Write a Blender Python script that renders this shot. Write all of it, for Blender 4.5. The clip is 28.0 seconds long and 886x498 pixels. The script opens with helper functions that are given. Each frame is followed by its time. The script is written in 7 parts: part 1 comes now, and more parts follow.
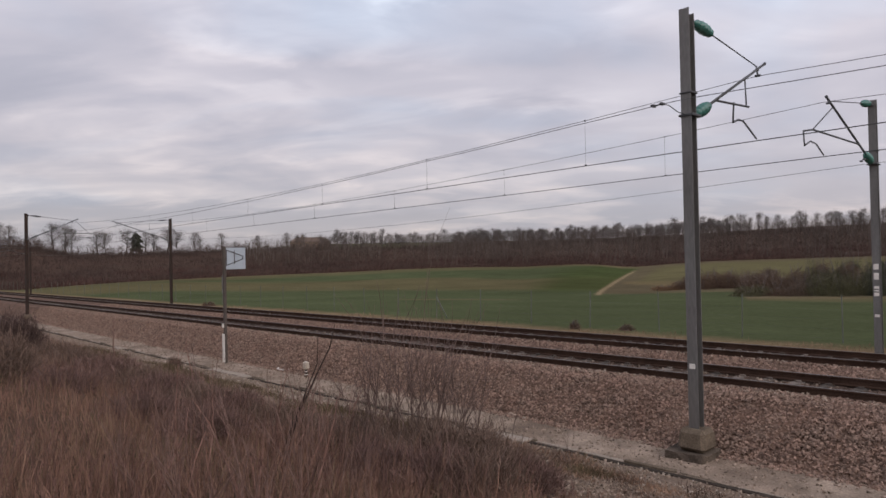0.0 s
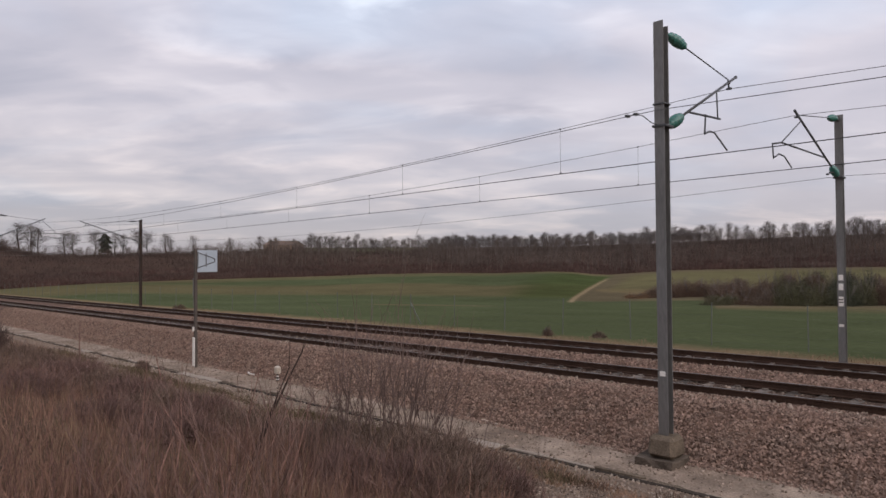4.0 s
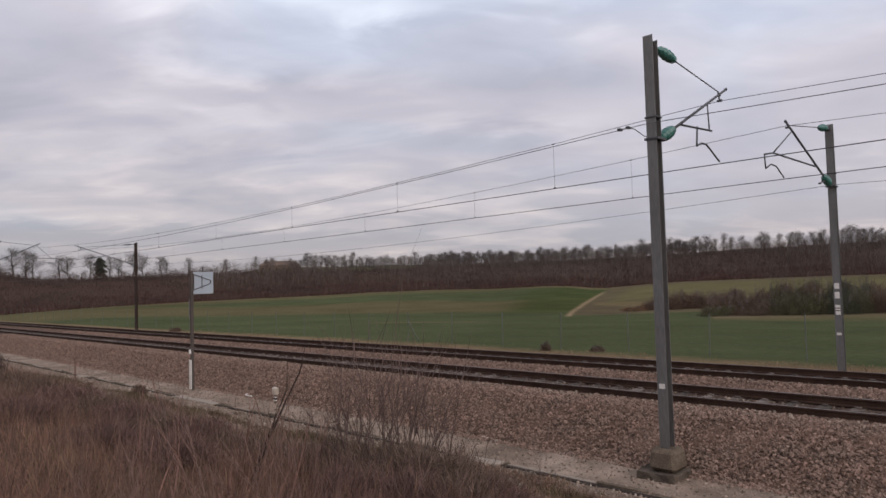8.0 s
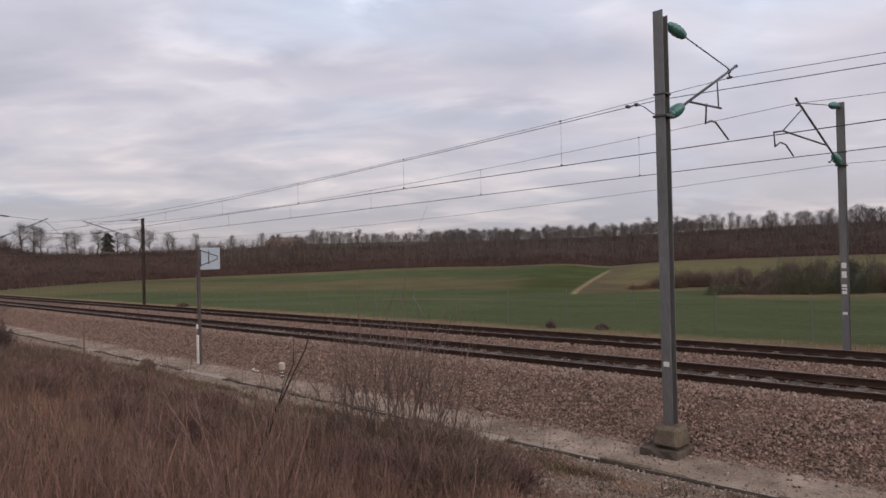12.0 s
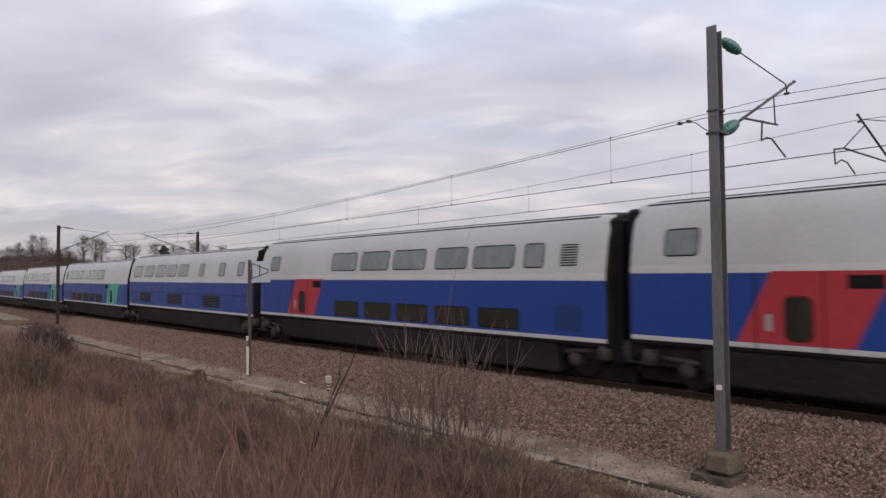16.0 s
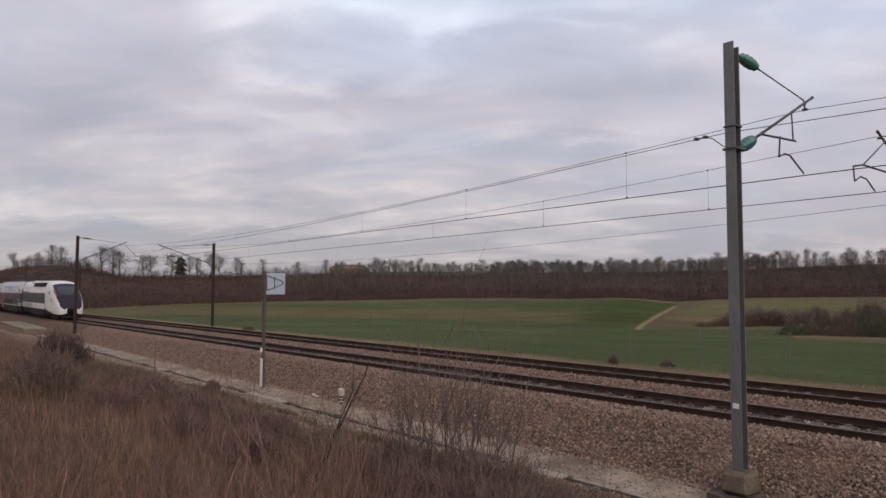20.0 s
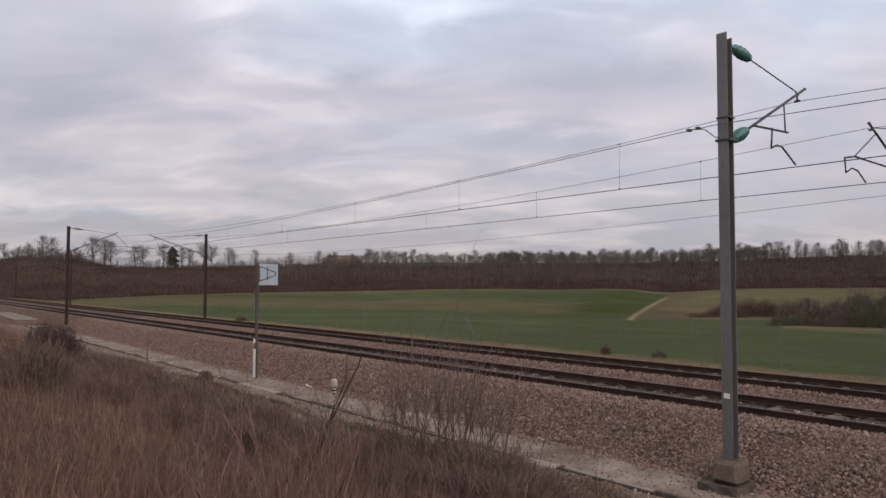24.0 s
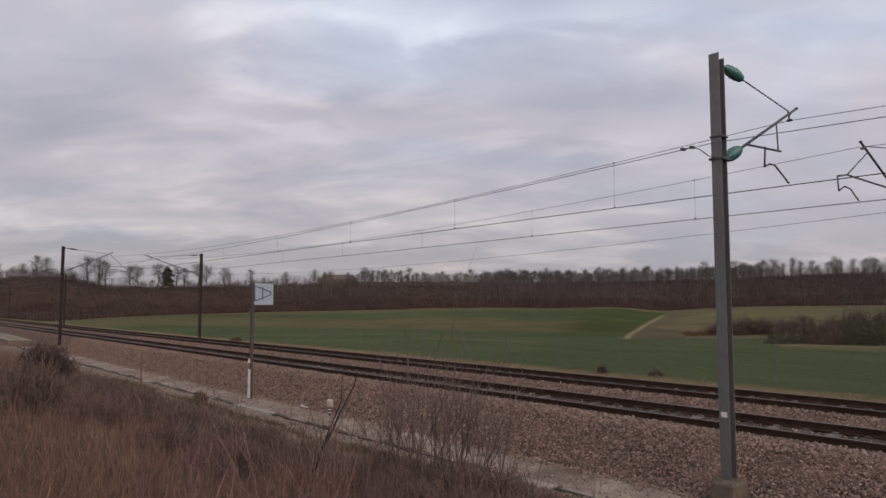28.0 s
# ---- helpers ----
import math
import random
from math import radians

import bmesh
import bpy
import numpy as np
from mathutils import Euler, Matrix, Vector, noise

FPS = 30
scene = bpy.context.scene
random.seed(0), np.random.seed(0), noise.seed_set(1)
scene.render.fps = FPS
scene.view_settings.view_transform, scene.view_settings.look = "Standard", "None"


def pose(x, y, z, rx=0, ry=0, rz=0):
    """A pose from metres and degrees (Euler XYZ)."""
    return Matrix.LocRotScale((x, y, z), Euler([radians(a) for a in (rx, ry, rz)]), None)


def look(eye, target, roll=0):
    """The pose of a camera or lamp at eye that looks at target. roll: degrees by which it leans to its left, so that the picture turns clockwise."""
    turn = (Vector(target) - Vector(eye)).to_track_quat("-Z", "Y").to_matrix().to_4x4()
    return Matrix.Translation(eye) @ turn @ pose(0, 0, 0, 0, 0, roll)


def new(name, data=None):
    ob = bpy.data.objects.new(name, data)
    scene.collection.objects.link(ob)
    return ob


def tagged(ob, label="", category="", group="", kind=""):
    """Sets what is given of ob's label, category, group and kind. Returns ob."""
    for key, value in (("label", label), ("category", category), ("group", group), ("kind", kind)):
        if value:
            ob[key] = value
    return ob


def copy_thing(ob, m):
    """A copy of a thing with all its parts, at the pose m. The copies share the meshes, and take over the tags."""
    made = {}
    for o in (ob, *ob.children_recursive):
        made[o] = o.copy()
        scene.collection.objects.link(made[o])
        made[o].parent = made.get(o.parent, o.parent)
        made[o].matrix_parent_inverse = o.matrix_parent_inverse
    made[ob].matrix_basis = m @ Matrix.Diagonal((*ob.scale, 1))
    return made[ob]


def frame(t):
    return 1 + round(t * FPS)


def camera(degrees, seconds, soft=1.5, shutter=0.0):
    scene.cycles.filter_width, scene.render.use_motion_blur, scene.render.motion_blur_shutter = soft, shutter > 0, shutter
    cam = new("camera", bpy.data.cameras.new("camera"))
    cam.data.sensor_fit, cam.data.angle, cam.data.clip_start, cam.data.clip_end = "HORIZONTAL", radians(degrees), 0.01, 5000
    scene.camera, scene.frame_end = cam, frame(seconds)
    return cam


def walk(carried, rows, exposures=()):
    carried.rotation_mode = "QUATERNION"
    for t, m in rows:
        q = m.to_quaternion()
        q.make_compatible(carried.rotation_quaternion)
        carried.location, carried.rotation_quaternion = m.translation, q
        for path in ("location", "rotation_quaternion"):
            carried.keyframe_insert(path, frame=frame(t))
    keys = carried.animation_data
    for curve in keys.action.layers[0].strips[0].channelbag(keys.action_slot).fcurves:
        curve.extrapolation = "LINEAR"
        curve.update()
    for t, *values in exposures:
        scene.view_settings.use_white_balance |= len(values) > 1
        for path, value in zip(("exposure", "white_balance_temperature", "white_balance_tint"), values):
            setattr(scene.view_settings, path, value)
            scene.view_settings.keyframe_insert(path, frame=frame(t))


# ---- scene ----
cam = camera(66.86, 28.0, soft=1.55, shutter=0.05)
EYE = Vector((0.0, 0.0, 2.64))
VIEW = [  # seconds, yaw, pitch, roll in degrees
    (0, 46.72, 0.7, -1.19), (0.5, 43.89, 0.72, 0.1), (1, 45.65, 2.37, 0.22), (1.5, 46.1, 2.86, 0.56),
    (2, 45.89, 2.28, -0.01), (2.5, 45.77, 2.27, -0.47), (3, 45.06, 2.01, -0.15), (3.5, 44.55, 1.54, -0.27),
    (5.5, 44.9, 0.78, -0.8), (6, 44.9, 1.64, -1.39), (6.5, 44.8, 2.37, -1.33), (7, 44.5, 2.57, -1.43),
    (7.5, 44.26, 2.6, -1.54), (8, 44.19, 2.57, -1.64), (8.5, 44.18, 2.4, -1.73), (9, 44.11, 2.15, -1.8),
    (9.5, 44, 1.85, -1.36), (10, 43.93, 1.64, -1.6), (10.5, 44.11, 1.53, -1.36), (11, 44.65, 1.44, -0.96),
    (11.5, 45.09, 0.98, -1.32), (12, 44.74, 0.63, -1.3), (12.5, 44.24, 0.7, -1.47), (14.5, 42.21, 2.14, -1.79),
    (15, 45.36, 2.09, -2.16), (15.5, 47.59, 2.05, -1.81), (16, 48.71, 2.08, -0.48), (16.5, 48.92, 2.45, -0.83),
    (17, 49.01, 2.91, -0.75), (17.5, 49.24, 3.35, -1.23), (18, 49.13, 3.38, -0.92), (18.5, 48.94, 3.13, 1),
    (19, 48.74, 3.32, -0.34), (19.5, 49.14, 3.39, 0.44), (20, 49.93, 3.26, 0.13), (20.5, 50.48, 3.05, -0.16),
    (22.5, 50.06, 2.18, 0.48), (23, 49.84, 2.19, 0.54), (23.5, 49.58, 2.3, 0.58), (24, 49.34, 2.48, 0.14),
    (24.5, 49.2, 2.83, -0.19), (25, 49.18, 3.24, -0.23), (25.5, 49.13, 3.63, -0.16), (26, 49, 3.86, -0.02),
    (26.5, 48.83, 3.99, -0.16), (27, 48.85, 4.01, -0.15), (27.5, 48.9, 4.08, -0.27), (28, 48.98, 4.1, -0.05),
]


def view(yaw, pitch, roll):
    """Pose of the hand-held camera, which turns but stays in its place."""
    return Matrix.Translation(EYE) @ pose(0, 0, 0, 90 + pitch, 0, yaw) @ pose(0, 0, 0, 0, 0, roll)


walk(cam, [(t, view(a, b, c)) for t, a, b, c in VIEW], [(t, e, 6500, 10) for t, e in ((0.0, -0.02), (1.0, 0.09), (2.0, -0.05), (3.0, 0.0), (6.0, 0.1), (7.5, -0.04), (8.0, -0.06), (9.5, 0.0), (11.0, 0.04), (12.5, 0.04), (14.5, 0.0), (15.0, 0.12), (16.0, 0.13), (17.0, 0.0), (18.0, 0.01), (19.0, 0.05), (20.0, -0.09), (23.0, 0.0), (24.0, -0.03), (25.0, -0.04), (26.0, -0.15), (27.0, -0.16), (28.0, -0.22))])

# ---- sky and sun: a closed, streaky layer of cloud in late winter ----
SUN_AZ, SUN_EL = 100.0, 34.0          # degrees from +y towards +x, and above the horizon
world = bpy.data.worlds.new("sky")
scene.world = world
world.use_nodes = True


def sky_nodes():
    nt = world.node_tree
    N, L = nt.nodes, nt.links
    N.clear()

    def add(kind, **kw):
        n = N.new(kind)
        for k, v in kw.items():
            if k == "op":
                n.operation = v
            elif k == "blend":
                n.blend_type = v
            else:
                n.inputs[k].default_value = v
        return n

    def math_(op, a, b=None, clamp=False):
        n = add("ShaderNodeMath", op=op)
        n.use_clamp = clamp
        for i, v in enumerate((a, b)):
            if v is None:
                continue
            if isinstance(v, (int, float)):
                n.inputs[i].default_value = v
            else:
                L.new(v, n.inputs[i])
        return n.outputs[0]

    tc = N.new("ShaderNodeTexCoord")
    sep = N.new("ShaderNodeSeparateXYZ")
    L.new(tc.outputs["Generated"], sep.inputs[0])
    x, y, z = sep.outputs
    up = math_("MAXIMUM", z, 0.0)
    den = math_("ADD", up, 0.17)
    # cloud deck seen in perspective: direction divided by its height
    comb = N.new("ShaderNodeCombineXYZ")
    L.new(math_("DIVIDE", x, den), comb.inputs[0])
    L.new(math_("DIVIDE", y, den), comb.inputs[1])
    rot = N.new("ShaderNodeMapping")
    turn = N.new("ShaderNodeMapping")
    turn.inputs["Rotation"].default_value = (0, 0, radians(-43))
    L.new(comb.outputs[0], turn.inputs[0])
    rot.inputs["Scale"].default_value = (0.72, 1.05, 1)      # long streaks across the wind
    rot.inputs["Location"].default_value = (CLOUD_X, CLOUD_Y, 0)
    L.new(turn.outputs[0], rot.inputs[0])

    def cloud(scale, detail, rough, dist, off):
        m = N.new("ShaderNodeMapping")
        m.inputs["Location"].default_value = (off, off * 0.7, off * 0.3)
        L.new(rot.outputs[0], m.inputs[0])
        n = N.new("ShaderNodeTexNoise")
        n.inputs["Scale"].default_value, n.inputs["Detail"].default_value = scale, detail
        n.inputs["Roughness"].default_value, n.inputs["Distortion"].default_value = rough, dist
        L.new(m.outputs[0], n.inputs["Vector"])
        return n.outputs["Fac"]

    big = cloud(0.6, 3, 0.5, 0.8, 3.1)
    mid = cloud(1.6, 4, 0.5, 0.7, 7.7)
    fine = cloud(4.2, 4, 0.5, 0.5, 1.3)
    noisy = math_("ADD", math_("ADD", math_("MULTIPLY", big, 0.34), math_("MULTIPLY", mid, 0.46)), math_("MULTIPLY", fine, 0.20))
    # the deck's larger swells and thin places, by bearing and height, ragged at their edges
    bearing = math_("MULTIPLY", math_("ARCTAN2", x, y), 57.2958)
    above = math_("MULTIPLY", math_("ARCSINE", z), 57.2958)
    bearing = math_("ADD", bearing, math_("MULTIPLY", math_("SUBTRACT", mid, 0.5), 22.0))
    above = math_("ADD", above, math_("MULTIPLY", math_("SUBTRACT", fine, 0.5), math_("ADD", 0.8, math_("MULTIPLY", up, 14.0))))
    swell = None
    for az, el_, wide, tall, stops in SWELLS:
        da = math_("DIVIDE", math_("SUBTRACT", bearing, az), wide)
        de = math_("DIVIDE", math_("SUBTRACT", above, el_), tall)
        g = math_("EXPONENT", math_("MULTIPLY", math_("ADD", math_("MULTIPLY", da, da), math_("MULTIPLY", de, de)), -0.8))
        g = math_("MULTIPLY", g, stops * 0.27)
        swell = g if swell is None else math_("ADD", swell, g)
    mix = math_("ADD", math_("ADD", 0.535, math_("MULTIPLY", math_("SUBTRACT", noisy, 0.5), 0.5)), swell)
    ramp = N.new("ShaderNodeValToRGB")
    el = ramp.color_ramp.elements
    el[0].position, el[0].color = 0.36, (0.38, 0.375, 0.445, 1)
    el[1].position, el[1].color = 0.66, (0.92, 0.87, 0.90, 1)
    for pos, col in ((0.45, (0.47, 0.455, 0.52, 1)), (0.53, (0.58, 0.55, 0.61, 1)), (0.59, (0.72, 0.68, 0.73, 1))):
        e = el.new(pos)
        e.color = col
    L.new(mix, ramp.inputs[0])
    # thinner places let bluish light through
    blue = N.new("ShaderNodeMix")
    blue.data_type, blue.blend_type = "RGBA", "MULTIPLY"
    blue.inputs["B"].default_value = (0.86, 0.97, 1.05, 1)
    veil = N.new("ShaderNodeMapRange")
    veil.inputs["From Min"].default_value, veil.inputs["From Max"].default_value = 0.47, 0.62
    L.new(cloud(0.9, 4, 0.5, 0.4, 5.2), veil.inputs[0])
    L.new(veil.outputs[0], blue.inputs["Factor"])
    L.new(ramp.outputs[0], blue.inputs["A"])
    # low in the sky the deck thins to a paler, slightly pink band
    low = N.new("ShaderNodeMapRange")
    low.inputs["From Min"].default_value, low.inputs["From Max"].default_value = 0.02, 0.34
    low.inputs["To Min"].default_value, low.inputs["To Max"].default_value = 0.85, 0.0
    L.new(z, low.inputs[0])
    pale = N.new("ShaderNodeMix")
    pale.data_type = "RGBA"
    bank = N.new("ShaderNodeValToRGB")          # a low bank of lilac cloud with warm gaps
    be = bank.color_ramp.elements
    be[0].position, be[0].color = 0.45, (0.34, 0.31, 0.345, 1)
    be[1].position, be[1].color = 0.59, (0.68, 0.565, 0.53, 1)
    e = be.new(0.53)
    e.color = (0.485, 0.415, 0.42, 1)
    L.new(math_("ADD", math_("MULTIPLY", cloud(0.32, 2, 0.5, 0.5, BANK_OFF), 0.5), math_("ADD", math_("MULTIPLY", mid, 0.3), math_("ADD", math_("MULTIPLY", fine, 0.2), math_("MULTIPLY", swell, 0.8)))), bank.inputs[0])
    L.new(bank.outputs[0], pale.inputs["B"])
    L.new(low.outputs[0], pale.inputs["Factor"])
    L.new(blue.outputs["Result"], pale.inputs["A"])
    # brighter towards the hidden sun
    sd = Vector((math.sin(radians(SUN_AZ)) * math.cos(radians(SUN_EL)), math.cos(radians(SUN_AZ)) * math.cos(radians(SUN_EL)), math.sin(radians(SUN_EL))))
    dot = N.new("ShaderNodeVectorMath")
    dot.operation = "DOT_PRODUCT"
    dot.inputs[1].default_value = sd
    L.new(tc.outputs["Generated"], dot.inputs[0])
    glow = math_("ADD", 1.05, math_("MULTIPLY", math_("ADD", dot.outputs["Value"], 0.0), 0.24))
    deck = N.new("ShaderNodeVectorMath")
    deck.operation = "SCALE"
    L.new(pale.outputs["Result"], deck.inputs[0])
    L.new(glow, deck.inputs["Scale"])
    # clear sky above, of which the cloud lets a little through
    sky = N.new("ShaderNodeTexSky")
    sky.sky_type, sky.sun_disc = "NISHITA", False
    sky.sun_elevation, sky.sun_rotation = radians(SUN_EL), radians(SUN_AZ)
    b1, b2, add_ = N.new("ShaderNodeBackground"), N.new("ShaderNodeBackground"), N.new("ShaderNodeAddShader")
    L.new(sky.outputs[0], b1.inputs[0])
    b1.inputs[1].default_value = 0.012
    L.new(deck.outputs[0], b2.inputs[0])
    b2.inputs[1].default_value = SKY
    out = N.new("ShaderNodeOutputWorld")
    L.new(b1.outputs[0], add_.inputs[0])
    L.new(b2.outputs[0], add_.inputs[1])
    L.new(add_.outputs[0], out.inputs[0])


SWELLS = ((-66.0, 21.8, 5.1, 1.3, 0.22), (-55.6, 23.2, 7.4, 1.7, 0.30), (-50.9, 21.9, 4.0, 1.3, 0.28), (-40.3, 22.7, 7.5, 1.7, 0.24), (-32.8, 22.1, 4.5, 1.7, 0.12), (-59.8, 13.9, 4.3, 0.6, 0.15), (-34.6, 12.6, 4.0, 1.0, 0.20), (-58.0, 19.2, 7.8, 2.0, 0.12),
          (-81.8, 12.4, 3.2, 1.6, -0.25), (-70.3, 16.9, 3.0, 1.3, -0.15), (-57.9, 15.6, 5.3, 0.9, -0.22), (-48.2, 15.1, 9.7, 1.4, -0.18), (-40.5, 11.7, 4.2, 0.9, -0.28), (-32.9, 16.5, 4.9, 1.3, -0.20), (-76.3, 14.1, 4.8, 0.8, -0.10), (-38.0, 17.3, 3.7, 1.4, -0.15),
          (-81.2, 4.1, 2.5, 0.4, -0.25), (-73.7, 4.2, 4.5, 0.6, -0.20), (-55.4, 3.4, 6.3, 0.5, -0.20), (-70.0, 5.4, 7.0, 0.6, 0.22), (-55.5, 4.6, 4.3, 0.5, 0.20), (-44.4, 3.6, 3.8, 0.5, 0.28), (-25.4, 4.7, 4.7, 0.7, 0.12), (-76.0, 16.5, 9.0, 4.5, -0.12), (-74.0, 10.0, 9.0, 2.5, -0.10))
CLOUD_X, CLOUD_Y, SKY, BANK_OFF = 0.0, 0.0, 1.19, 2.3
sky_nodes()
sun = new("sun", bpy.data.lights.new("sun", "SUN"))
sun.data.energy, sun.data.angle, sun.data.color = 0.9, radians(60), (1.0, 0.90, 0.80)
sun.matrix_world = look((0, 0, 0), (-math.sin(radians(SUN_AZ)), -math.cos(radians(SUN_AZ)), -math.tan(radians(SUN_EL))))


# ---- materials ----
def material(name, base, rough=0.8, metal=0.0, vary=0.25, scale=3.0, fine=40.0, bump=0.0, bump_scale=60.0, second=None, second_amount=0.5, streak=None, spec=0.5, per_object=0.0, per_island=0.0, coat=0.0):
    """A surface with colour variation at two sizes, optional stains in a second colour, and fine relief. Textures run in metres."""
    m = bpy.data.materials.new(name)
    m.use_nodes = True
    nt = m.node_tree
    N, L = nt.nodes, nt.links
    bsdf = N["Principled BSDF"]
    bsdf.inputs["Roughness"].default_value, bsdf.inputs["Metallic"].default_value = rough, metal
    bsdf.inputs["Specular IOR Level"].default_value, bsdf.inputs["Coat Weight"].default_value = spec, coat
    tc = N.new("ShaderNodeTexCoord")
    mp = N.new("ShaderNodeMapping")
    mp.inputs["Scale"].default_value = streak or (1, 1, 1)
    L.new(tc.outputs["Object"], mp.inputs[0])

    def noise_(sc, detail=4.0):
        n = N.new("ShaderNodeTexNoise")
        n.inputs["Scale"].default_value, n.inputs["Detail"].default_value = sc, detail
        L.new(mp.outputs[0], n.inputs["Vector"])
        return n.outputs["Fac"]

    def mixc(a, b, fac, blend="MIX"):
        x = N.new("ShaderNodeMix")
        x.data_type, x.blend_type = "RGBA", blend
        for sock, v in (("A", a), ("B", b), ("Factor", fac)):
            if isinstance(v, (tuple, float, int)):
                x.inputs[sock].default_value = (*v, 1) if isinstance(v, tuple) else v
            else:
                L.new(v, x.inputs[sock])
        return x.outputs["Result"]

    def ramp_(src, lo, hi, a=0.0, b=1.0):
        r = N.new("ShaderNodeMapRange")
        for k, v in zip(("From Min", "From Max", "To Min", "To Max"), (lo, hi, a, b)):
            r.inputs[k].default_value = v
        L.new(src, r.inputs[0])
        return r.outputs[0]

    col = base
    if second is not None:
        col = mixc(base, second, ramp_(noise_(scale * 0.37, 5.0), 0.5 - 0.18, 0.5 + 0.18, 0.0, second_amount))
    grain = N.new("ShaderNodeMath")
    grain.operation = "MULTIPLY"
    L.new(ramp_(noise_(scale), 0.3, 0.7, 1 - vary, 1 + vary), grain.inputs[0])
    L.new(ramp_(noise_(fine, 3.0), 0.3, 0.7, 1 - vary, 1 + vary), grain.inputs[1])
    val = grain.outputs[0]
    for on, kind, sock in ((per_object, "ShaderNodeObjectInfo", "Random"), (per_island, "ShaderNodeNewGeometry", "Random Per Island")):
        if on:
            info = N.new(kind)
            g = N.new("ShaderNodeMath")
            g.operation = "MULTIPLY"
            L.new(val, g.inputs[0])
            L.new(ramp_(info.outputs[sock], 0, 1, 1 - on, 1 + on), g.inputs[1])
            val = g.outputs[0]
    sc = N.new("ShaderNodeVectorMath")
    sc.operation = "SCALE"
    if isinstance(col, tuple):
        sc.inputs[0].default_value = col
    else:
        L.new(col, sc.inputs[0])
    L.new(val, sc.inputs["Scale"])
    L.new(sc.outputs[0], bsdf.inputs["Base Color"])
    if rough < 0.95:
        L.new(ramp_(noise_(scale * 2.3), 0.3, 0.7, max(rough - 0.08, 0.02), min(rough + 0.08, 1)), bsdf.inputs["Roughness"])
    if bump:
        b = N.new("ShaderNodeBump")
        b.inputs["Strength"].default_value, b.inputs["Distance"].default_value = 1.0, bump
        L.new(noise_(bump_scale, 4.0), b.inputs["Height"])
        L.new(b.outputs[0], bsdf.inputs["Normal"])
    return m


STEEL = material("galvanised_steel", (0.172, 0.170, 0.162), 0.55, 0.4, 0.12, 1.5, 25, second=(0.120, 0.100, 0.088), second_amount=0.6, streak=(1, 1, 0.25))
STEEL_OLD = material("weathered_dark_steel", (0.048, 0.038, 0.034), 0.75, 0.1, 0.2, 2, 30, second=(0.075, 0.045, 0.033), second_amount=0.6, spec=0.1)
IRON = material("cantilever_tube", (0.075, 0.075, 0.078), 0.6, 0.4, 0.2, 5, 50)
COPPER = material("contact_wire", (0.05, 0.048, 0.046), 0.55, 0.5, 0.15, 3, 60)
CABLE = material("stranded_cable", (0.10, 0.10, 0.105), 0.6, 0.3, 0.15, 3, 60)
INSULATOR = material("green_glass_insulator", (0.042, 0.150, 0.122), 0.15, 0.0, 0.2, 10, 60, spec=0.6)
CONCRETE = material("weathered_concrete", (0.145, 0.112, 0.082), 0.9, 0, 0.3, 4, 50, 0.004, 60, second=(0.105, 0.083, 0.062), second_amount=0.8, spec=0.06)
CONCRETE_DIRTY = material("dirty_concrete", (0.128, 0.102, 0.080), 0.95, 0, 0.35, 5, 50, 0.006, 50, second=(0.058, 0.045, 0.036), second_amount=0.8, spec=0.06)
CONCRETE_PALE = material("pale_concrete", (0.36, 0.305, 0.25), 0.9, 0, 0.2, 2, 40, 0.005, 45, second=(0.19, 0.15, 0.12), second_amount=0.9, spec=0.06)
SLEEPER = material("sleeper_concrete", (0.145, 0.122, 0.106), 0.9, 0, 0.25, 5, 50, 0.003, 70, second=(0.10, 0.083, 0.07), second_amount=0.9, per_object=0.5, spec=0.06)
RAIL_SIDE = material("rusty_rail_side", (0.048, 0.028, 0.020), 0.85, 0.1, 0.25, 3, 40, second=(0.055, 0.034, 0.025), second_amount=0.6, spec=0.06)
RAIL_TOP = material("polished_rail_head", (0.15, 0.135, 0.125), 0.55, 0.4, 0.1, 4, 50, streak=(0.1, 1, 1), spec=0.2)
BALLAST = material("ballast_bed", (0.138, 0.086, 0.063), 0.95, 0, 0.35, 2.0, 22, 0.03, 24, second=(0.119, 0.079, 0.060), second_amount=0.6, spec=0.06)
STONE = material("ballast_stone", (0.226, 0.148, 0.115), 0.9, 0, 0.15, 6, 50, per_island=0.5, second=(0.216, 0.158, 0.125), second_amount=0.7, spec=0.06)
BALLAST_DIRTY = material("oily_ballast", (0.075, 0.052, 0.041), 0.95, 0, 0.35, 2.0, 22, 0.03, 24, second=(0.11, 0.078, 0.062), second_amount=0.6, spec=0.06)
STONE_DIRTY = material("oily_ballast_stone", (0.105, 0.072, 0.056), 0.9, 0, 0.15, 6, 50, per_island=0.5, second=(0.15, 0.11, 0.088), second_amount=0.6, spec=0.06)
PATH = material("pale_gravel", (0.285, 0.222, 0.172), 0.95, 0, 0.3, 1.8, 30, 0.02, 36, second=(0.165, 0.12, 0.09), second_amount=0.8, spec=0.06)
# for small dark parts, and for the shade painted along the drain's kerb
DARK = material("dark_parts_and_shade", (0.050, 0.041, 0.034), 0.95, 0, 0.2, 3, 30, spec=0.0)
WHITE = material("white_paint", (0.72, 0.68, 0.62), 0.6, 0, 0.08, 3, 40, second=(0.55, 0.52, 0.48), second_amount=0.4)


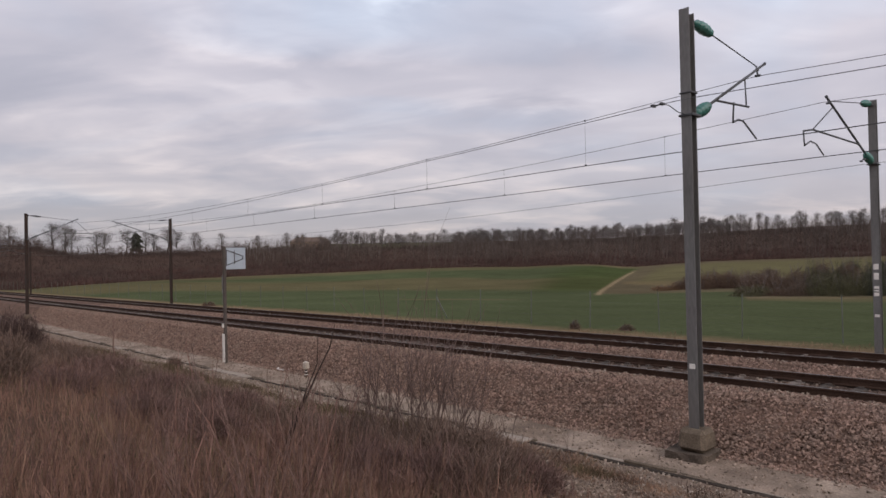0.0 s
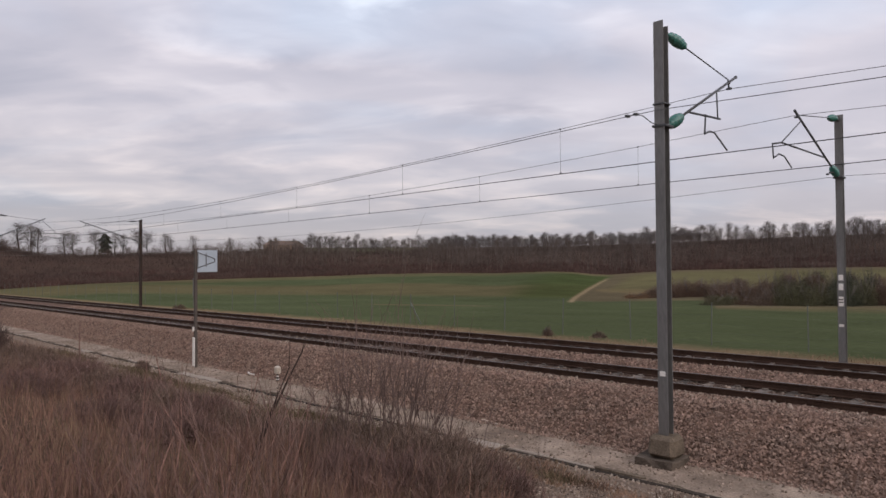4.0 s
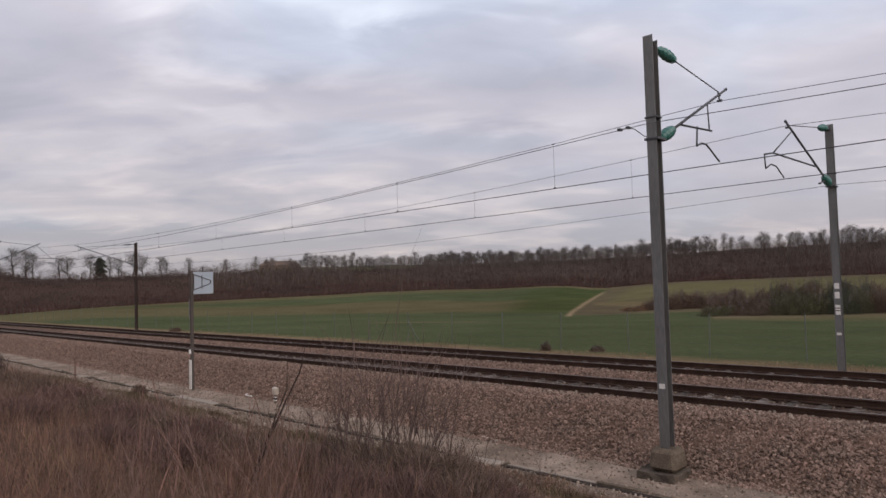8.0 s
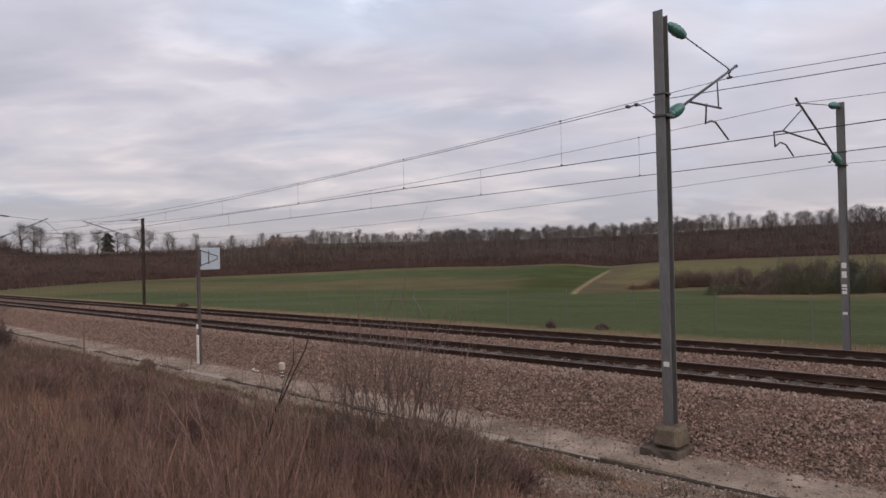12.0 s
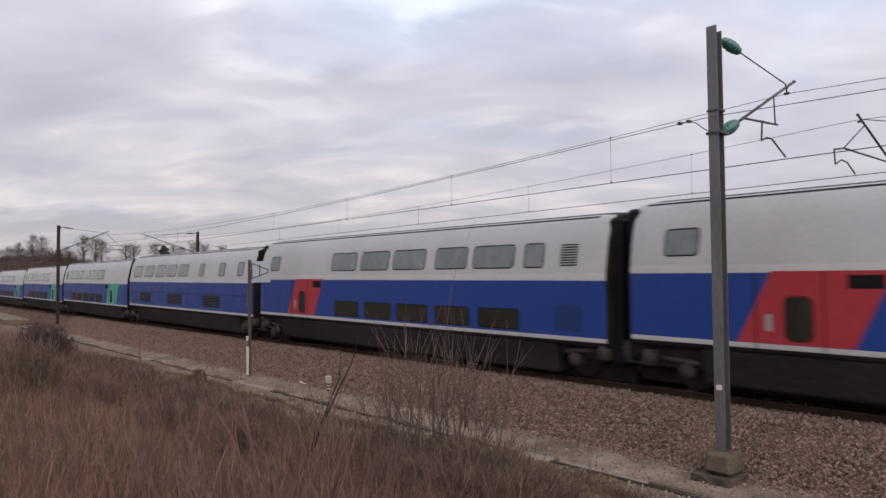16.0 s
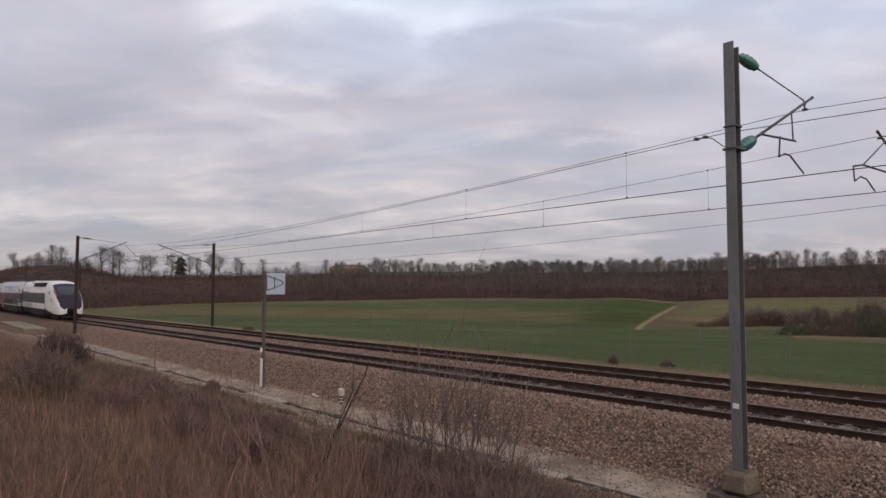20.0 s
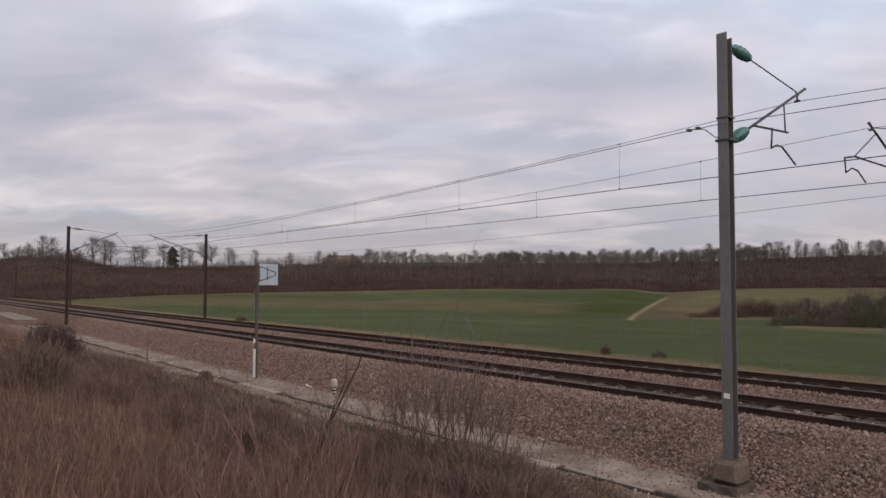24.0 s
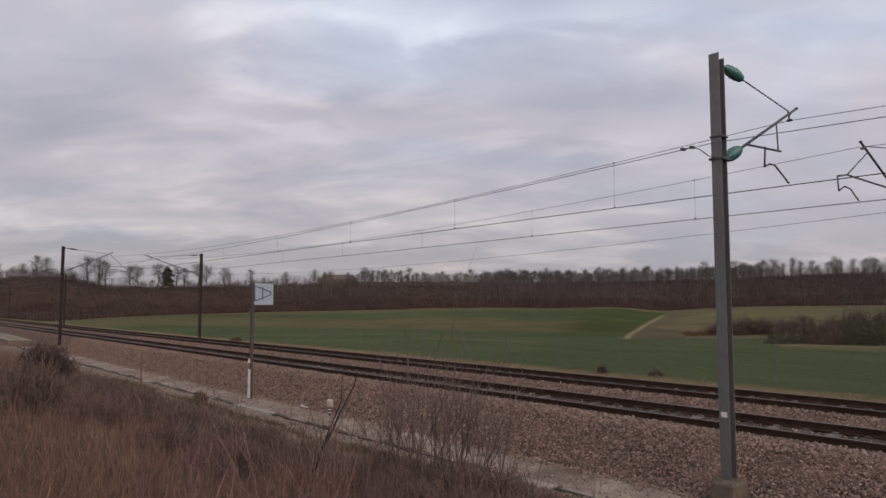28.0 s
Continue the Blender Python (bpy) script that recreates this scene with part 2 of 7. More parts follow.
def ground_material():
    """One sheet: winter wheat, dry verges, meadow and leaf-strewn wood floor, each where it grows."""
    m = bpy.data.materials.new("ground_cover")
    m.use_nodes = True
    nt = m.node_tree
    N, L = nt.nodes, nt.links
    bsdf = N["Principled BSDF"]
    bsdf.inputs["Roughness"].default_value = 0.95
    bsdf.inputs["Specular IOR Level"].default_value = 0.0
    at_ = N.new("ShaderNodeAttribute")
    at_.attribute_name = "cover"
    tc = N.new("ShaderNodeTexCoord")
    mp = N.new("ShaderNodeMapping")
    L.new(tc.outputs["Object"], mp.inputs[0])
    vals = []
    for sc, det in ((0.015, 4), (0.12, 5), (2.5, 5), (18.0, 3)):
        n = N.new("ShaderNodeTexNoise")
        n.inputs["Scale"].default_value, n.inputs["Detail"].default_value = sc, det
        L.new(mp.outputs[0], n.inputs["Vector"])
        vals.append(n.outputs["Fac"])

    def rng(src, a, b, c, d):
        r = N.new("ShaderNodeMapRange")
        for k, v in zip(("From Min", "From Max", "To Min", "To Max"), (a, b, c, d)):
            r.inputs[k].default_value = v
        L.new(src, r.inputs[0])
        return r.outputs[0]

    def mul(a, b):
        r = N.new("ShaderNodeMath")
        r.operation = "MULTIPLY"
        L.new(a, r.inputs[0])
        L.new(b, r.inputs[1])
        return r.outputs[0]

    val = mul(mul(rng(vals[0], 0.3, 0.7, 0.86, 1.14), rng(vals[1], 0.3, 0.7, 0.88, 1.12)), mul(rng(vals[2], 0.3, 0.7, 0.85, 1.15), rng(vals[3], 0.3, 0.7, 0.8, 1.2)))
    mx = N.new("ShaderNodeVectorMath")
    mx.operation = "SCALE"
    L.new(at_.outputs["Color"], mx.inputs[0])
    L.new(val, mx.inputs["Scale"])
    L.new(mx.outputs[0], bsdf.inputs["Base Color"])
    b = N.new("ShaderNodeBump")
    b.inputs["Distance"].default_value = 0.06
    L.new(vals[2], b.inputs["Height"])
    L.new(b.outputs[0], bsdf.inputs["Normal"])
    return m


GROUND = ground_material()


# ---- mesh helpers ----
def mesh_object(name, verts, faces, mats, parent=None, idx=None, smooth=False):
    me = bpy.data.meshes.new(name)
    me.from_pydata([tuple(v) for v in verts], [], [tuple(f) for f in faces])
    for m in mats if isinstance(mats, (list, tuple)) else [mats]:
        me.materials.append(m)
    if idx is not None:
        me.polygons.foreach_set("material_index", idx)
    if smooth:
        me.polygons.foreach_set("use_smooth", [True] * len(me.polygons))
    me.update()
    ob = new(name, me)
    ob.parent = parent
    return ob


def part(name, bm, mat, parent, label="", smooth=False):
    me = bpy.data.meshes.new(name)
    bmesh.ops.recalc_face_normals(bm, faces=bm.faces)
    bm.to_mesh(me)
    bm.free()
    for m in mat if isinstance(mat, (list, tuple)) else [mat]:
        me.materials.append(m)
    if smooth:
        me.polygons.foreach_set("use_smooth", [True] * len(me.polygons))
    ob = new(name, me)
    ob.parent = parent
    if label:
        ob["label"] = label
    return ob


def empty(name, m=None, label="", category="", group="", kind=""):
    ob = new(name)
    ob.empty_display_size = 0.3
    if m is not None:
        ob.matrix_basis = m
    return tagged(ob, label, category, group, kind)


def box(bm, x0, x1, y0, y1, z0, z1, bevel=0.0, m=None, mi=0):
    """A box, its edges chamfered."""
    made = bmesh.ops.create_cube(bm, size=1.0, matrix=(m or Matrix()) @ Matrix.LocRotScale(((x0 + x1) / 2, (y0 + y1) / 2, (z0 + z1) / 2), None, (x1 - x0, y1 - y0, z1 - z0)))
    vs = made["verts"]
    fs = {f for v in vs for f in v.link_faces}
    for f in fs:
        f.material_index = mi
    if bevel:
        bmesh.ops.bevel(bm, geom=list({e for v in vs for e in v.link_edges}), offset=bevel, segments=1, affect="EDGES", profile=0.5)
    return bm


def tube(bm, a, b, r0, r1=None, n=8, caps=True, mi=0):
    """A round bar from a to b."""
    a, b = Vector(a), Vector(b)
    r1 = r0 if r1 is None else r1
    d = (b - a).normalized()
    u = d.orthogonal().normalized()
    w = d.cross(u)
    rings = []
    for p, r in ((a, r0), (b, r1)):
        rings.append([bm.verts.new(p + (u * math.cos(k * math.tau / n) + w * math.sin(k * math.tau / n)) * r) for k in range(n)])
    fs = [bm.faces.new((rings[0][k], rings[0][(k + 1) % n], rings[1][(k + 1) % n], rings[1][k])) for k in range(n)]
    if caps:
        fs += [bm.faces.new(rings[0][::-1]), bm.faces.new(rings[1])]
    for f in fs:
        f.smooth, f.material_index = True, mi
    return bm


def bent(bm, pts, r, n=6):
    """A bar through several points, with a round joint at each bend."""
    for a, b in zip(pts, pts[1:]):
        tube(bm, a, b, r, n=n)
    for p in pts[1:-1]:
        bmesh.ops.create_icosphere(bm, subdivisions=1, radius=r * 1.02, matrix=Matrix.Translation(p))
    return bm


# ---- the line: a very wide curve on a slight gradient; x along it, y across it ----
D, K, G, E = 14.97, 7.0e-5, 0.009, 4.07


def slope_z(x):
    return G * max(min(x, 700.0), -700.0)


def on_line(x, lat, z):
    """A point beside the nearer track's axis: metres along, across (away from the camera) and above the rail heads."""
    return Vector((x, D + K * x * x / 2 + lat, slope_z(x) + z))


def line_pose(x, lat, z, turn=0.0):
    return Matrix.Translation(on_line(x, lat, z)) @ pose(0, 0, 0, 0, 0, math.degrees(math.atan(K * x)) + turn)


def smooth_step(a, b, v):
    t = np.clip((v - a) / (b - a), 0, 1)
    return t * t * (3 - 2 * t)


# ---- ground: one sheet in rings round the viewpoint, out to the horizon ----
RIDGE = ((-84.0, 1.4), (-80.0, 1.42), (-78.0, 1.25), (-76.5, 0.85), (-75.0, 0.72), (-60.0, 0.85), (-50.0, 0.9), (-33.0, 0.95), (-27.0, 1.1), (-22.0, 1.3), (-16.0, 1.45), (-5.0, 1.7))
EDGE = ((-90.0, 205.0), (-82.0, 196.0), (-75.0, 186.0), (-65.0, 215.0), (-55.0, 245.0), (-45.0, 262.0), (-30.0, 270.0), (-10.0, 280.0))
BROW = ((-90.0, -1.8), (-79.0, -1.72), (-75.8, -1.57), (-72.0, -1.41), (-64.0, -1.22), (-54.7, -1.08), (-50.0, -0.95), (-45.0, -0.9), (-40.0, -0.95), (-35.6, -0.84), (-33.7, -0.88), (-31.9, -1.08), (-30.6, -1.12), (-27.5, -0.9), (-24.5, -0.75), (-12.8, -0.56), (0.0, -0.5))
DEPTH = 90.0          # from the wood's edge up to the ridge


def ridge_angle(az):
    """Elevation of the wooded ridge's ground, in degrees, by its bearing."""
    return np.interp(az, [a for a, _ in RIDGE], [b for _, b in RIDGE])


def wood_edge(az):
    """Distance of the wood's lower edge by its bearing."""
    return np.interp(az, [a for a, _ in EDGE], [b for _, b in EDGE])


def wobble(x, y, size, seed=0.0):
    """A cheap smooth unevenness, about -1 to 1."""
    u, w = x / size + seed * 1.7, y / size - seed * 2.3
    return (np.sin(1.0 * u + 1.3 * np.sin(0.7 * w)) + np.sin(1.7 * w + 1.1 * np.sin(0.9 * u + 2.0)) + np.sin(2.3 * (u + w) + 1.7 * np.sin(1.3 * u - w))) / 3


def lowland(x, y):
    """The ground's height before the field's brow and the wooded slope are added."""
    v = y - D - K * np.minimum(x * x, 4.9e5) / 2
    zl = G * np.clip(x, -700, 700)
    near = np.interp(v, [-60, -25, -15, -12.5, -10, -7.5, -5.6, -4.7, -4.4, -4.0, -2.6], [1.4, 1.2, 0.95, 0.72, 0.22, -0.42, -0.92, -1.05, -1.08, -1.2, -1.25])
    near = near + smooth_step(-5.0, -8.0, v) * (0.07 * wobble(x, y, 1.1) + 0.10 * wobble(x, y, 3.1, 2.0))
    far = np.interp(v, [E + 2.4, E + 3.6, E + 5.2, E + 8, E + 14, 60, 110, 170, 260], [-1.2, -0.9, -0.66, -0.68, -0.95, -2.5, -2.2, -1.35, -1.0])
    far = far + smooth_step(E + 4, E + 30, v) * 0.10 * wobble(x, y, 21.0, 1.0)
    return np.where(v < -2.6, near, np.where(v < E + 2.4, -1.25, far)) + zl


def height(x, y):
    """The ground's height, for arrays of x and y."""
    x, y = np.asarray(x, float), np.asarray(y, float)
    v = y - D - K * np.minimum(x * x, 4.9e5) / 2
    z = lowland(x, y)
    r = np.hypot(x, y)
    az = np.degrees(np.arctan2(x, y))
    edge = wood_edge(az)
    brow = EYE.z + np.tan(np.radians(np.interp(az, [a for a, _ in BROW], [b for _, b in BROW]))) * edge
    rise = brow - lowland(edge * np.sin(np.radians(az)), edge * np.cos(np.radians(az)))
    z = z + rise * smooth_step(55.0, edge, r) * smooth_step(E + 6, E + 16, v) * (np.abs(az) < 95)
    top = EYE.z + np.tan(np.radians(ridge_angle(az))) * (edge + DEPTH)
    hill = smooth_step(0, DEPTH, r - edge) * smooth_step(E + 4, E + 18, v)
    plateau = top + 5.6 * smooth_step(DEPTH + 10, DEPTH + 130, r - edge) * smooth_step(-64, -58, az) + 0.5 * wobble(x, y, 40.0, 3.0)
    return z * (1 - hill) + plateau * hill


WHEAT, WHEAT_THIN, DRY, MEADOW, LEAF, EARTH = (0.071, 0.082, 0.041), (0.112, 0.095, 0.050), (0.17, 0.125, 0.075), (0.106, 0.086, 0.053), (0.075, 0.049, 0.038), (0.13, 0.088, 0.066)


def cover(x, y):
    """Which colour of growth or soil lies at x, y."""
    v = y - D - K * np.minimum(x * x, 4.9e5) / 2
    r, az = np.hypot(x, y), np.degrees(np.arctan2(x, y))
    c = np.empty((len(x), 3))
    c[:] = EARTH

    def lay(colour, amount):
        c[:] = c * (1 - amount[:, None]) + np.array(colour) * amount[:, None]

    w1, w2 = wobble(x, y, 26.0, 5.0), wobble(x, y, 7.0, 6.0)
    lay(DRY, smooth_step(E + 3.2, E + 4.2, v + 0.4 * w2))
    lay(WHEAT, smooth_step(E + 6.5, E + 7.8, v + 0.5 * w2))
    field = smooth_step(E + 6.6, E + 8.0, v)
    lay((0.190, 0.144, 0.112), smooth_step(-9.2, -6.2, v + 0.9 * wobble(x, y, 1.3, 8.0) + 0.5 * wobble(x, y, 0.5, 3.0)) * (1 - smooth_step(-3.5, -3.0, v)) * 0.85)
    lay((0.084, 0.056, 0.041), smooth_step(-8.2, -10.6, v + 0.5 * w2))
    # thin stripes of poorer crop along the contour
    lay(WHEAT_THIN, field * smooth_step(100, 116, r + 8 * w1) * (1 - smooth_step(148, 166, r + 10 * w1)) * 0.9)
    lay(WHEAT_THIN, field * smooth_step(-16, 8, r - wood_edge(az) + 36 + 7 * w1) * 0.7)
    lay(DRY, field * smooth_step(-9, -4, r - wood_edge(az) + 3 * w2) * 0.75)
    lay(DRY, field * (1 - smooth_step(0.6, 1.6, np.abs(r - 75 - 0.05 * (az + 45)))) * smooth_step(-52, -49, az) * (1 - smooth_step(-42, -39, az)) * 0.6)
    # a pale farm track parts the wheat from a poor meadow; the hedge stands in front of it
    bound = np.interp(r, [86, 92, 119, 161, 193, 233, 270], [-34.3, -33.86, -32.84, -31.7, -31.0, -30.5, -30.2])
    lay((0.052, 0.066, 0.024), field * smooth_step(-7.5, -3.0, az - bound + 1.2 * w1) * (1 - smooth_step(-0.3, 0.1, az - bound)) * smooth_step(96, 110, r) * (1 - smooth_step(225, 245, r)) * 0.8)
    right = smooth_step(-23.2, -22.3, az)
    start = 96.0 - 13.5 * right + 2.2 * (az + 22.5) / 10 * right
    lay(MEADOW, field * smooth_step(-0.25, 0.35, az - bound) * smooth_step(-1.5, 1.5, r - start + 1.2 * w2) * 0.95)
    tan = smooth_step(0.2, 0.5, wobble(np.radians(az + 30) * r * 1.4, r * 0.42, 7.0, 11.0)) * smooth_step(0.3, 1.2, az - bound) * (1 - smooth_step(-23.5, -22.0, az))
    lay((0.165, 0.125, 0.068), field * tan * smooth_step(97, 101, r) * (1 - smooth_step(160, 190, r)) * 0.75)
    lay((0.125, 0.118, 0.052), field * smooth_step(1.0, 2.5, az - bound) * smooth_step(120, 150, r + 8 * w1) * (1 - smooth_step(215, 250, r)) * 0.5)
    lay((0.27, 0.20, 0.12), field * (1 - smooth_step(0.15, 0.6, np.abs(np.radians(az - bound) * r))) * smooth_step(91, 93, r) * (1 - smooth_step(180, 225, r)) * 0.9)
    lay((0.24, 0.18, 0.11), field * (1 - smooth_step(0.4, 1.6, np.abs(r - start + 0.8 * w2))) * smooth_step(0.0, 0.4, az - bound) * (0.2 + 0.25 * right))
    lay((0.145, 0.110, 0.062), field * right * smooth_step(-10, -1.5, r - start + 1.5 * w2) * (1 - smooth_step(-1, 1, r - start)) * 0.55)
    lay(LEAF, smooth_step(-3, 4, r - wood_edge(az) + 4 * w2) * smooth_step(E + 5, E + 10, v))
    lay((0.088, 0.090, 0.05), smooth_step(DEPTH - 4, DEPTH + 8, r - wood_edge(az)) * smooth_step(E + 5, E + 10, v) * smooth_step(-66, -60, az) * (1 - smooth_step(-47, -43, az)) * 0.9)
    return c


def build_ground():
    az = np.radians(np.concatenate([np.arange(-180, -96, 6.0), np.arange(-96, 2, 0.2), np.arange(2, 180, 6.0)]))
    rad = [1.2]
    while rad[-1] < 4200:
        rad.append(rad[-1] * (1.045 if rad[-1] < 60 else 1.03 if rad[-1] < 400 else 1.12))
    rad = np.array(rad)
    A, R = np.meshgrid(az, rad)
    x, y = np.concatenate([[0.0], (R * np.sin(A)).ravel()]), np.concatenate([[0.0], (R * np.cos(A)).ravel()])
    z = height(x, y)
    n, m = len(az), len(rad)
    i, j = np.meshgrid(np.arange(m - 1), np.arange(n), indexing="ij")
    k = (j + 1) % n
    quads = np.stack([1 + i * n + j, 1 + i * n + k, 1 + (i + 1) * n + k, 1 + (i + 1) * n + j], -1).reshape(-1, 4)[:, ::-1]
    fan = [(0, 1 + (q + 1) % n, 1 + q)[::-1] for q in range(n)]
    ob = mesh_object("ground", np.stack([x, y, z], -1).tolist(), fan + quads.tolist(), GROUND, smooth=True)
    col = ob.data.color_attributes.new("cover", "FLOAT_COLOR", "POINT")
    col.data.foreach_set("color", np.concatenate([cover(x, y), np.ones((len(x), 1))], 1).ravel())
    tagged(ob, "green winter wheat field with dry verges and a wooded slope", "ground", kind="structure")
    return ob


ground = build_ground()


# ---- sweeps along the line ----
def sweep(name, profile, xs, mats, idx=None, closed=True, smooth=False, jitter=0.0, parent=None):
    """A profile of (across, up) points carried along the line."""
    n = len(profile)
    rng_ = np.random.RandomState(7)
    verts, faces, mi = [], [], []
    for x in xs:
        for lat, z in profile:
            p = on_line(x, lat, z)
            if jitter:
                p += Vector(rng_.uniform(-jitter, jitter, 3))
            verts.append(p)
    segs = n if closed else n - 1
    for s in range(len(xs) - 1):
        for k in range(segs):
            faces.append((s * n + k, (s + 1) * n + k, (s + 1) * n + (k + 1) % n, s * n + (k + 1) % n))
            mi.append(idx[k] if idx else 0)
    return mesh_object(name, verts, faces, mats, parent, mi, smooth)


def stations(near=0.5, a=-60.0, b=6.0):
    return [-1300, -900, -600] + list(np.arange(-450, a, 6.0)) + list(np.arange(a, b, near)) + list(np.arange(b, 300, 12.0)) + [500, 800, 1300]


def build_ballast():
    prof = [(-3.2, -1.3), (-2.85, -1.05), (-2.45, -0.78), (-2.05, -0.5), (-1.65, -0.22), (-1.3, -0.165), (-0.86, -0.165), (-0.66, -0.2), (0, -0.215), (0.66, -0.2), (0.86, -0.165), (1.35, -0.17), (2.05, -0.26),
            (E - 1.35, -0.17), (E - 0.86, -0.165), (E - 0.66, -0.2), (E, -0.215), (E + 0.66, -0.2), (E + 0.86, -0.165), (E + 1.35, -0.17), (E + 1.7, -0.26), (E + 2.3, -0.62), (E + 3.0, -1.05), (E + 3.4, -1.4)]
    ob = sweep("ballast", prof, stations(0.45), [BALLAST, BALLAST_DIRTY], [0] * 6 + [1] * 4 + [0] * 4 + [1] * 4 + [0] * 6, closed=False, smooth=False, jitter=0.022)
    return tagged(ob, "bed of pinkish-brown crushed stone under two tracks", "ballast", kind="structure")


build_ballast()


def scatter_stones(name, n, xr, latr, zf, size, mat, seed, squash=0.75, gap=None):
    """Many small angular stones, each an octahedron knocked out of shape."""
    r = np.random.RandomState(seed)
    x = xr[1] - (xr[1] - xr[0]) * r.rand(n) ** 1.35
    lat = latr[0] + (latr[1] - latr[0]) * r.rand(n)
    if gap:                     # nothing lies over the dark strip that stands in for the kerb's shade
        free = (lat < gap[0]) | (lat > gap[1])
        x, lat = x[free], lat[free]
        n = len(x)
    z = zf(x, lat) + r.uniform(-0.3, 0.55, n) * size
    c = np.stack([x, D + K * x * x / 2 + lat, G * x + z], -1)
    octa = np.array([(1, 0, 0), (-1, 0, 0), (0, 1, 0), (0, -1, 0), (0, 0, 1), (0, 0, -1)], float)
    tri = np.array([(0, 2, 4), (2, 1, 4), (1, 3, 4), (3, 0, 4), (2, 0, 5), (1, 2, 5), (3, 1, 5), (0, 3, 5)])
    v = octa[None] * r.uniform(0.55, 1.25, (n, 6, 1)) + r.uniform(-0.3, 0.3, (n, 6, 3))
    v *= (size * r.uniform(0.6, 1.4, n))[:, None, None] * np.array([1, 1, squash])
    q = r.normal(size=(n, 4))
    q /= np.linalg.norm(q, axis=1)[:, None]
    a, b, e, d = q.T
    rot = np.stack([np.stack([1 - 2 * (e * e + d * d), 2 * (b * e - a * d), 2 * (b * d + a * e)], -1),
                    np.stack([2 * (b * e + a * d), 1 - 2 * (b * b + d * d), 2 * (e * d - a * b)], -1),
                    np.stack([2 * (b * d - a * e), 2 * (e * d + a * b), 1 - 2 * (b * b + e * e)], -1)], 1)
    v = np.einsum("nij,nkj->nki", rot, v) + c[:, None, :]
    f = tri[None] + (np.arange(n) * 6)[:, None, None]
    return mesh_object(name, v.reshape(-1, 3).tolist(), f.reshape(-1, 3).tolist(), mat)


def bed_z(x, lat):
    return np.interp(lat, [-3.3, -2.85, -2.05, -1.65, -1.3, -0.86, -0.66, 0.66, 0.86, 1.35, 2.05, E - 1.35, E - 0.86, E - 0.66, E + 0.66, E + 0.86, E + 1.35, E + 1.7, E + 2.3, E + 3.0], [-1.1, -1.05, -0.5, -0.22, -0.165, -0.165, -0.215, -0.215, -0.165, -0.17, -0.26, -0.17, -0.165, -0.215, -0.215, -0.165, -0.17, -0.26, -0.62, -1.05])


for seed, n, xr, latr in ((1, 88000, (-62, 0), (-3.05, -0.85)), (2, 6000, (-50, 0), (-0.7, 0.7)), (3, 30000, (-60, 0), (0.85, E - 0.85)), (4, 5000, (-40, 0), (E + 0.85, E + 2.6)), (5, 4000, (-40, 0), (E - 0.7, E + 0.7))):
    tagged(scatter_stones("ballast_stones", n, xr, latr, bed_z, 0.036, STONE_DIRTY if seed in (2, 5) else STONE, seed), "loose pinkish-brown ballast stones", "stones", kind="stuff")

PATH_STONE = material("path_stone", (0.245, 0.19, 0.15), 0.9, 0, 0.15, 6, 50, per_island=0.5, spec=0.06)
# gravel path at the foot of the ballast, and the small concrete drain beside it
path = sweep("path", [(-2.5, -1.4), (-2.6, -1.03), (-3.2, -1.07), (-3.8, -1.1), (-4.2, -1.08), (-4.275, -1.085), (-4.28, -1.4)], stations(0.6), PATH, closed=False, jitter=0.012)
tagged(path, "pale trodden gravel path at the foot of the ballast", "path", kind="structure")
tagged(scatter_stones("path_stones", 6500, (-40, 0), (-5.3, -2.6), lambda x, lat: np.interp(lat, [-5.6, -4.7, -4.3, -3.8, -2.6], [-0.9, -1.08, -1.08, -1.1, -1.04]), 0.030, PATH_STONE, 9, gap=(-4.42, -4.22)), "pale loose stones along the path and drain", "stones", kind="stuff")

tagged(scatter_stones("drain_rubble", 15000, (-46, 0), (-8.4, -4.5), lambda x, lat: height(x, D + K * x * x / 2 + lat) - G * x, 0.024, PATH_STONE, 19, gap=(-4.40, -4.22)), "pale rubble and clods beside the drain", "stones", kind="stuff")

for seed, n, xr, latr in ((51, 1100, (-30, 0), (-1.3, -0.83)), (52, 700, (-26, 0), (-0.6, 0.68)), (53, 260, (-20, 0), (E - 1.2, E - 0.8)), (54, 220, (-14, 0), (E - 0.6, E + 0.6))):
    tagged(scatter_stones("pale_ballast_stones", n, xr, latr, lambda x, lat: bed_z(x, lat) + 0.02, 0.036, PATH_STONE, seed), "fresh pale stones lying along the rails", "stones", kind="stuff")

RUBBLE = material("pale_rubble", (0.30, 0.25, 0.205), 0.9, 0, 0.2, 6, 50, per_island=0.5, spec=0.06)
tagged(scatter_stones("broken_concrete", 1700, (-36, -2), (-5.8, -4.42), lambda x, lat: height(x, D + K * x * x / 2 + lat) - G * x, 0.030, RUBBLE, 29, squash=0.5), "pale broken concrete crumbs along the drain", "rubble", kind="stuff")

CLOD = material("earth_clod", (0.195, 0.148, 0.115), 0.95, 0, 0.2, 6, 50, per_island=0.5, spec=0.06)
tagged(scatter_stones("bank_rubble", 7000, (-15, 0), (-9.5, -5.6), lambda x, lat: height(x, D + K * x * x / 2 + lat) - G * x, 0.026, CLOD, 23), "clods and small rubble on the bare bank", "stones", kind="stuff")


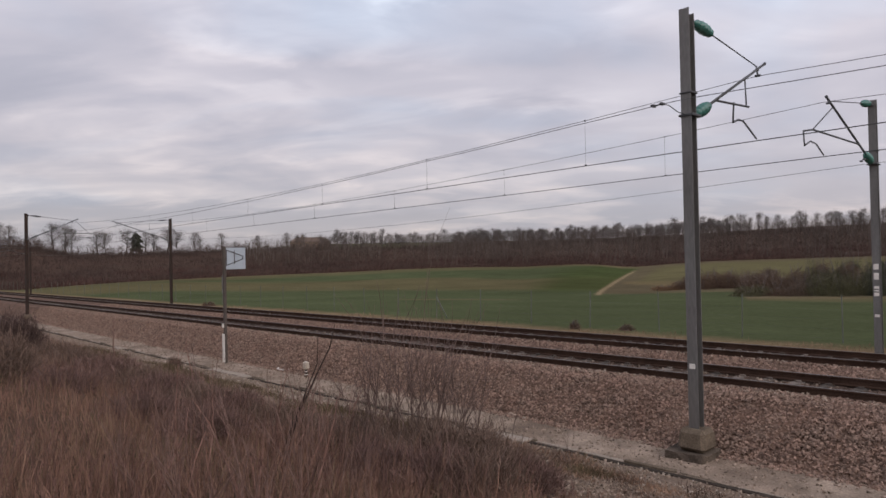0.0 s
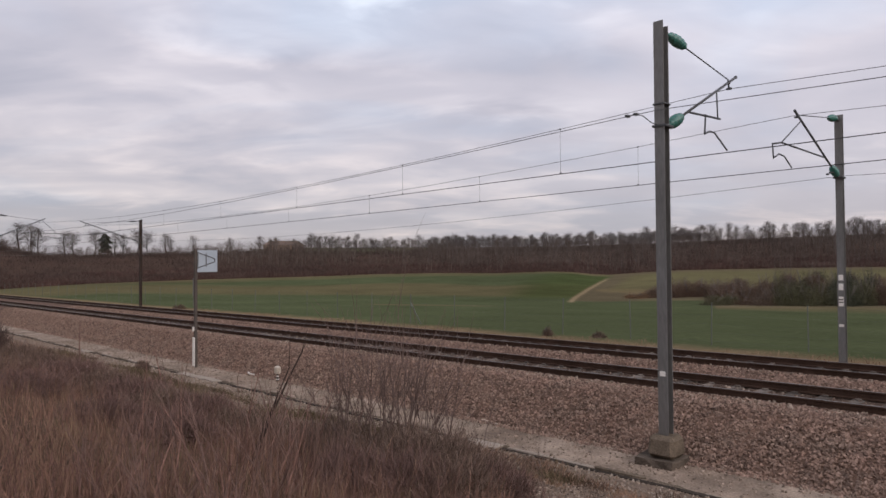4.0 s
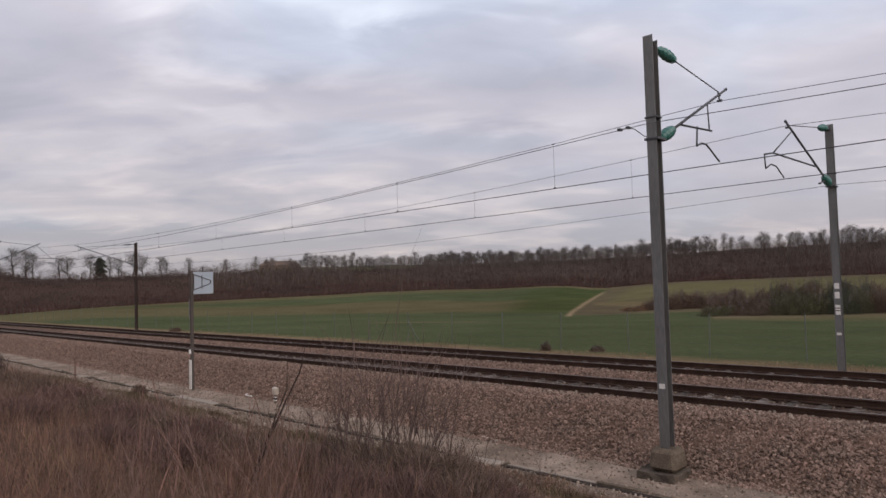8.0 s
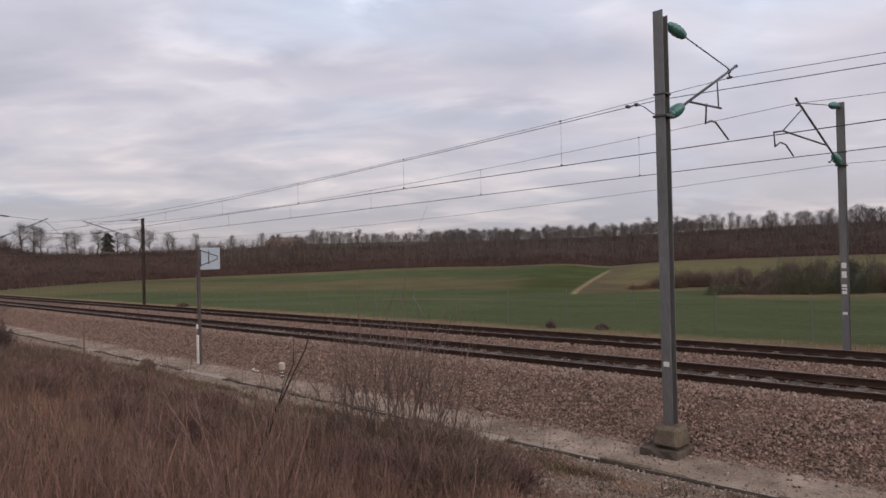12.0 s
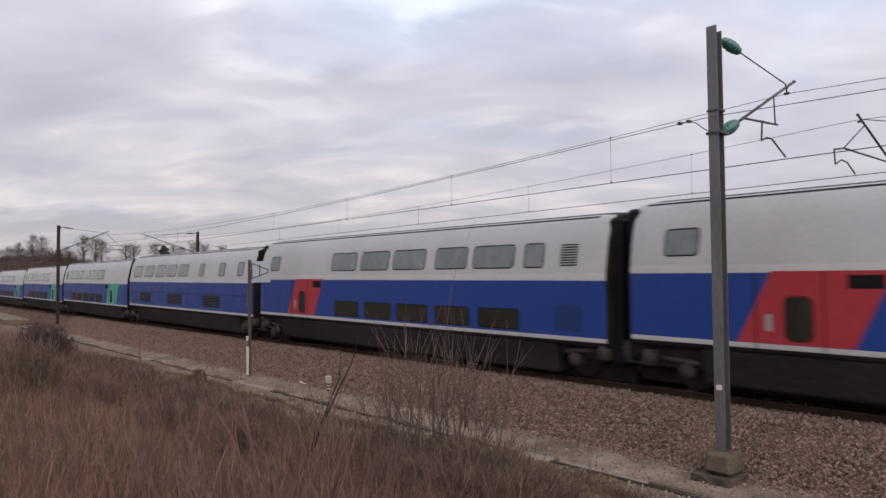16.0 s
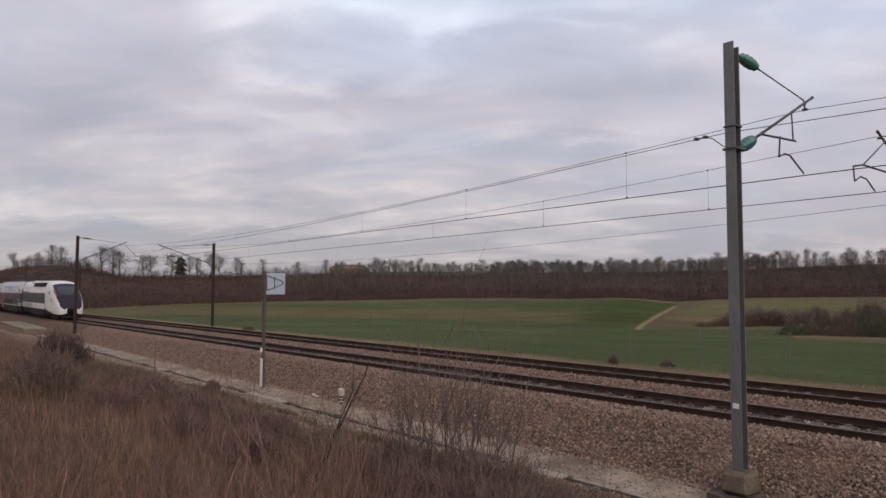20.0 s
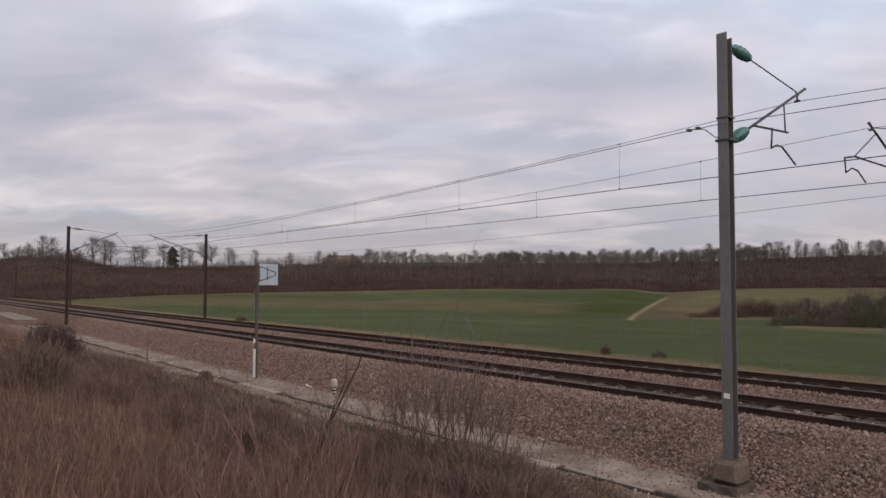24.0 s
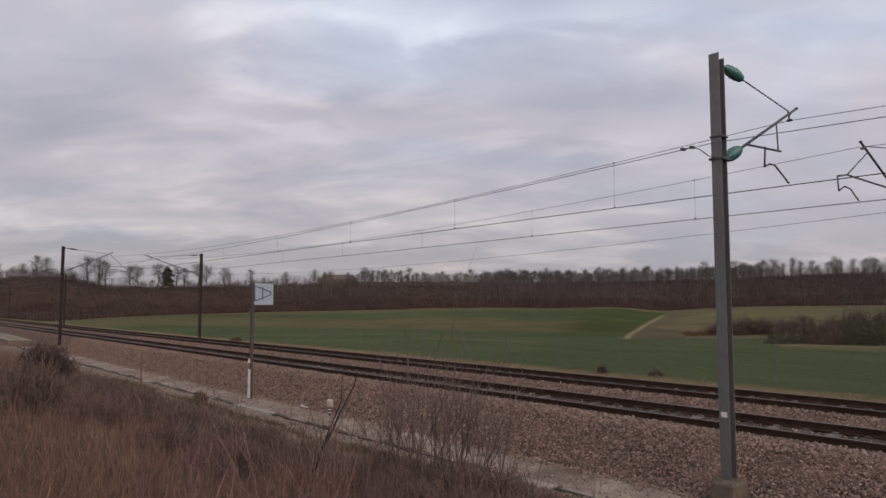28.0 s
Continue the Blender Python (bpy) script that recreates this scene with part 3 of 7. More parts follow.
def build_drain():
    """A shallow drain: two low kerbs of precast lengths, with a dark strip between them painted as the kerb's shade."""
    drain = empty("drain", line_pose(-30, -4.3, -1.1), "low concrete drain beside the path, its kerb's shade laid in as a dark strip", "drain", kind="structure")
    inv = drain.matrix_basis.inverted()
    # flat dark strip in place of the shade on the kerb's near face
    bed = sweep("slot", [(-4.37, -1.083), (-4.255, -1.080), (-4.255, -1.2), (-4.37, -1.2)], list(np.arange(-140, 12, 2.0)), DARK)
    bed.parent, bed.matrix_parent_inverse = drain, inv
    r = random.Random(4)
    meshes = []
    for k in range(5):
        bm = bmesh.new()
        box(bm, -0.49, 0.49, -0.045, 0.045, -0.15, 0.006 + 0.006 * k, 0.012)
        for v in bm.verts:
            v.co += Vector((r.uniform(-1, 1), r.uniform(-1, 1), r.uniform(-1, 1))) * 0.012
        o = part("kerb_stone", bm, CONCRETE_PALE if k % 2 else CONCRETE, drain)
        meshes.append(o.data)
        bpy.data.objects.remove(o)
    for side, lat in ((0, -4.205), (1, -4.42)):
        for i in range(130):
            x = 4 - i * 1.02
            if side and r.random() < 0.8:
                continue            # buried by earth here
            o = new("kerb_stone", r.choice(meshes))
            o.parent, o.matrix_parent_inverse = drain, inv
            o.matrix_basis = line_pose(x, lat + r.uniform(-0.03, 0.02), -1.085 + r.uniform(-0.012, 0.028) - 0.02 * side, r.uniform(-2.6, 2.6))
    return drain


# ---- track ----
RAIL = [(-0.075, -0.172), (0.075, -0.172), (0.075, -0.158), (0.012, -0.135), (0.010, -0.05), (0.036, -0.038), (0.036, -0.008), (0.028, 0.0), (-0.028, 0.0), (-0.036, -0.008), (-0.036, -0.038), (-0.010, -0.05), (-0.012, -0.135), (-0.075, -0.158)]


def build_track(lat, name):
    track = empty("railway_track", line_pose(-30, lat, -0.2), f"electrified {name} track with rusty rails on concrete sleepers", "track", "tracks of the line")
    inv = track.matrix_basis.inverted()
    xs = [-1300, -900, -600] + list(np.arange(-450, 300, 6.0)) + [500, 800, 1300]
    for side in (-0.7525, 0.7525):
        idx = [0] * 6 + [0, 1, 0] + [0] * 5
        o = sweep("rail", [(lat + side + a, b) for a, b in RAIL], xs, [RAIL_SIDE, RAIL_TOP], idx)
        o.parent, o.matrix_parent_inverse = track, inv
    bm = bmesh.new()
    for s in (-1, 1):
        box(bm, -0.13, 0.13, s * 0.78 - 0.44, s * 0.78 + 0.44, -0.36, -0.185, 0.02)
        for q in (-0.1, 0.1):
            box(bm, -0.06, 0.06, s * 0.7525 + q - 0.035, s * 0.7525 + q + 0.035, -0.19, -0.15, 0.008)
    box(bm, -0.11, 0.11, -0.36, 0.36, -0.36, -0.20, 0.01)
    first = part("sleeper", bm, SLEEPER, track)
    me = first.data
    bpy.data.objects.remove(first)
    verts, faces = [], []
    base = [v.co.copy() for v in me.vertices]
    polys = [tuple(p.vertices) for p in me.polygons]
    for i in range(-75, 420):
        x = -i * 0.6
        m = line_pose(x, lat, 0)
        if 0 <= i < 150:
            o = new("sleeper", me)
            o.parent, o.matrix_parent_inverse, o.matrix_basis = track, inv, m
        else:
            k = len(verts)
            verts += [m @ v for v in base]
            faces += [tuple(k + q for q in p) for p in polys]
    o = mesh_object("sleepers", verts, faces, SLEEPER)
    o.parent, o.matrix_parent_inverse = track, inv
    tagged(o, kind="stuff")
    return track


# ---- overhead line ----
NEAR_MASTS = (-5.88, -59.2, -125.0, -179.0, -233.0, 48.0, 102.0)
FAR_MASTS = (-5.79, -60.8, -115.6, -169.0, -223.0, 48.0, 102.0)
NEAR_OFF, FAR_OFF = -3.1, 4.4


def insulator(bm, a, b, r=0.115, sheds=5):
    """A string of glass sheds turned as one body from a to b."""
    a, b = Vector(a), Vector(b)
    d = (b - a).normalized()
    u = d.orthogonal().normalized()
    w = d.cross(u)
    ln = (b - a).length
    prof = [(-0.06, 0.03), (0.0, 0.03)]
    for i in range(sheds):
        t = ln / sheds
        bulge = 0.62 + 0.38 * math.sin(math.pi * (i + 0.5) / sheds)
        prof += [(t * (i + 0.08), r * 0.55 * bulge), (t * (i + 0.4), r * bulge), (t * (i + 0.6), r * bulge), (t * (i + 0.92), r * 0.57 * bulge)]
    prof += [(ln, 0.03), (ln + 0.06, 0.03)]
    n = 14
    rings = [[bm.verts.new(a + d * x + (u * math.cos(k * math.tau / n) + w * math.sin(k * math.tau / n)) * q) for k in range(n)] for x, q in prof]
    for p, q in zip(rings, rings[1:]):
        for k in range(n):
            bm.faces.new((p[k], p[(k + 1) % n], q[(k + 1) % n], q[k]))
    bm.faces.new(rings[0][::-1])
    bm.faces.new(rings[-1])
    return bm


def build_mast(top=7.2, foot=-0.54, arm=1, kind=0, tall=0.0, dark=False):
    """An I-beam mast on its footing, its hinged cantilever reaching along local +y (arm metres away lies the track's axis)."""
    a = arm
    steel = STEEL_OLD if dark else STEEL
    mast = empty("catenary_mast", None, "dark weathered steel catenary mast with a hinged cantilever beside the track" if dark else "grey galvanised steel catenary mast with green insulators beside the track", "mast", "masts of the overhead line")
    bm = bmesh.new()
    box(bm, -0.098, 0.098, -0.105, -0.090, foot, top, 0.002)
    box(bm, -0.098, 0.098, 0.090, 0.105, foot, top - 0.07, 0.002)
    box(bm, -0.005, 0.005, -0.090, 0.090, foot, top - 0.02)
    part("post", bm, steel, mast)
    bm = bmesh.new()
    box(bm, -0.27, 0.27, -0.27, 0.27, foot - 0.40, foot, 0.07)
    for v in bm.verts:
        if v.co.z > foot - 0.2:
            v.co.x, v.co.y = v.co.x * 0.9, v.co.y * 0.9
    part("footing", bm, CONCRETE, mast, "stained concrete footing with chamfered top")
    bm = bmesh.new()
    box(bm, -0.47, 0.31, -0.38, 0.34, foot - 0.9, foot - 0.395, 0.02)
    bmesh.ops.subdivide_edges(bm, edges=[e for e in bm.edges if e.calc_length() > 0.3], cuts=3, use_grid_fill=True)
    chip = random.Random(31)
    for v in bm.verts:
        v.co += Vector((chip.uniform(-1, 1), chip.uniform(-1, 1), chip.uniform(-1.2, 0.6))) * 0.022
    part("foundation", bm, CONCRETE_DIRTY, mast, "broken dirty concrete foundation slab")
    bm = box(bmesh.new(), -0.14, 0.14, -0.13, 0.22, 5.2, 5.245, 0.006)
    part("bracket", bm, IRON, mast)
    bm = box(bmesh.new(), -0.12, 0.12, -0.125, 0.125, 5.62, 5.65, 0.005)
    part("collar", bm, IRON, mast)
    bm = box(bmesh.new(), -0.05, 0.05, 0.095, 0.2, 6.98, 7.08, 0.01)
    part("bracket", bm, IRON, mast)
    top_in, low_in = (0, 0.22, 7.04), (0, 0.24, 5.26)
    n0, tip = (Vector((0, a - 0.45, 6.58)), Vector((0, a - 0.25, 6.66))) if kind == 1 else (Vector((0, a + 0.06, 6.71)), Vector((0, a + 0.5, 6.84)))
    clamp_y = n0.y + 0.06
    d = (n0 - Vector(top_in)).normalized()
    bm = insulator(bmesh.new(), Vector(top_in) + d * 0.12, Vector(top_in) + d * 0.78, 0.075 if dark else 0.115)
    part("insulator", bm, IRON if dark else INSULATOR, mast, "dark insulator" if dark else "green glass insulator", True)
    bm = tube(bmesh.new(), Vector(top_in) + d * 0.78, n0, 0.013)
    part("tie_rod", bm, IRON, mast)
    d2 = (tip - Vector(low_in)).normalized()
    bm = insulator(bmesh.new(), Vector(low_in) + d2 * 0.06, Vector(low_in) + d2 * 0.62, 0.07 if dark else 0.125)
    part("insulator", bm, IRON if dark else INSULATOR, mast, "dark insulator" if dark else "green glass insulator", True)
    bm = tube(bmesh.new(), Vector(low_in) + d2 * 0.6, tip, 0.03)
    tube(bm, tip - d2 * 0.02, tip + d2 * 0.03, 0.036)
    part("strut", bm, IRON, mast)
    bm = bmesh.new()
    tube(bm, n0, (0, clamp_y, 6.53), 0.018)
    box(bm, -0.06, 0.06, clamp_y - 0.025, clamp_y + 0.025, 6.49, 6.54, 0.01)
    tube(bm, (0, clamp_y, n0.z - 0.09), (0, clamp_y, n0.z - 0.05), 0.034)
    part("messenger_clamp", bm, IRON, mast)
    if kind == 0:      # contact wire pushed off
        reg = [(0, a - 1.99, 5.74), (0, a - 0.40, 5.76)]
        on = Vector(low_in) + d2 * ((a - 1.99 - 0.24) / d2.y)
        reg[0] = tuple(on)
        hang = [(0, a - 0.56, 6.32), (0, a - 0.52, 5.77)]
        arm_ = [(0, a - 1.14, 5.75), (0, a - 1.20, 5.33), (0, a - 0.95, 5.42), (0, a - 0.7, 5.42), (0, a - 0.5, 5.33), (0, a - 0.04, 5.12)]
    elif kind == 1:    # far side of the track
        on = Vector(low_in) + d2 * ((a - 2.95 - 0.24) / d2.y)
        reg = [tuple(on), (0, a + 0.85, 5.68), (0, a + 1.5, 5.57)]
        hang = [(0, a - 0.76, 6.47), (0, a + 0.85, 5.68)]
        arm_ = [(0, a + 1.5, 5.57), (0, a + 1.45, 5.22), (0, a + 1.05, 5.37), (0, a + 0.65, 5.35), (0, a + 0.1, 5.11)]
    else:              # long registration tube past the axis
        on = Vector(low_in) + d2 * ((a - 1.05 - 0.24) / d2.y)
        reg = [(0, on.y, 5.72), (0, a + 1.64, 5.69)]
        hang = [(0, a + 0.3, 6.7), (0, a + 1.3, 5.72)]
        arm_ = [(0, a + 1.62, 5.69), (0, a + 1.64, 5.31), (0, a + 1.1, 5.38), (0, a + 0.6, 5.33), (0, a + 0.15, 5.12)]
    part("registration_tube", bent(bmesh.new(), reg, 0.024), IRON, mast)
    part("hanger", bent(bmesh.new(), hang, 0.016), IRON, mast)
    part("steady_arm", bent(bmesh.new(), arm_, 0.019), IRON, mast)
    bm = bmesh.new()
    w = -1 if kind == 1 else 1          # towards the viewer on both sides of the line
    bent(bm, [(-0.02, w * y, z) for y, z in ((-0.14, 5.24), (-0.35, 5.24), (-0.7, 5.32), (-0.95, 5.31), (-1.3, 5.22))], 0.009)
    for y in (-0.98, -1.28):
        box(bm, -0.035, 0.035, w * y - 0.045, w * y + 0.045, 5.20 if y < -1.2 else 5.28, 5.245 if y < -1.2 else 5.325, 0.008)
    part("jumper", bm, IRON, mast)
    return mast


def build_masts():
    near = [build_mast(7.2, -0.54, 3.1, 0), build_mast(7.2, -0.54, 3.1, 2, dark=True)]
    far = [build_mast(7.2, -0.54, 4.4, 1), build_mast(7.2, -0.54, 4.4, 0, dark=True)]
    for i, x in enumerate(NEAR_MASTS):
        m = line_pose(x, NEAR_OFF, 0)
        if i < 2:
            near[i].matrix_basis = m
        else:
            copy_thing(near[1 if i < 5 else 0], m)
    for i, x in enumerate(FAR_MASTS):
        m = line_pose(x, E + FAR_OFF, 0, 180)
        if i < 2:
            far[i].matrix_basis = m
        else:
            copy_thing(far[1 if i < 5 else 0], m)
    # mark and number plates, too small to read
    bm = box(bmesh.new(), -0.055, 0.055, -0.115, -0.107, 0.55, 0.64)
    part("plate", bm, WHITE, near[0], "small white plate")
    for z0, z1 in ((0.62, 0.70), (1.25, 1.55), (1.75, 1.95), (2.05, 2.22)):
        bm = box(bmesh.new(), -0.07, 0.06, 0.107, 0.115, z0, z1)
        part("plate", bm, WHITE, far[0], "white plate with unreadable mark")
    for z in (1.36, 1.44):
        bm = box(bmesh.new(), -0.06, 0.06, 0.115, 0.117, z, z + 0.03)
        part("plate_bar", bm, DARK, far[0])


def wire(name, pts, r, mat, parent, n=5):
    """A long wire through many points, as one tube."""
    verts, faces = [], []
    for p in pts:
        for k in range(n):
            a = k * math.tau / n
            verts.append(p + Vector((0, math.cos(a) * r, math.sin(a) * r)))
    for s in range(len(pts) - 1):
        for k in range(n):
            faces.append((s * n + k, (s + 1) * n + k, (s + 1) * n + (k + 1) % n, s * n + (k + 1) % n))
    o = mesh_object(name, verts, faces, mat, None, None, True)
    o.parent, o.matrix_parent_inverse = parent, parent.matrix_basis.inverted()
    return o


def build_catenary(masts, lat0, name):
    line = empty("overhead_line", line_pose(-5.8, lat0, 5.1), f"contact wire and sagging messenger with droppers over the {name} track", "overhead line", "overhead lines")
    inv = line.matrix_basis.inverted()
    xs = sorted(masts)
    xs = [xs[0] - 54] + xs + [xs[-1] + 54]
    mess, cont = [], []
    for s, (a, b) in enumerate(zip(xs, xs[1:])):
        span = b - a
        o0, o1 = (0.12 if s % 2 else -0.05), (-0.05 if s % 2 else 0.12)
        for q in range(12):
            t = q / 12
            lat = lat0 + o0 + (o1 - o0) * t
            mess.append(on_line(a + span * t, lat, 6.51 - 0.70 * (span / 54) ** 2 * 4 * t * (1 - t)))
            cont.append(on_line(a + span * t, lat, 5.10 - 0.03 * 4 * t * (1 - t)))
        nd = round((span - 9) / 6.66)
        for q in range(nd + 1):
            x = a + 4.5 + (span - 9) * q / nd
            t = (x - a) / span
            lat = lat0 + o0 + (o1 - o0) * t
            p = on_line(x, lat, 5.10)
            top = 6.51 - 0.70 * (span / 54) ** 2 * 4 * t * (1 - t) - 5.10
            bm = tube(bmesh.new(), p, p + Vector((0, 0, top)), 0.0034, n=4)
            box(bm, p.x - 0.025, p.x + 0.025, p.y - 0.012, p.y + 0.012, p.z - 0.012, p.z + 0.03)
            box(bm, p.x - 0.02, p.x + 0.02, p.y - 0.01, p.y + 0.01, p.z + top - 0.02, p.z + top + 0.02)
            o = part("dropper", bm, COPPER, line)
            o.matrix_parent_inverse = inv
    wire("messenger_wire", mess, 0.0075, CABLE, line)
    wire("contact_wire", cont, 0.0115, COPPER, line)
    return line


def build_earth_wire(masts, lat, z, name):
    line = empty("earth_wire", line_pose(-5.8, lat, z), f"bare earth wire strung along the masts of the {name} track", "wire", "earth wires")
    xs = sorted(masts)
    pts = []
    for a, b in zip(xs, xs[1:]):
        for q in range(10):
            t = q / 10
            pts.append(on_line(a + (b - a) * t, lat, z - 0.55 * ((b - a) / 54) ** 2 * 4 * t * (1 - t)))
    wire("cable", pts, 0.0075, CABLE, line)
    return line


# ---- line-side signs ----
def build_marker():
    post = empty("marker_sign", line_pose(-24.9, -3.27, -1.06), "steel post with a square pale board and white foot", "sign")
    bm = box(bmesh.new(), -0.06, 0.06, -0.05, 0.05, -0.1, 4.52, 0.008)
    part("pole", bm, material("brownish_post", (0.092, 0.076, 0.066), 0.8, 0.1, 0.15, 2, 30, spec=0.15), post)
    bm = box(bmesh.new(), -0.105, 0.06, -0.085, -0.052, 0.02, 1.12, 0.006)
    part("white_strip", bm, WHITE, post, "white painted strip")
    bm = box(bmesh.new(), -0.09, 0.02, -0.10, -0.052, 1.36, 1.52, 0.006)
    part("number_plate", bm, WHITE, post, "small white plate")
    bm = box(bmesh.new(), -0.12, -0.05, -0.06, -0.03, 2.7, 3.4, 0.006)
    part("side_plate", bm, STEEL, post)
    bm = box(bmesh.new(), -0.075, -0.06, 0.06, 0.92, 3.62, 4.47, 0.006)
    part("board", bm, material("board_back", (0.42, 0.47, 0.52), 0.45, 0.3, 0.06, 2, 30), post, "square board with a bluish-grey metal back")
    bm = bmesh.new()
    bent(bm, [(-0.045, 0.05, 4.40), (-0.045, 0.80, 4.14), (-0.045, 0.80, 4.02), (-0.045, 0.05, 3.76)], 0.015)
    part("bracket", bm, STEEL_OLD, post)
    for y in (0.12, 0.45):
        bm = tube(bmesh.new(), (-0.048, y, 4.36), (-0.048, y, 3.82), 0.014)
        part("bracket_bar", bm, STEEL_OLD, post)
    return post


def build_trackside_box():
    b = empty("trackside_box", line_pose(-19.5, -3.0, -1.06), "small pale equipment head on a dark stub beside the path", "equipment box")
    bm = bmesh.new()
    tube(bm, (0, 0, -0.1), (0, 0, 0.28), 0.05, 0.045, 10)
    part("stub", bm, DARK, b)
    for z in (0.05, 0.15):
        part("band", tube(bmesh.new(), (0, 0, z), (0, 0, z + 0.035), 0.055, n=10), WHITE, b, "white ring on the dark stub")
    bm = box(bmesh.new(), -0.105, 0.105, -0.08, 0.08, 0.24, 0.49, 0.035)
    part("head", bm, material("cream_casing", (0.50, 0.435, 0.35), 0.6, 0, 0.1, 4, 40, second=(0.36, 0.30, 0.235), second_amount=0.6), b)
    return b


def build_path_bits():
    """Loose odds and ends along the path: drain covers, a pale cable end, broken concrete."""
    r = random.Random(31)
    for i, x in enumerate((-23.35, -22.4, -21.45, -9.3, -33.9)):
        bm = box(bmesh.new(), -0.44, 0.44, -0.16, 0.16, -0.04, 0.02, 0.012)
        for v in bm.verts:
            v.co += Vector((r.uniform(-1, 1), r.uniform(-1, 1), 0)) * 0.02
        o = part("drain_cover", bm, CONCRETE_PALE, None)
        o.matrix_basis = line_pose(x, -4.36 + r.uniform(-0.04, 0.04), -1.06, r.uniform(-4, 4))
        tagged(o, "pale concrete cover lying over the drain", "drain cover", "loose drain covers")
    loop = empty("cable_end", line_pose(-21.3, -2.8, -1.03), "pale cable end looped on the gravel", "cable")
    pts = [Vector((0.28 * math.cos(a) * (1 + 0.1 * a), 0.16 * math.sin(a), 0.02 + 0.05 * max(0, math.sin(a)))) for a in np.linspace(0, 5.2, 9)]
    part("cable", bent(bmesh.new(), pts, 0.022), WHITE, loop)
    for i in range(26):
        x, lat = (-10.3, -2.72) if i < 14 else (-34.5, -3.1) if i < 19 else (-8.7, -4.9)
        bm = bmesh.new()
        bmesh.ops.create_icosphere(bm, subdivisions=1, radius=r.uniform(0.035, 0.075))
        for v in bm.verts:
            v.co = Vector((v.co.x * 1.3, v.co.y, v.co.z * 0.6)) * r.uniform(0.75, 1.2)
        o = part("rubble_stone", bm, PATH_STONE if i % 3 else CONCRETE_PALE, None)
        o.matrix_basis = line_pose(x + r.gauss(0, 0.45), lat + r.gauss(0, 0.10), -1.03, r.uniform(0, 180))
        tagged(o, "pale broken stone lying at the foot of the ballast", "stone", "loose pale stones")


# ---- fence along the field ----
def build_fence():
    fence = empty("fence", line_pose(-30, E + 8.0, -0.75), "wire fence on thin pale posts between line and field", "fence")
    inv = fence.matrix_basis.inverted()
    grey = material("fence_post", (0.125, 0.13, 0.11), 0.7, 0.3, 0.15, 2, 30)
    bm = bmesh.new()
    box(bm, -0.017, 0.017, -0.017, 0.017, -0.5, 1.72, 0.003)
    first = part("post", bm, grey, fence)
    me = first.data
    bpy.data.objects.remove(first)
    r = random.Random(8)
    xs = [21 - 3.6 * i for i in range(72)]
    for i, x in enumerate(xs):
        o = new("post", me)
        p = on_line(x, E + 8.0, 0)
        p.z = float(height([p.x], [p.y])[0])
        o.parent, o.matrix_parent_inverse = fence, inv
        o.matrix_basis = Matrix.Translation(p) @ pose(0, 0, 0, r.uniform(-1.5, 1.5), r.uniform(-1.5, 1.5), 0)
        if i == 14:
            bm = tube(bmesh.new(), (0, 0, 1.25), (0.9, 0, 0.0), 0.03)
            o2 = part("brace", bm, grey, fence, "slanting brace")
            o2.matrix_parent_inverse, o2.matrix_basis = inv, Matrix.Translation(p)
    for z in (0.15, 0.5, 0.85, 1.2, 1.6):
        pts = []
        for x in xs[::-1]:
            p = on_line(x, E + 8.0, 0)
            pts.append(Vector((p.x, p.y, float(height([p.x], [p.y])[0]) + z)))
        wire("strand", pts, 0.0016, CABLE, fence, 3)
    return fence


# ---- the double train: two double-deck sets of ten vehicles, coupled ----
PAINT = dict(rough=0.4, vary=0.05, scale=0.8, fine=12, spec=0.25)
SILVER = material("silver_paint", (0.475, 0.47, 0.46), metal=0.15, second=(0.40, 0.385, 0.365), second_amount=0.6, **PAINT)
BLUE = material("blue_paint", (0.018, 0.052, 0.235), second=(0.017, 0.045, 0.20), second_amount=0.5, **PAINT)
PALE = material("pale_grey_paint", (0.55, 0.54, 0.52), second=(0.45, 0.43, 0.41), second_amount=0.5, **PAINT)
CHALK = material("white_nose_paint", (0.665, 0.630, 0.570), second=(0.56, 0.53, 0.49), second_amount=0.4, **PAINT)
MIDGREY = material("mid_grey_paint", (0.335, 0.320, 0.305), second=(0.27, 0.255, 0.245), second_amount=0.5, **PAINT)
BLACK = material("anthracite_paint", (0.016, 0.015, 0.019), second=(0.026, 0.023, 0.026), second_amount=0.6, **PAINT)
NAVY = material("dark_blue_band", (0.018, 0.02, 0.045), second=(0.03, 0.03, 0.05), second_amount=0.5, **PAINT)
RED = material("red_stripe", (0.42, 0.018, 0.035), **PAINT)
DOOR_RED = material("red_door", (0.42, 0.022, 0.034), second=(0.30, 0.012, 0.06), second_amount=0.7, **PAINT)
CORAL = material("coral_panel", (0.39, 0.036, 0.045), second=(0.34, 0.034, 0.045), second_amount=0.5, **PAINT)
GREEN = material("green_panel", (0.05, 0.36, 0.245), second=(0.045, 0.33, 0.23), second_amount=0.5, **PAINT)
ROOF = material("sooty_roof", (0.030, 0.029, 0.028), 0.8, 0, 0.2, 0.8, 14, second=(0.048, 0.046, 0.045), second_amount=0.6, streak=(0.2, 1, 1))
UNDER = material("dirty_underframe", (0.020, 0.016, 0.014), 0.9, 0.0, 0.3, 1.5, 18, second=(0.036, 0.028, 0.023), second_amount=0.6, spec=0.1)
BOGIE = material("dusty_bogie", (0.060, 0.050, 0.044), 0.9, 0.0, 0.3, 1.5, 18, second=(0.036, 0.029, 0.025), second_amount=0.7, spec=0.1)
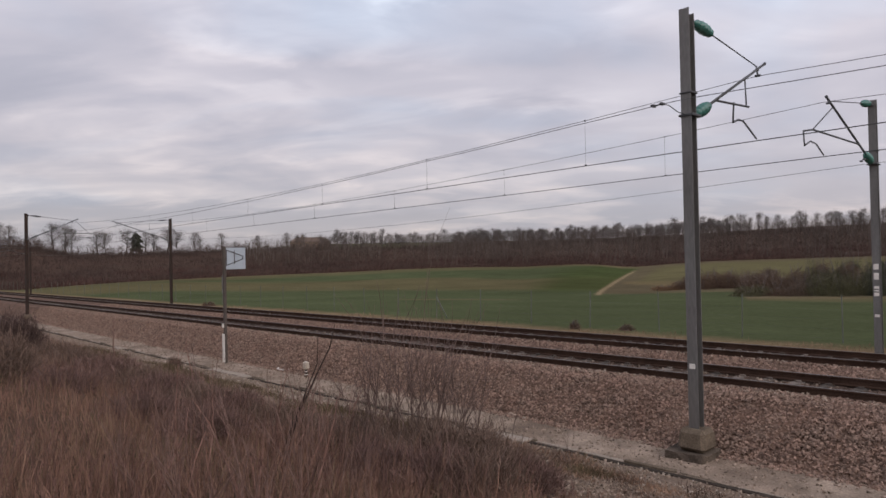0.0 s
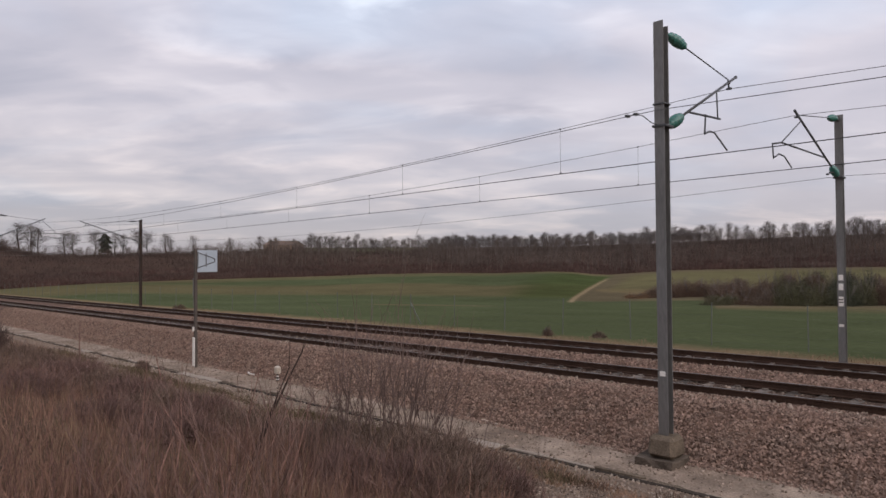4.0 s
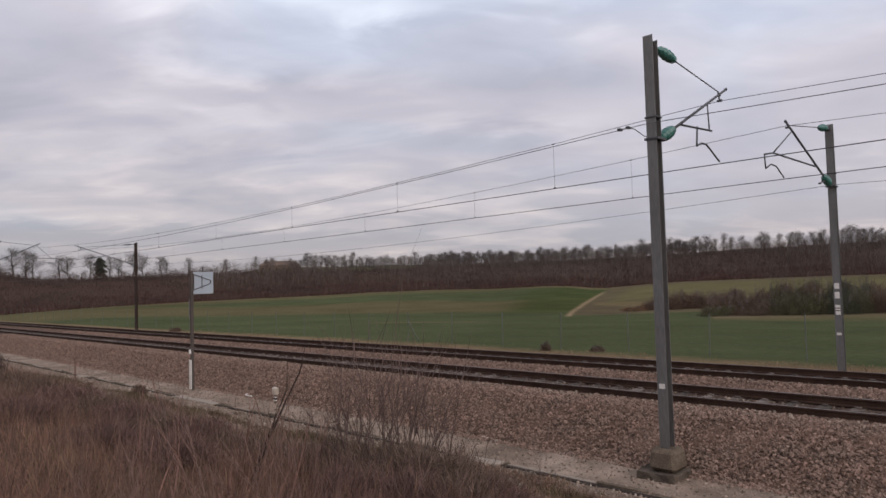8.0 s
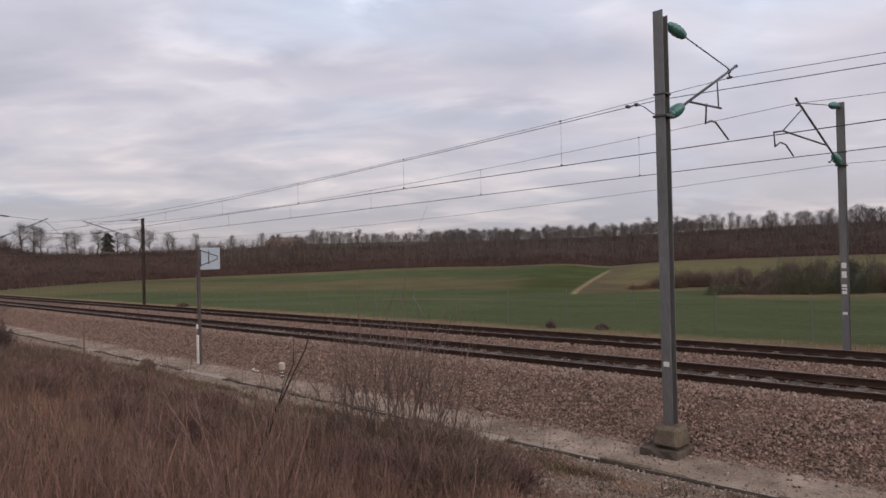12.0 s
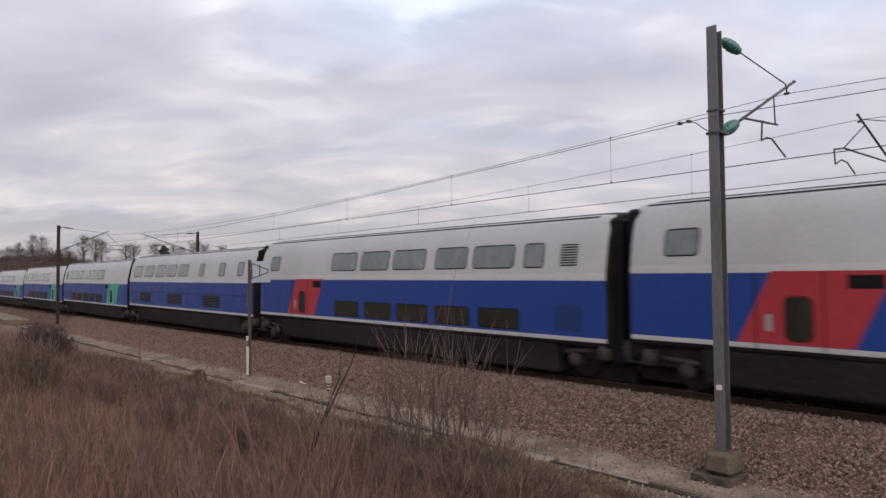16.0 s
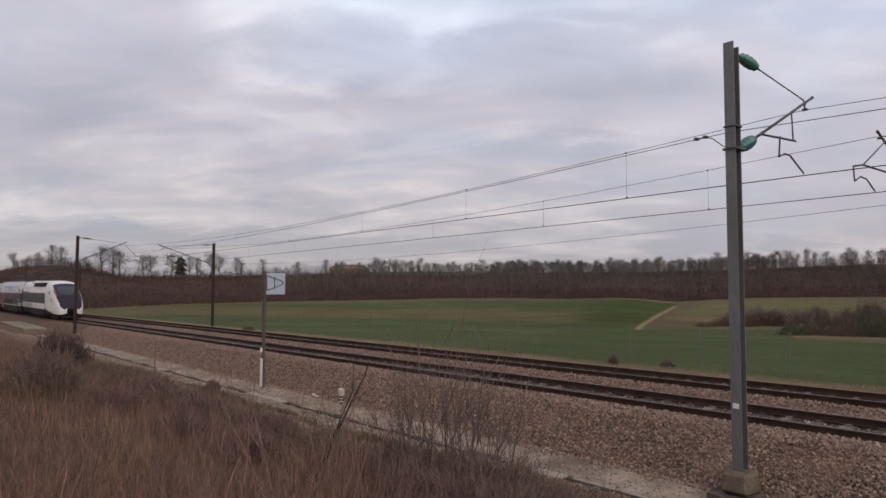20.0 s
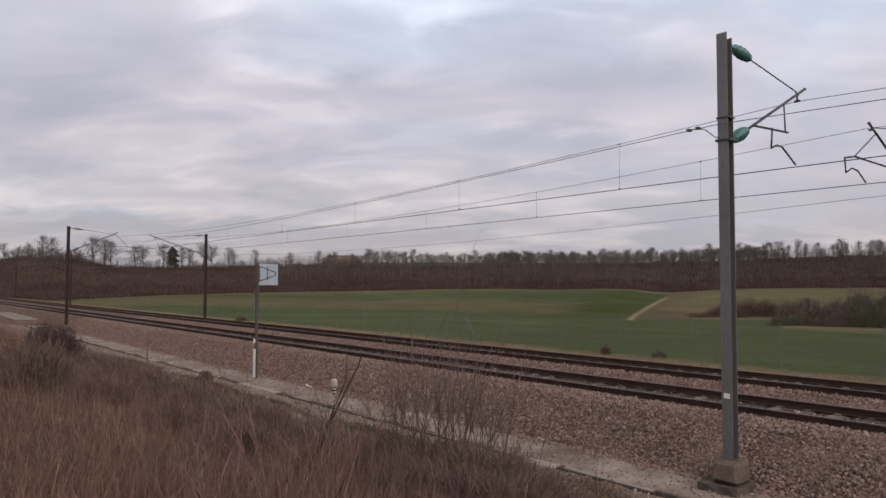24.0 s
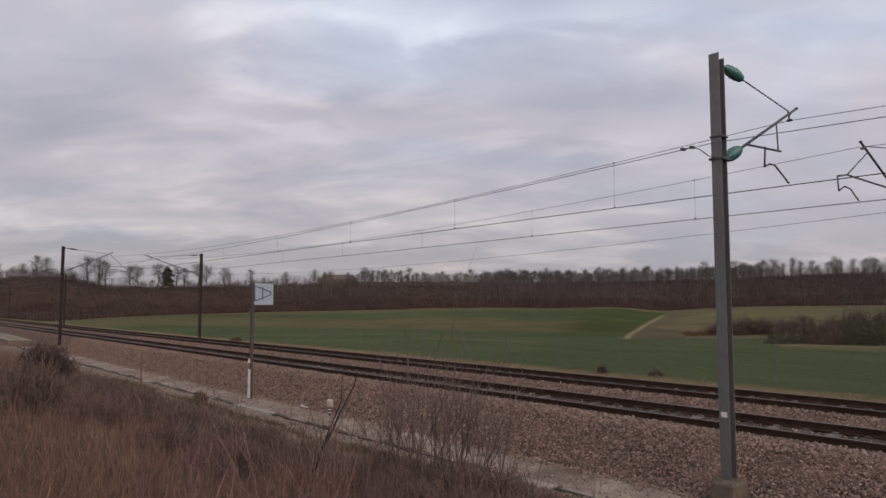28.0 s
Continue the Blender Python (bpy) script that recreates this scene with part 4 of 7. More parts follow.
SKIRT = material("dusty_skirt", (0.030, 0.026, 0.026), 0.8, 0, 0.18, 0.9, 14, second=(0.040, 0.033, 0.030), second_amount=0.7, streak=(0.3, 1, 1), spec=0.06)
SKIRT_GREY = material("grey_skirt", (0.050, 0.047, 0.048), 0.7, 0, 0.14, 0.9, 14, second=(0.036, 0.032, 0.032), second_amount=0.7, streak=(0.3, 1, 1), spec=0.06)
RUBBER = material("black_rubber", (0.012, 0.011, 0.012), 0.85, 0, 0.2, 4, 30, spec=0.12)
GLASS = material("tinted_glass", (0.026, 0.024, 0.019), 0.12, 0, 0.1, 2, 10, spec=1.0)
# grey reflection on the dark set's lower panes, mixed into their colour
GLASS_DIM = material("grey_reflection_window", (0.034, 0.036, 0.036), 0.12, 0, 0.15, 1.2, 8, spec=0.7, second=(0.06, 0.062, 0.06), second_amount=0.7)
# upper panes: pale and bluish sky reflection painted into the base colours
GLASS_SKY_PALE = material("pale_sky_reflection_window", (0.175, 0.188, 0.180), 0.14, 0, 0.14, 1.2, 8, spec=0.8, second=(0.085, 0.092, 0.086), streak=(1, 1, 0.3), second_amount=0.7)
GLASS_SKY_BLUE = material("blue_sky_reflection_window", (0.15, 0.22, 0.265), 0.08, 0, 0.12, 1.2, 8, spec=1.0, second=(0.09, 0.14, 0.175), second_amount=0.7)
GLASS_CAB = material("dark_windscreen", (0.016, 0.015, 0.020), 0.12, 0, 0.1, 2, 10, spec=0.4)
LOGO = material("logo_grey", (0.50, 0.50, 0.51), **PAINT)
ROOF_GREY = material("grey_roof_paint", (0.215, 0.208, 0.198), second=(0.17, 0.163, 0.152), second_amount=0.6, **PAINT)
LOWGREY = material("dirty_lower_grey", (0.27, 0.258, 0.24), second=(0.20, 0.186, 0.165), second_amount=0.7, **PAINT)
BEIGE = material("beige_cooler_panel", (0.30, 0.27, 0.23), second=(0.22, 0.19, 0.16), second_amount=0.6, **PAINT)
CHARCOAL = material("charcoal_paint", (0.034, 0.028, 0.036), 0.5, 0, 0.05, 0.8, 12, second=(0.026, 0.022, 0.028), second_amount=0.5, spec=0.08)
ORANGE = material("orange_red_trim", (0.36, 0.05, 0.035), **PAINT)

HATCH_BLUE = material("dark_blue_hatch", (0.016, 0.036, 0.135), **PAINT)
UPPER_GREY = material("grey_upper_side", (0.375, 0.37, 0.36), metal=0.1, second=(0.30, 0.29, 0.275), second_amount=0.6, **PAINT)
DUSK = material("dusky_blue_band", (0.022, 0.026, 0.055), second=(0.03, 0.03, 0.05), second_amount=0.5, **PAINT)
NOSE_GREY = material("grey_nose_paint", (0.30, 0.295, 0.285), second=(0.235, 0.225, 0.21), second_amount=0.6, **PAINT)
LINE = material("light_grey_line", (0.36, 0.355, 0.35), **PAINT)
CAR = [(1.36, 0.98), (1.42, 1.04), (1.45, 1.10), (1.45, 1.20), (1.45, 2.60), (1.45, 2.68), (1.443, 2.77), (1.415, 2.95), (1.36, 3.3), (1.30, 3.58), (1.24, 3.78), (1.10, 4.08), (1.03, 4.16), (0.9, 4.24), (0.5, 4.315), (0.0, 4.34)]
LOCO = [(1.30, 0.60), (1.37, 0.80), (1.40, 0.95), (1.41, 1.06), (1.42, 1.20), (1.42, 1.31), (1.42, 1.42), (1.42, 1.54), (1.42, 1.66), (1.418, 1.78), (1.416, 1.9), (1.414, 2.02), (1.413, 2.15), (1.412, 2.28), (1.411, 2.41), (1.41, 2.54), (1.405, 2.62), (1.40, 2.72), (1.385, 2.85), (1.33, 3.22), (1.27, 3.45), (1.18, 3.72), (1.02, 3.88), (0.7, 3.975), (0.35, 4.0), (0.0, 4.005)]


def side_y(profile, z):
    return float(np.interp(z, [p[1] for p in profile], [p[0] for p in profile]))


def tint(bands, z):
    for top, m in bands:
        if z < top:
            return m
    return bands[-1][1]


def loft(name, profile, sections, mats, pick, parent, length, level=None):
    """A vehicle shell: half profile mirrored and carried along (s, bottom, top, width factor, z0, z1) sections. pick(s, y, z, k) names the material."""
    n = len(profile)
    z0, z1 = profile[0][1], profile[-1][1]
    ring = [(y, z) for y, z in profile] + [(-y, z) for y, z in profile[-2::-1]]
    m = len(ring)
    verts, faces, idx = [], [], []
    for s, zb, zt, w in sections:
        for y, z in ring:
            if level is None:
                up_ = zb + (z - z0) / (z1 - z0) * (zt - zb)
            else:                 # only what lies above this height follows the roof
                up_ = z if z < level else level + (z - level) / (z1 - level) * (zt - level)
            verts.append((s - length / 2, y * w, up_))
    for a in range(len(sections) - 1):
        for k in range(m - 1):
            faces.append((a * m + k, a * m + k + 1, (a + 1) * m + k + 1, (a + 1) * m + k))
            kk = k if k < n - 1 else 2 * (n - 1) - 1 - k
            sm = (sections[a][0] + sections[a + 1][0]) / 2
            idx.append(pick(sm, kk))
        faces.append((a * m, (a + 1) * m, (a + 1) * m + m - 1, a * m + m - 1))
        idx.append(len(mats) - 1)
    last = (len(sections) - 1) * m
    faces += [tuple(range(m)), tuple(range(last + m - 1, last - 1, -1))]
    idx += [pick(sections[0][0], n // 2), len(mats) - 1]
    ob = mesh_object(name, verts, faces, mats, parent, idx)
    ob.data.polygons.foreach_set("use_smooth", [True] * (len(faces) - 2) + [False] * 2)
    ob.data.update()
    return ob


def rounded(s0, s1, z0, z1, r, n=3):
    pts = []
    for cx, cz, a0 in ((s1 - r, z1 - r, 0), (s0 + r, z1 - r, 90), (s0 + r, z0 + r, 180), (s1 - r, z0 + r, 270)):
        for k in range(n + 1):
            a = radians(a0 + 90 * k / n)
            pts.append((cx + r * math.cos(a), cz + r * math.sin(a)))
    return pts


def plate(bm, profile, pts, side, off, length, mi=0, depth=0.02):
    """A panel that follows the vehicle's side, off metres proud of it. pts: (s, z) outline."""
    new_v = [bm.verts.new((s - length / 2, 0, z)) for s, z in pts]
    face = bm.faces.new(new_v)
    geom = [face, *face.edges, *face.verts]
    lo, hi = min(z for _, z in pts), max(z for _, z in pts)
    for _, z in profile:
        if lo + 0.01 < z < hi - 0.01:
            cut = bmesh.ops.bisect_plane(bm, geom=geom, plane_co=(0, 0, z), plane_no=(0, 0, 1))
            geom = cut["geom"]
    faces = [g for g in geom if isinstance(g, bmesh.types.BMFace) and g.is_valid]
    rim = [e for e in {e for f in faces for e in f.edges} if len(e.link_faces) == 1]
    verts = list({v for f in faces for v in f.verts})
    ext = bmesh.ops.extrude_edge_only(bm, edges=rim)
    back = [g for g in ext["geom"] if isinstance(g, bmesh.types.BMVert)]
    for vs, o in ((verts, off), (back, off - depth)):
        for v in vs:
            v.co.y = side * (side_y(profile, v.co.z) + o)
    for f in bm.faces:
        f.material_index = mi
    return bm


def panel(name, profile, pts, length, mat, parent, off=0.006, label="", sides=(-1, 1)):
    for side in sides:
        part(name, plate(bmesh.new(), profile, pts, side, off, length), mat, parent, label)


def window(name, profile, s0, s1, z0, z1, length, glass, parent, r=0.07, rim=0.035, sides=(-1, 1)):
    """A pane in its rubber frame: one part with the pane as its sub-part."""
    for side in sides:
        f = part(name, plate(bmesh.new(), profile, rounded(s0 - rim, s1 + rim, z0 - rim, z1 + rim, r + rim), side, 0.006, length), RUBBER, parent)
        part("pane", plate(bmesh.new(), profile, rounded(s0, s1, z0, z1, r), side, 0.012, length), glass, f)


def bogie(parent, s, length, wheelbase=3.0, motor=False):
    """A bogie with two axles under a vehicle."""
    x = s - length / 2
    bm = bmesh.new()
    for y in (-1.0, 1.0):
        box(bm, x - wheelbase / 2 - 0.35, x + wheelbase / 2 + 0.35, y - 0.09, y + 0.09, 0.48, 0.68, 0.03)
        for q in (-1, 1):
            box(bm, x + q * wheelbase / 2 - 0.17, x + q * wheelbase / 2 + 0.17, y - 0.2, y + 0.2, 0.30, 0.62, 0.05)
            tube(bm, (x + q * wheelbase / 2 - q * 0.42, y, 0.62), (x + q * wheelbase / 2 - q * 0.42, y, 0.95), 0.12, n=10)
        tube(bm, (x - 0.5, y * 1.08, 0.85), (x + 0.6, y * 1.08, 0.85), 0.07, n=8)
        box(bm, x - 0.35, x + 0.35, y - 0.12, y + 0.12, 0.6, 1.0, 0.05)
    box(bm, x - 0.3, x + 0.3, -0.95, 0.95, 0.45, 0.8, 0.04)
    box(bm, x - wheelbase / 2 - 0.45, x + wheelbase / 2 + 0.45, -0.6, 0.6, 0.18, 0.72, 0.08)
    if motor:
        box(bm, x - wheelbase / 2 + 0.5, x + wheelbase / 2 - 0.5, -0.8, 0.8, 0.25, 0.6, 0.05)
    for y in (-1.24, 1.24):                # springs, dampers and round axle covers that stand out
        for q in (-1, 1):
            tube(bm, (x + q * 0.62, y, 0.52), (x + q * 0.62, y, 0.86), 0.21, 0.17, 12)
            tube(bm, (x + q * wheelbase / 2, y - 0.10, 0.46), (x + q * wheelbase / 2, y + 0.10, 0.46), 0.20, 0.16, 12)
            tube(bm, (x + q * 0.9, y, 0.70), (x + q * (wheelbase / 2 + 0.3), y, 0.64), 0.06, n=8)
    b = part("bogie", bm, BOGIE, parent, "dusty brown bogie frame")
    for q in (-1, 1):
        for y in (-0.7525, 0.7525):
            bm = bmesh.new()
            tube(bm, (x + q * wheelbase / 2, y - 0.067, 0.46), (x + q * wheelbase / 2, y + 0.067, 0.46), 0.46, n=24)
            tube(bm, (x + q * wheelbase / 2, y - 0.1, 0.46), (x + q * wheelbase / 2, y + 0.1, 0.46), 0.2, n=12)
            part("wheel", bm, BOGIE, b)
    return b


def mark(profile, s0, z0, wide, tall, length, parent, side_sign=1):
    """A plain pale mark: a rising wave over a slim leaning lens."""
    wave = [(q, 0.62 + 0.38 * q + 0.10 * math.sin(math.tau * q)) for q in (0.0, 0.2, 0.4, 0.6, 0.8, 1.0)]
    lens = [(0.46 + 0.24 * math.cos(a) + 0.10 * math.sin(a), 0.34 + 0.15 * math.sin(a)) for a in (i * math.tau / 14 for i in range(14))]
    shapes = [[(u, v - 0.02 - 0.16 * (1 - abs(2 * u - 1))) for u, v in wave] + wave[::-1], lens]
    for pts in shapes:
        for side in (-1, 1):
            at = [(s0 + wide * (u if side * side_sign < 0 else 1 - u), z0 + tall * v) for u, v in pts]
            part("swoosh", plate(bmesh.new(), profile, at, side, 0.009, length), LOGO, parent, "piece of a plain pale mark")


UPPER = ((2.20, 2.83), (3.23, 4.78), (5.08, 6.45), (6.97, 8.58), (8.87, 10.45), (10.78, 12.36))
LOWER = ((3.03, 4.53), (4.94, 6.40), (6.80, 8.34), (8.68, 10.16), (10.57, 12.08))


def build_trailer(livery, kind, door=None, digit="", flip=False, label=""):
    """A double-deck trailer, 18.7 m, or 21.845 m next to a power car. kind: plain, end or bar. Local x runs to the train's rear."""
    L = 21.845 if kind == "end" else 18.7
    car = empty("train_carriage", None, label, "train carriage", "carriages of the double train")
    if livery == "blue":
        mats, bands = [PALE, BLUE, SILVER, ROOF, SKIRT, UNDER], [(1.1, 4), (1.2, 0), (2.64, 1), (2.79, 0), (4.22, 2), (9, 3)]
        glass_up, glass_low = GLASS_SKY_PALE, GLASS
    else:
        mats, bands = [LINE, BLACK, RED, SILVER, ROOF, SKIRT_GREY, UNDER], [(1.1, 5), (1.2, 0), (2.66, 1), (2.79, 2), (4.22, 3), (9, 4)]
        glass_up, glass_low = GLASS_SKY_BLUE, GLASS_DIM
    zs = [(CAR[k][1] + CAR[k + 1][1]) / 2 for k in range(len(CAR) - 1)]
    secs = [(0.20, 0.98, 4.24, 0.97), (0.27, 0.98, 4.31, 0.99)] + [(s, 0.98, 4.34, 1.0) for s in np.linspace(0.6, L - 0.6, 9)] + [(L - 0.27, 0.98, 4.31, 0.99), (L - 0.20, 0.98, 4.24, 0.97)]
    if kind == "end":     # roof drops towards the lower power car at s = 0
        secs = [(0.16, 0.98, 4.02, 0.988), (0.24, 0.98, 4.05, 0.994), (1.0, 0.98, 4.18, 1.0), (2.2, 0.98, 4.32, 1.0)] + [(s, 0.98, 4.34, 1.0) for s in np.linspace(3.0, L - 0.6, 8)] + secs[-2:]
    # end chamfers take the dark underframe colour, painting shade into the joints
    joint_shade_end = 0.24 if kind == "end" else 0.26
    loft("body", CAR, secs, mats, lambda s, k: len(mats) - 1 if s < joint_shade_end or s > L - 0.26 else tint(bands, zs[k]), car, L, 2.8)
    panel("roof_gutter", CAR, [(0.7 if kind != "end" else 3.0, 4.165), (L - 0.5, 4.165), (L - 0.5, 4.205), (0.7 if kind != "end" else 3.0, 4.205)], L, RUBBER, car, 0.014)
    # skirt between the bogies, dished gangway hoods at the ends
    a, b = (4.6, L - 1.9) if kind == "end" else (1.9, L - 1.9)
    bm = bmesh.new()
    box(bm, a - L / 2, b - L / 2, -1.38, 1.38, 0.22, 1.0, 0.05)
    for v in bm.verts:
        if v.co.z < 0.6:          # tucked in towards the rails
            v.co.y *= 0.86
    part("skirt", bm, SKIRT if livery == "blue" else SKIRT_GREY, car)
    bm = bmesh.new()
    box(bm, -L / 2 + 0.2, L / 2 - 0.2, -1.2, 1.2, 0.72, 0.99)
    part("underframe", bm, UNDER, car)
    # added dark block down to the rails, standing in for shade underneath
    bm = bmesh.new()
    box(bm, -L / 2, L / 2, -0.64, 0.64, 0.05, 0.74, 0.04)
    part("centre_sill", bm, UNDER, car)
    for x0, x1 in ((-L / 2 - 0.01, -L / 2 + 0.36), (L / 2 - 0.36, L / 2 - 0.012)):
        bm = bmesh.new()
        if kind == "end" and x0 < 0:          # bellows flush with the power car, widened to a dark plate for the joint's shade
            box(bm, x0, x0 + 0.27, -1.43, 1.43, 0.6, 3.3, 0.02)
            box(bm, x0, x0 + 0.27, -1.22, 1.22, 3.2, 3.98, 0.1)
        else:
            box(bm, x0, x1, -1.18, 1.18, 0.55, 4.12, 0.08)
        part("gangway", bm, RUBBER, car)
    bogie(car, L - 0.02, L)
    if kind == "end":
        bm = bmesh.new()
        box(bm, -L / 2 - 0.02, -L / 2 + 1.3, -0.75, 0.75, 0.24, 0.74, 0.05)
        part("coupling_shroud", bm, UNDER, car)
        for x0, x1, y1 in ((4.7, 6.1, 1.36), (6.4, 7.2, 1.30)):
            bm = box(bmesh.new(), x0 - L / 2, x1 - L / 2, -y1 + 0.02, y1 - 0.02, 0.34, 0.70, 0.04)
            part("equipment_box", bm, BOGIE, car)
        bogie(car, 2.9, L)
    shift = 3.1 if kind == "end" else 0.0
    if kind == "end":
        ups = ((3.3, 4.6), (5.2, 6.5), (7.1, 8.4), (8.9, 10.3), (10.9, 12.4), (12.9, 14.4), (14.9, 16.3))
        lows = ((7.8, 8.95), (9.65, 10.9), (11.5, 12.6), (13.3, 14.4), (14.95, 16.4))
        window("window", CAR, 4.75, 5.25, 1.45, 2.05, L, glass_low, car, 0.2)
        vz = (2.62, 3.22) if livery == "dark" else (2.95, 3.35)
        panel("vent", CAR, [(2.1, vz[0]), (2.6, vz[0]), (2.6, vz[1]), (2.1, vz[1])], L, RUBBER if livery == "dark" else MIDGREY, car, 0.012)
    else:
        ups, lows = UPPER, LOWER
        if livery == "blue":
            ups, lows = [(a_ * 1.02, b_ * 1.02) for a_, b_ in UPPER], [(a_ * 1.02, b_ * 1.02) for a_, b_ in LOWER]
            shift = 0.45
        if kind == "bar":
            for z in (1.98, 2.02):
                panel("body_seam", CAR, [(0.8, z), (L - 0.8, z), (L - 0.8, z + 0.012), (0.8, z + 0.012)], L, SKIRT_GREY, car, 0.008)
            ups = ((1.05, 2.6), (3.2, 4.75), (5.2, 6.75), (7.1, 8.6), (8.95, 10.4), (12.0, 12.6), (14.55, 15.2), (16.7, 17.3))
        panel("hatch", CAR, rounded(0.95, 1.85, 1.32, 1.98, 0.08), L, HATCH_BLUE if livery == "blue" else BLACK, car, 0.006)
        for q in range(9 if kind == "plain" else 0):
            panel("louvre", CAR, [(1.13, 2.97 + q * 0.065), (1.67, 2.97 + q * 0.065), (1.67, 3.005 + q * 0.065), (1.13, 3.005 + q * 0.065)], L, SKIRT, car, 0.01)
        if flip:
            window("window", CAR, 16.8, 17.55, 3.0, 3.55, L, glass_up, car, 0.07)
    # upper deck panes carry the painted sky reflection
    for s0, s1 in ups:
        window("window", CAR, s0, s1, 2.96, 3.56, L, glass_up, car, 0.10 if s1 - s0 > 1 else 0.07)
    if kind == "bar":
        for s0, s1, z0, z1 in ((2.6, 4.5, 1.4, 1.95), (7.4, 9.6, 1.4, 1.95), (12.6, 14.8, 1.4, 1.95)):
            panel("grille_panel", CAR, rounded(s0 - 0.05, s1 + 0.05, z0 - 0.04, z1 + 0.02, 0.05), L, NAVY if livery == "blue" else BLACK, car, 0.005)
            for q in range(7):
                z = z0 + (z1 - z0) * q / 7
                panel("louvre", CAR, [(s0, z), (s1, z), (s1, z + 0.035), (s0, z + 0.035)], L, RUBBER, car)
    else:
        for s0, s1 in lows:
            window("window", CAR, s0, s1, 1.29, 1.80, L, glass_low, car, 0.05, 0.03)
    if door:
        if livery == "blue":
            pts = [(13.1 + shift, 1.21), (15.5 + shift, 1.21), (16.3 + shift, 2.63), (13.75 + shift, 2.63)]
            panel("door_panel", CAR, pts, L, door, car, 0.006, sides=(-1,))
            panel("door_panel", CAR, [(13.36 + shift, 1.21), (15.5 + shift, 1.21), (14.8 + shift, 2.63), (12.7 + shift, 2.63)], L, door, car, 0.006, sides=(1,))
            for q in (13.85 + shift, 15.1 + shift):
                panel("door_seam", CAR, [(q, 1.0), (q + 0.025, 1.0), (q + 0.025, 2.62), (q, 2.62)], L, RUBBER, car, 0.010)
            window("door_window", CAR, 14.07 + shift, 14.55 + shift, 1.30, 2.12, L, GLASS, car, 0.12)
            panel("sign_plate", CAR, [(14.8 + shift, 1.45), (14.93 + shift, 1.45), (14.93 + shift, 1.78), (14.8 + shift, 1.78)], L, MIDGREY, car, 0.010)
            panel("display", CAR, [(12.85 + shift, 2.3), (13.45 + shift, 2.3), (13.45 + shift, 2.55), (12.85 + shift, 2.55)], L, RUBBER, car, 0.008)
        else:
            panel("door_surround", CAR, rounded(14.13 + shift, 15.55 + shift, 0.66, 2.7, 0.05), L, MIDGREY, car, 0.006)
            panel("door_leaf", CAR, rounded(14.2 + shift, 15.48 + shift, 0.70, 2.66, 0.05), L, door, car, 0.012)
            window("door_window", CAR, 14.62 + shift, 15.10 + shift, 1.35, 2.1, L, GLASS, car, 0.10)
            bm = bmesh.new()
            for y in (-1.42, 1.42):
                box(bm, 14.2 + shift - L / 2, 15.6 + shift - L / 2, y - 0.06, y + 0.06, 0.56, 0.64, 0.01)
            part("door_step", bm, SKIRT, car)
    if kind == "end":
        mark(CAR, 1.95, 1.62 if livery == "dark" else 1.82, 1.75, 0.46, L, car)
        if livery == "dark":
            panel("grey_wedge", CAR, [(0.3, 1.10), (2.95, 1.10), (2.4, 1.56), (0.3, 1.56)], L, MIDGREY, car, 0.007)
    if digit:
        cu = bpy.data.curves.new("digit", "FONT")
        cu.body, cu.size, cu.extrude, cu.align_x = digit, 0.78, 0.004, "CENTER"
        side = 1 if flip else -1
        at_s = 13.3 + shift
        tmp = new("tmp", cu)
        me = bpy.data.meshes.new_from_object(tmp.evaluated_get(bpy.context.evaluated_depsgraph_get()))
        bpy.data.objects.remove(tmp)
        me.materials.clear()
        me.materials.append(LOGO)
        o = new("class_number", me)
        o.parent = car
        o.matrix_basis = Matrix.Translation((at_s - L / 2, side * 1.458, 1.62)) @ (pose(0, 0, 0, 90, 0, 180) if flip else pose(0, 0, 0, 90, 0, 0))
    return car


def pantograph(parent, s, length, up, z=3.98):
    """A single-arm pantograph at s; up: its head at the wire."""
    x = s - length / 2
    bm = bmesh.new()
    box(bm, x - 0.9, x + 0.9, -0.55, 0.55, z + 0.02, z + 0.10, 0.02)
    for q in (-0.7, 0.7):
        for y in (-0.45, 0.45):
            tube(bm, (x + q, y, z - 0.05), (x + q, y, z + 0.16), 0.07, n=8)
    p = part("pantograph", bm, UNDER, parent, "single-arm pantograph raised to the wire" if up else "folded single-arm pantograph")
    base, knee = Vector((x - 0.55, 0, z + 0.2)), Vector((x + 0.95, 0, z + (0.62 if up else 0.2)))
    head = Vector((x - 0.9, 0, 5.06 if up else z + 0.2))
    bm = tube(bmesh.new(), base, knee, 0.05)
    tube(bm, base + Vector((0.25, 0, -0.05)), knee + Vector((-0.1, 0, -0.08)), 0.022)
    part("lower_arm", bm, UNDER, p)
    bm = bmesh.new()
    for y in (-0.35, 0.35):
        tube(bm, knee + Vector((0, y * 0.3, 0)), head + Vector((0, y, -0.06)), 0.026)
    part("upper_arm", bm, UNDER, p)
    bm = bmesh.new()
    for q in (-0.18, 0.18):
        bent(bm, [head + Vector((q, -0.66, -0.16)), head + Vector((q, -0.45, 0)), head + Vector((q, 0.45, 0)), head + Vector((q, 0.66, -0.16))], 0.024)
    tube(bm, head + Vector((-0.2, -0.4, -0.05)), head + Vector((0.2, -0.4, -0.05)), 0.02)
    tube(bm, head + Vector((-0.2, 0.4, -0.05)), head + Vector((0.2, 0.4, -0.05)), 0.02)
    part("head", bm, UNDER, p)


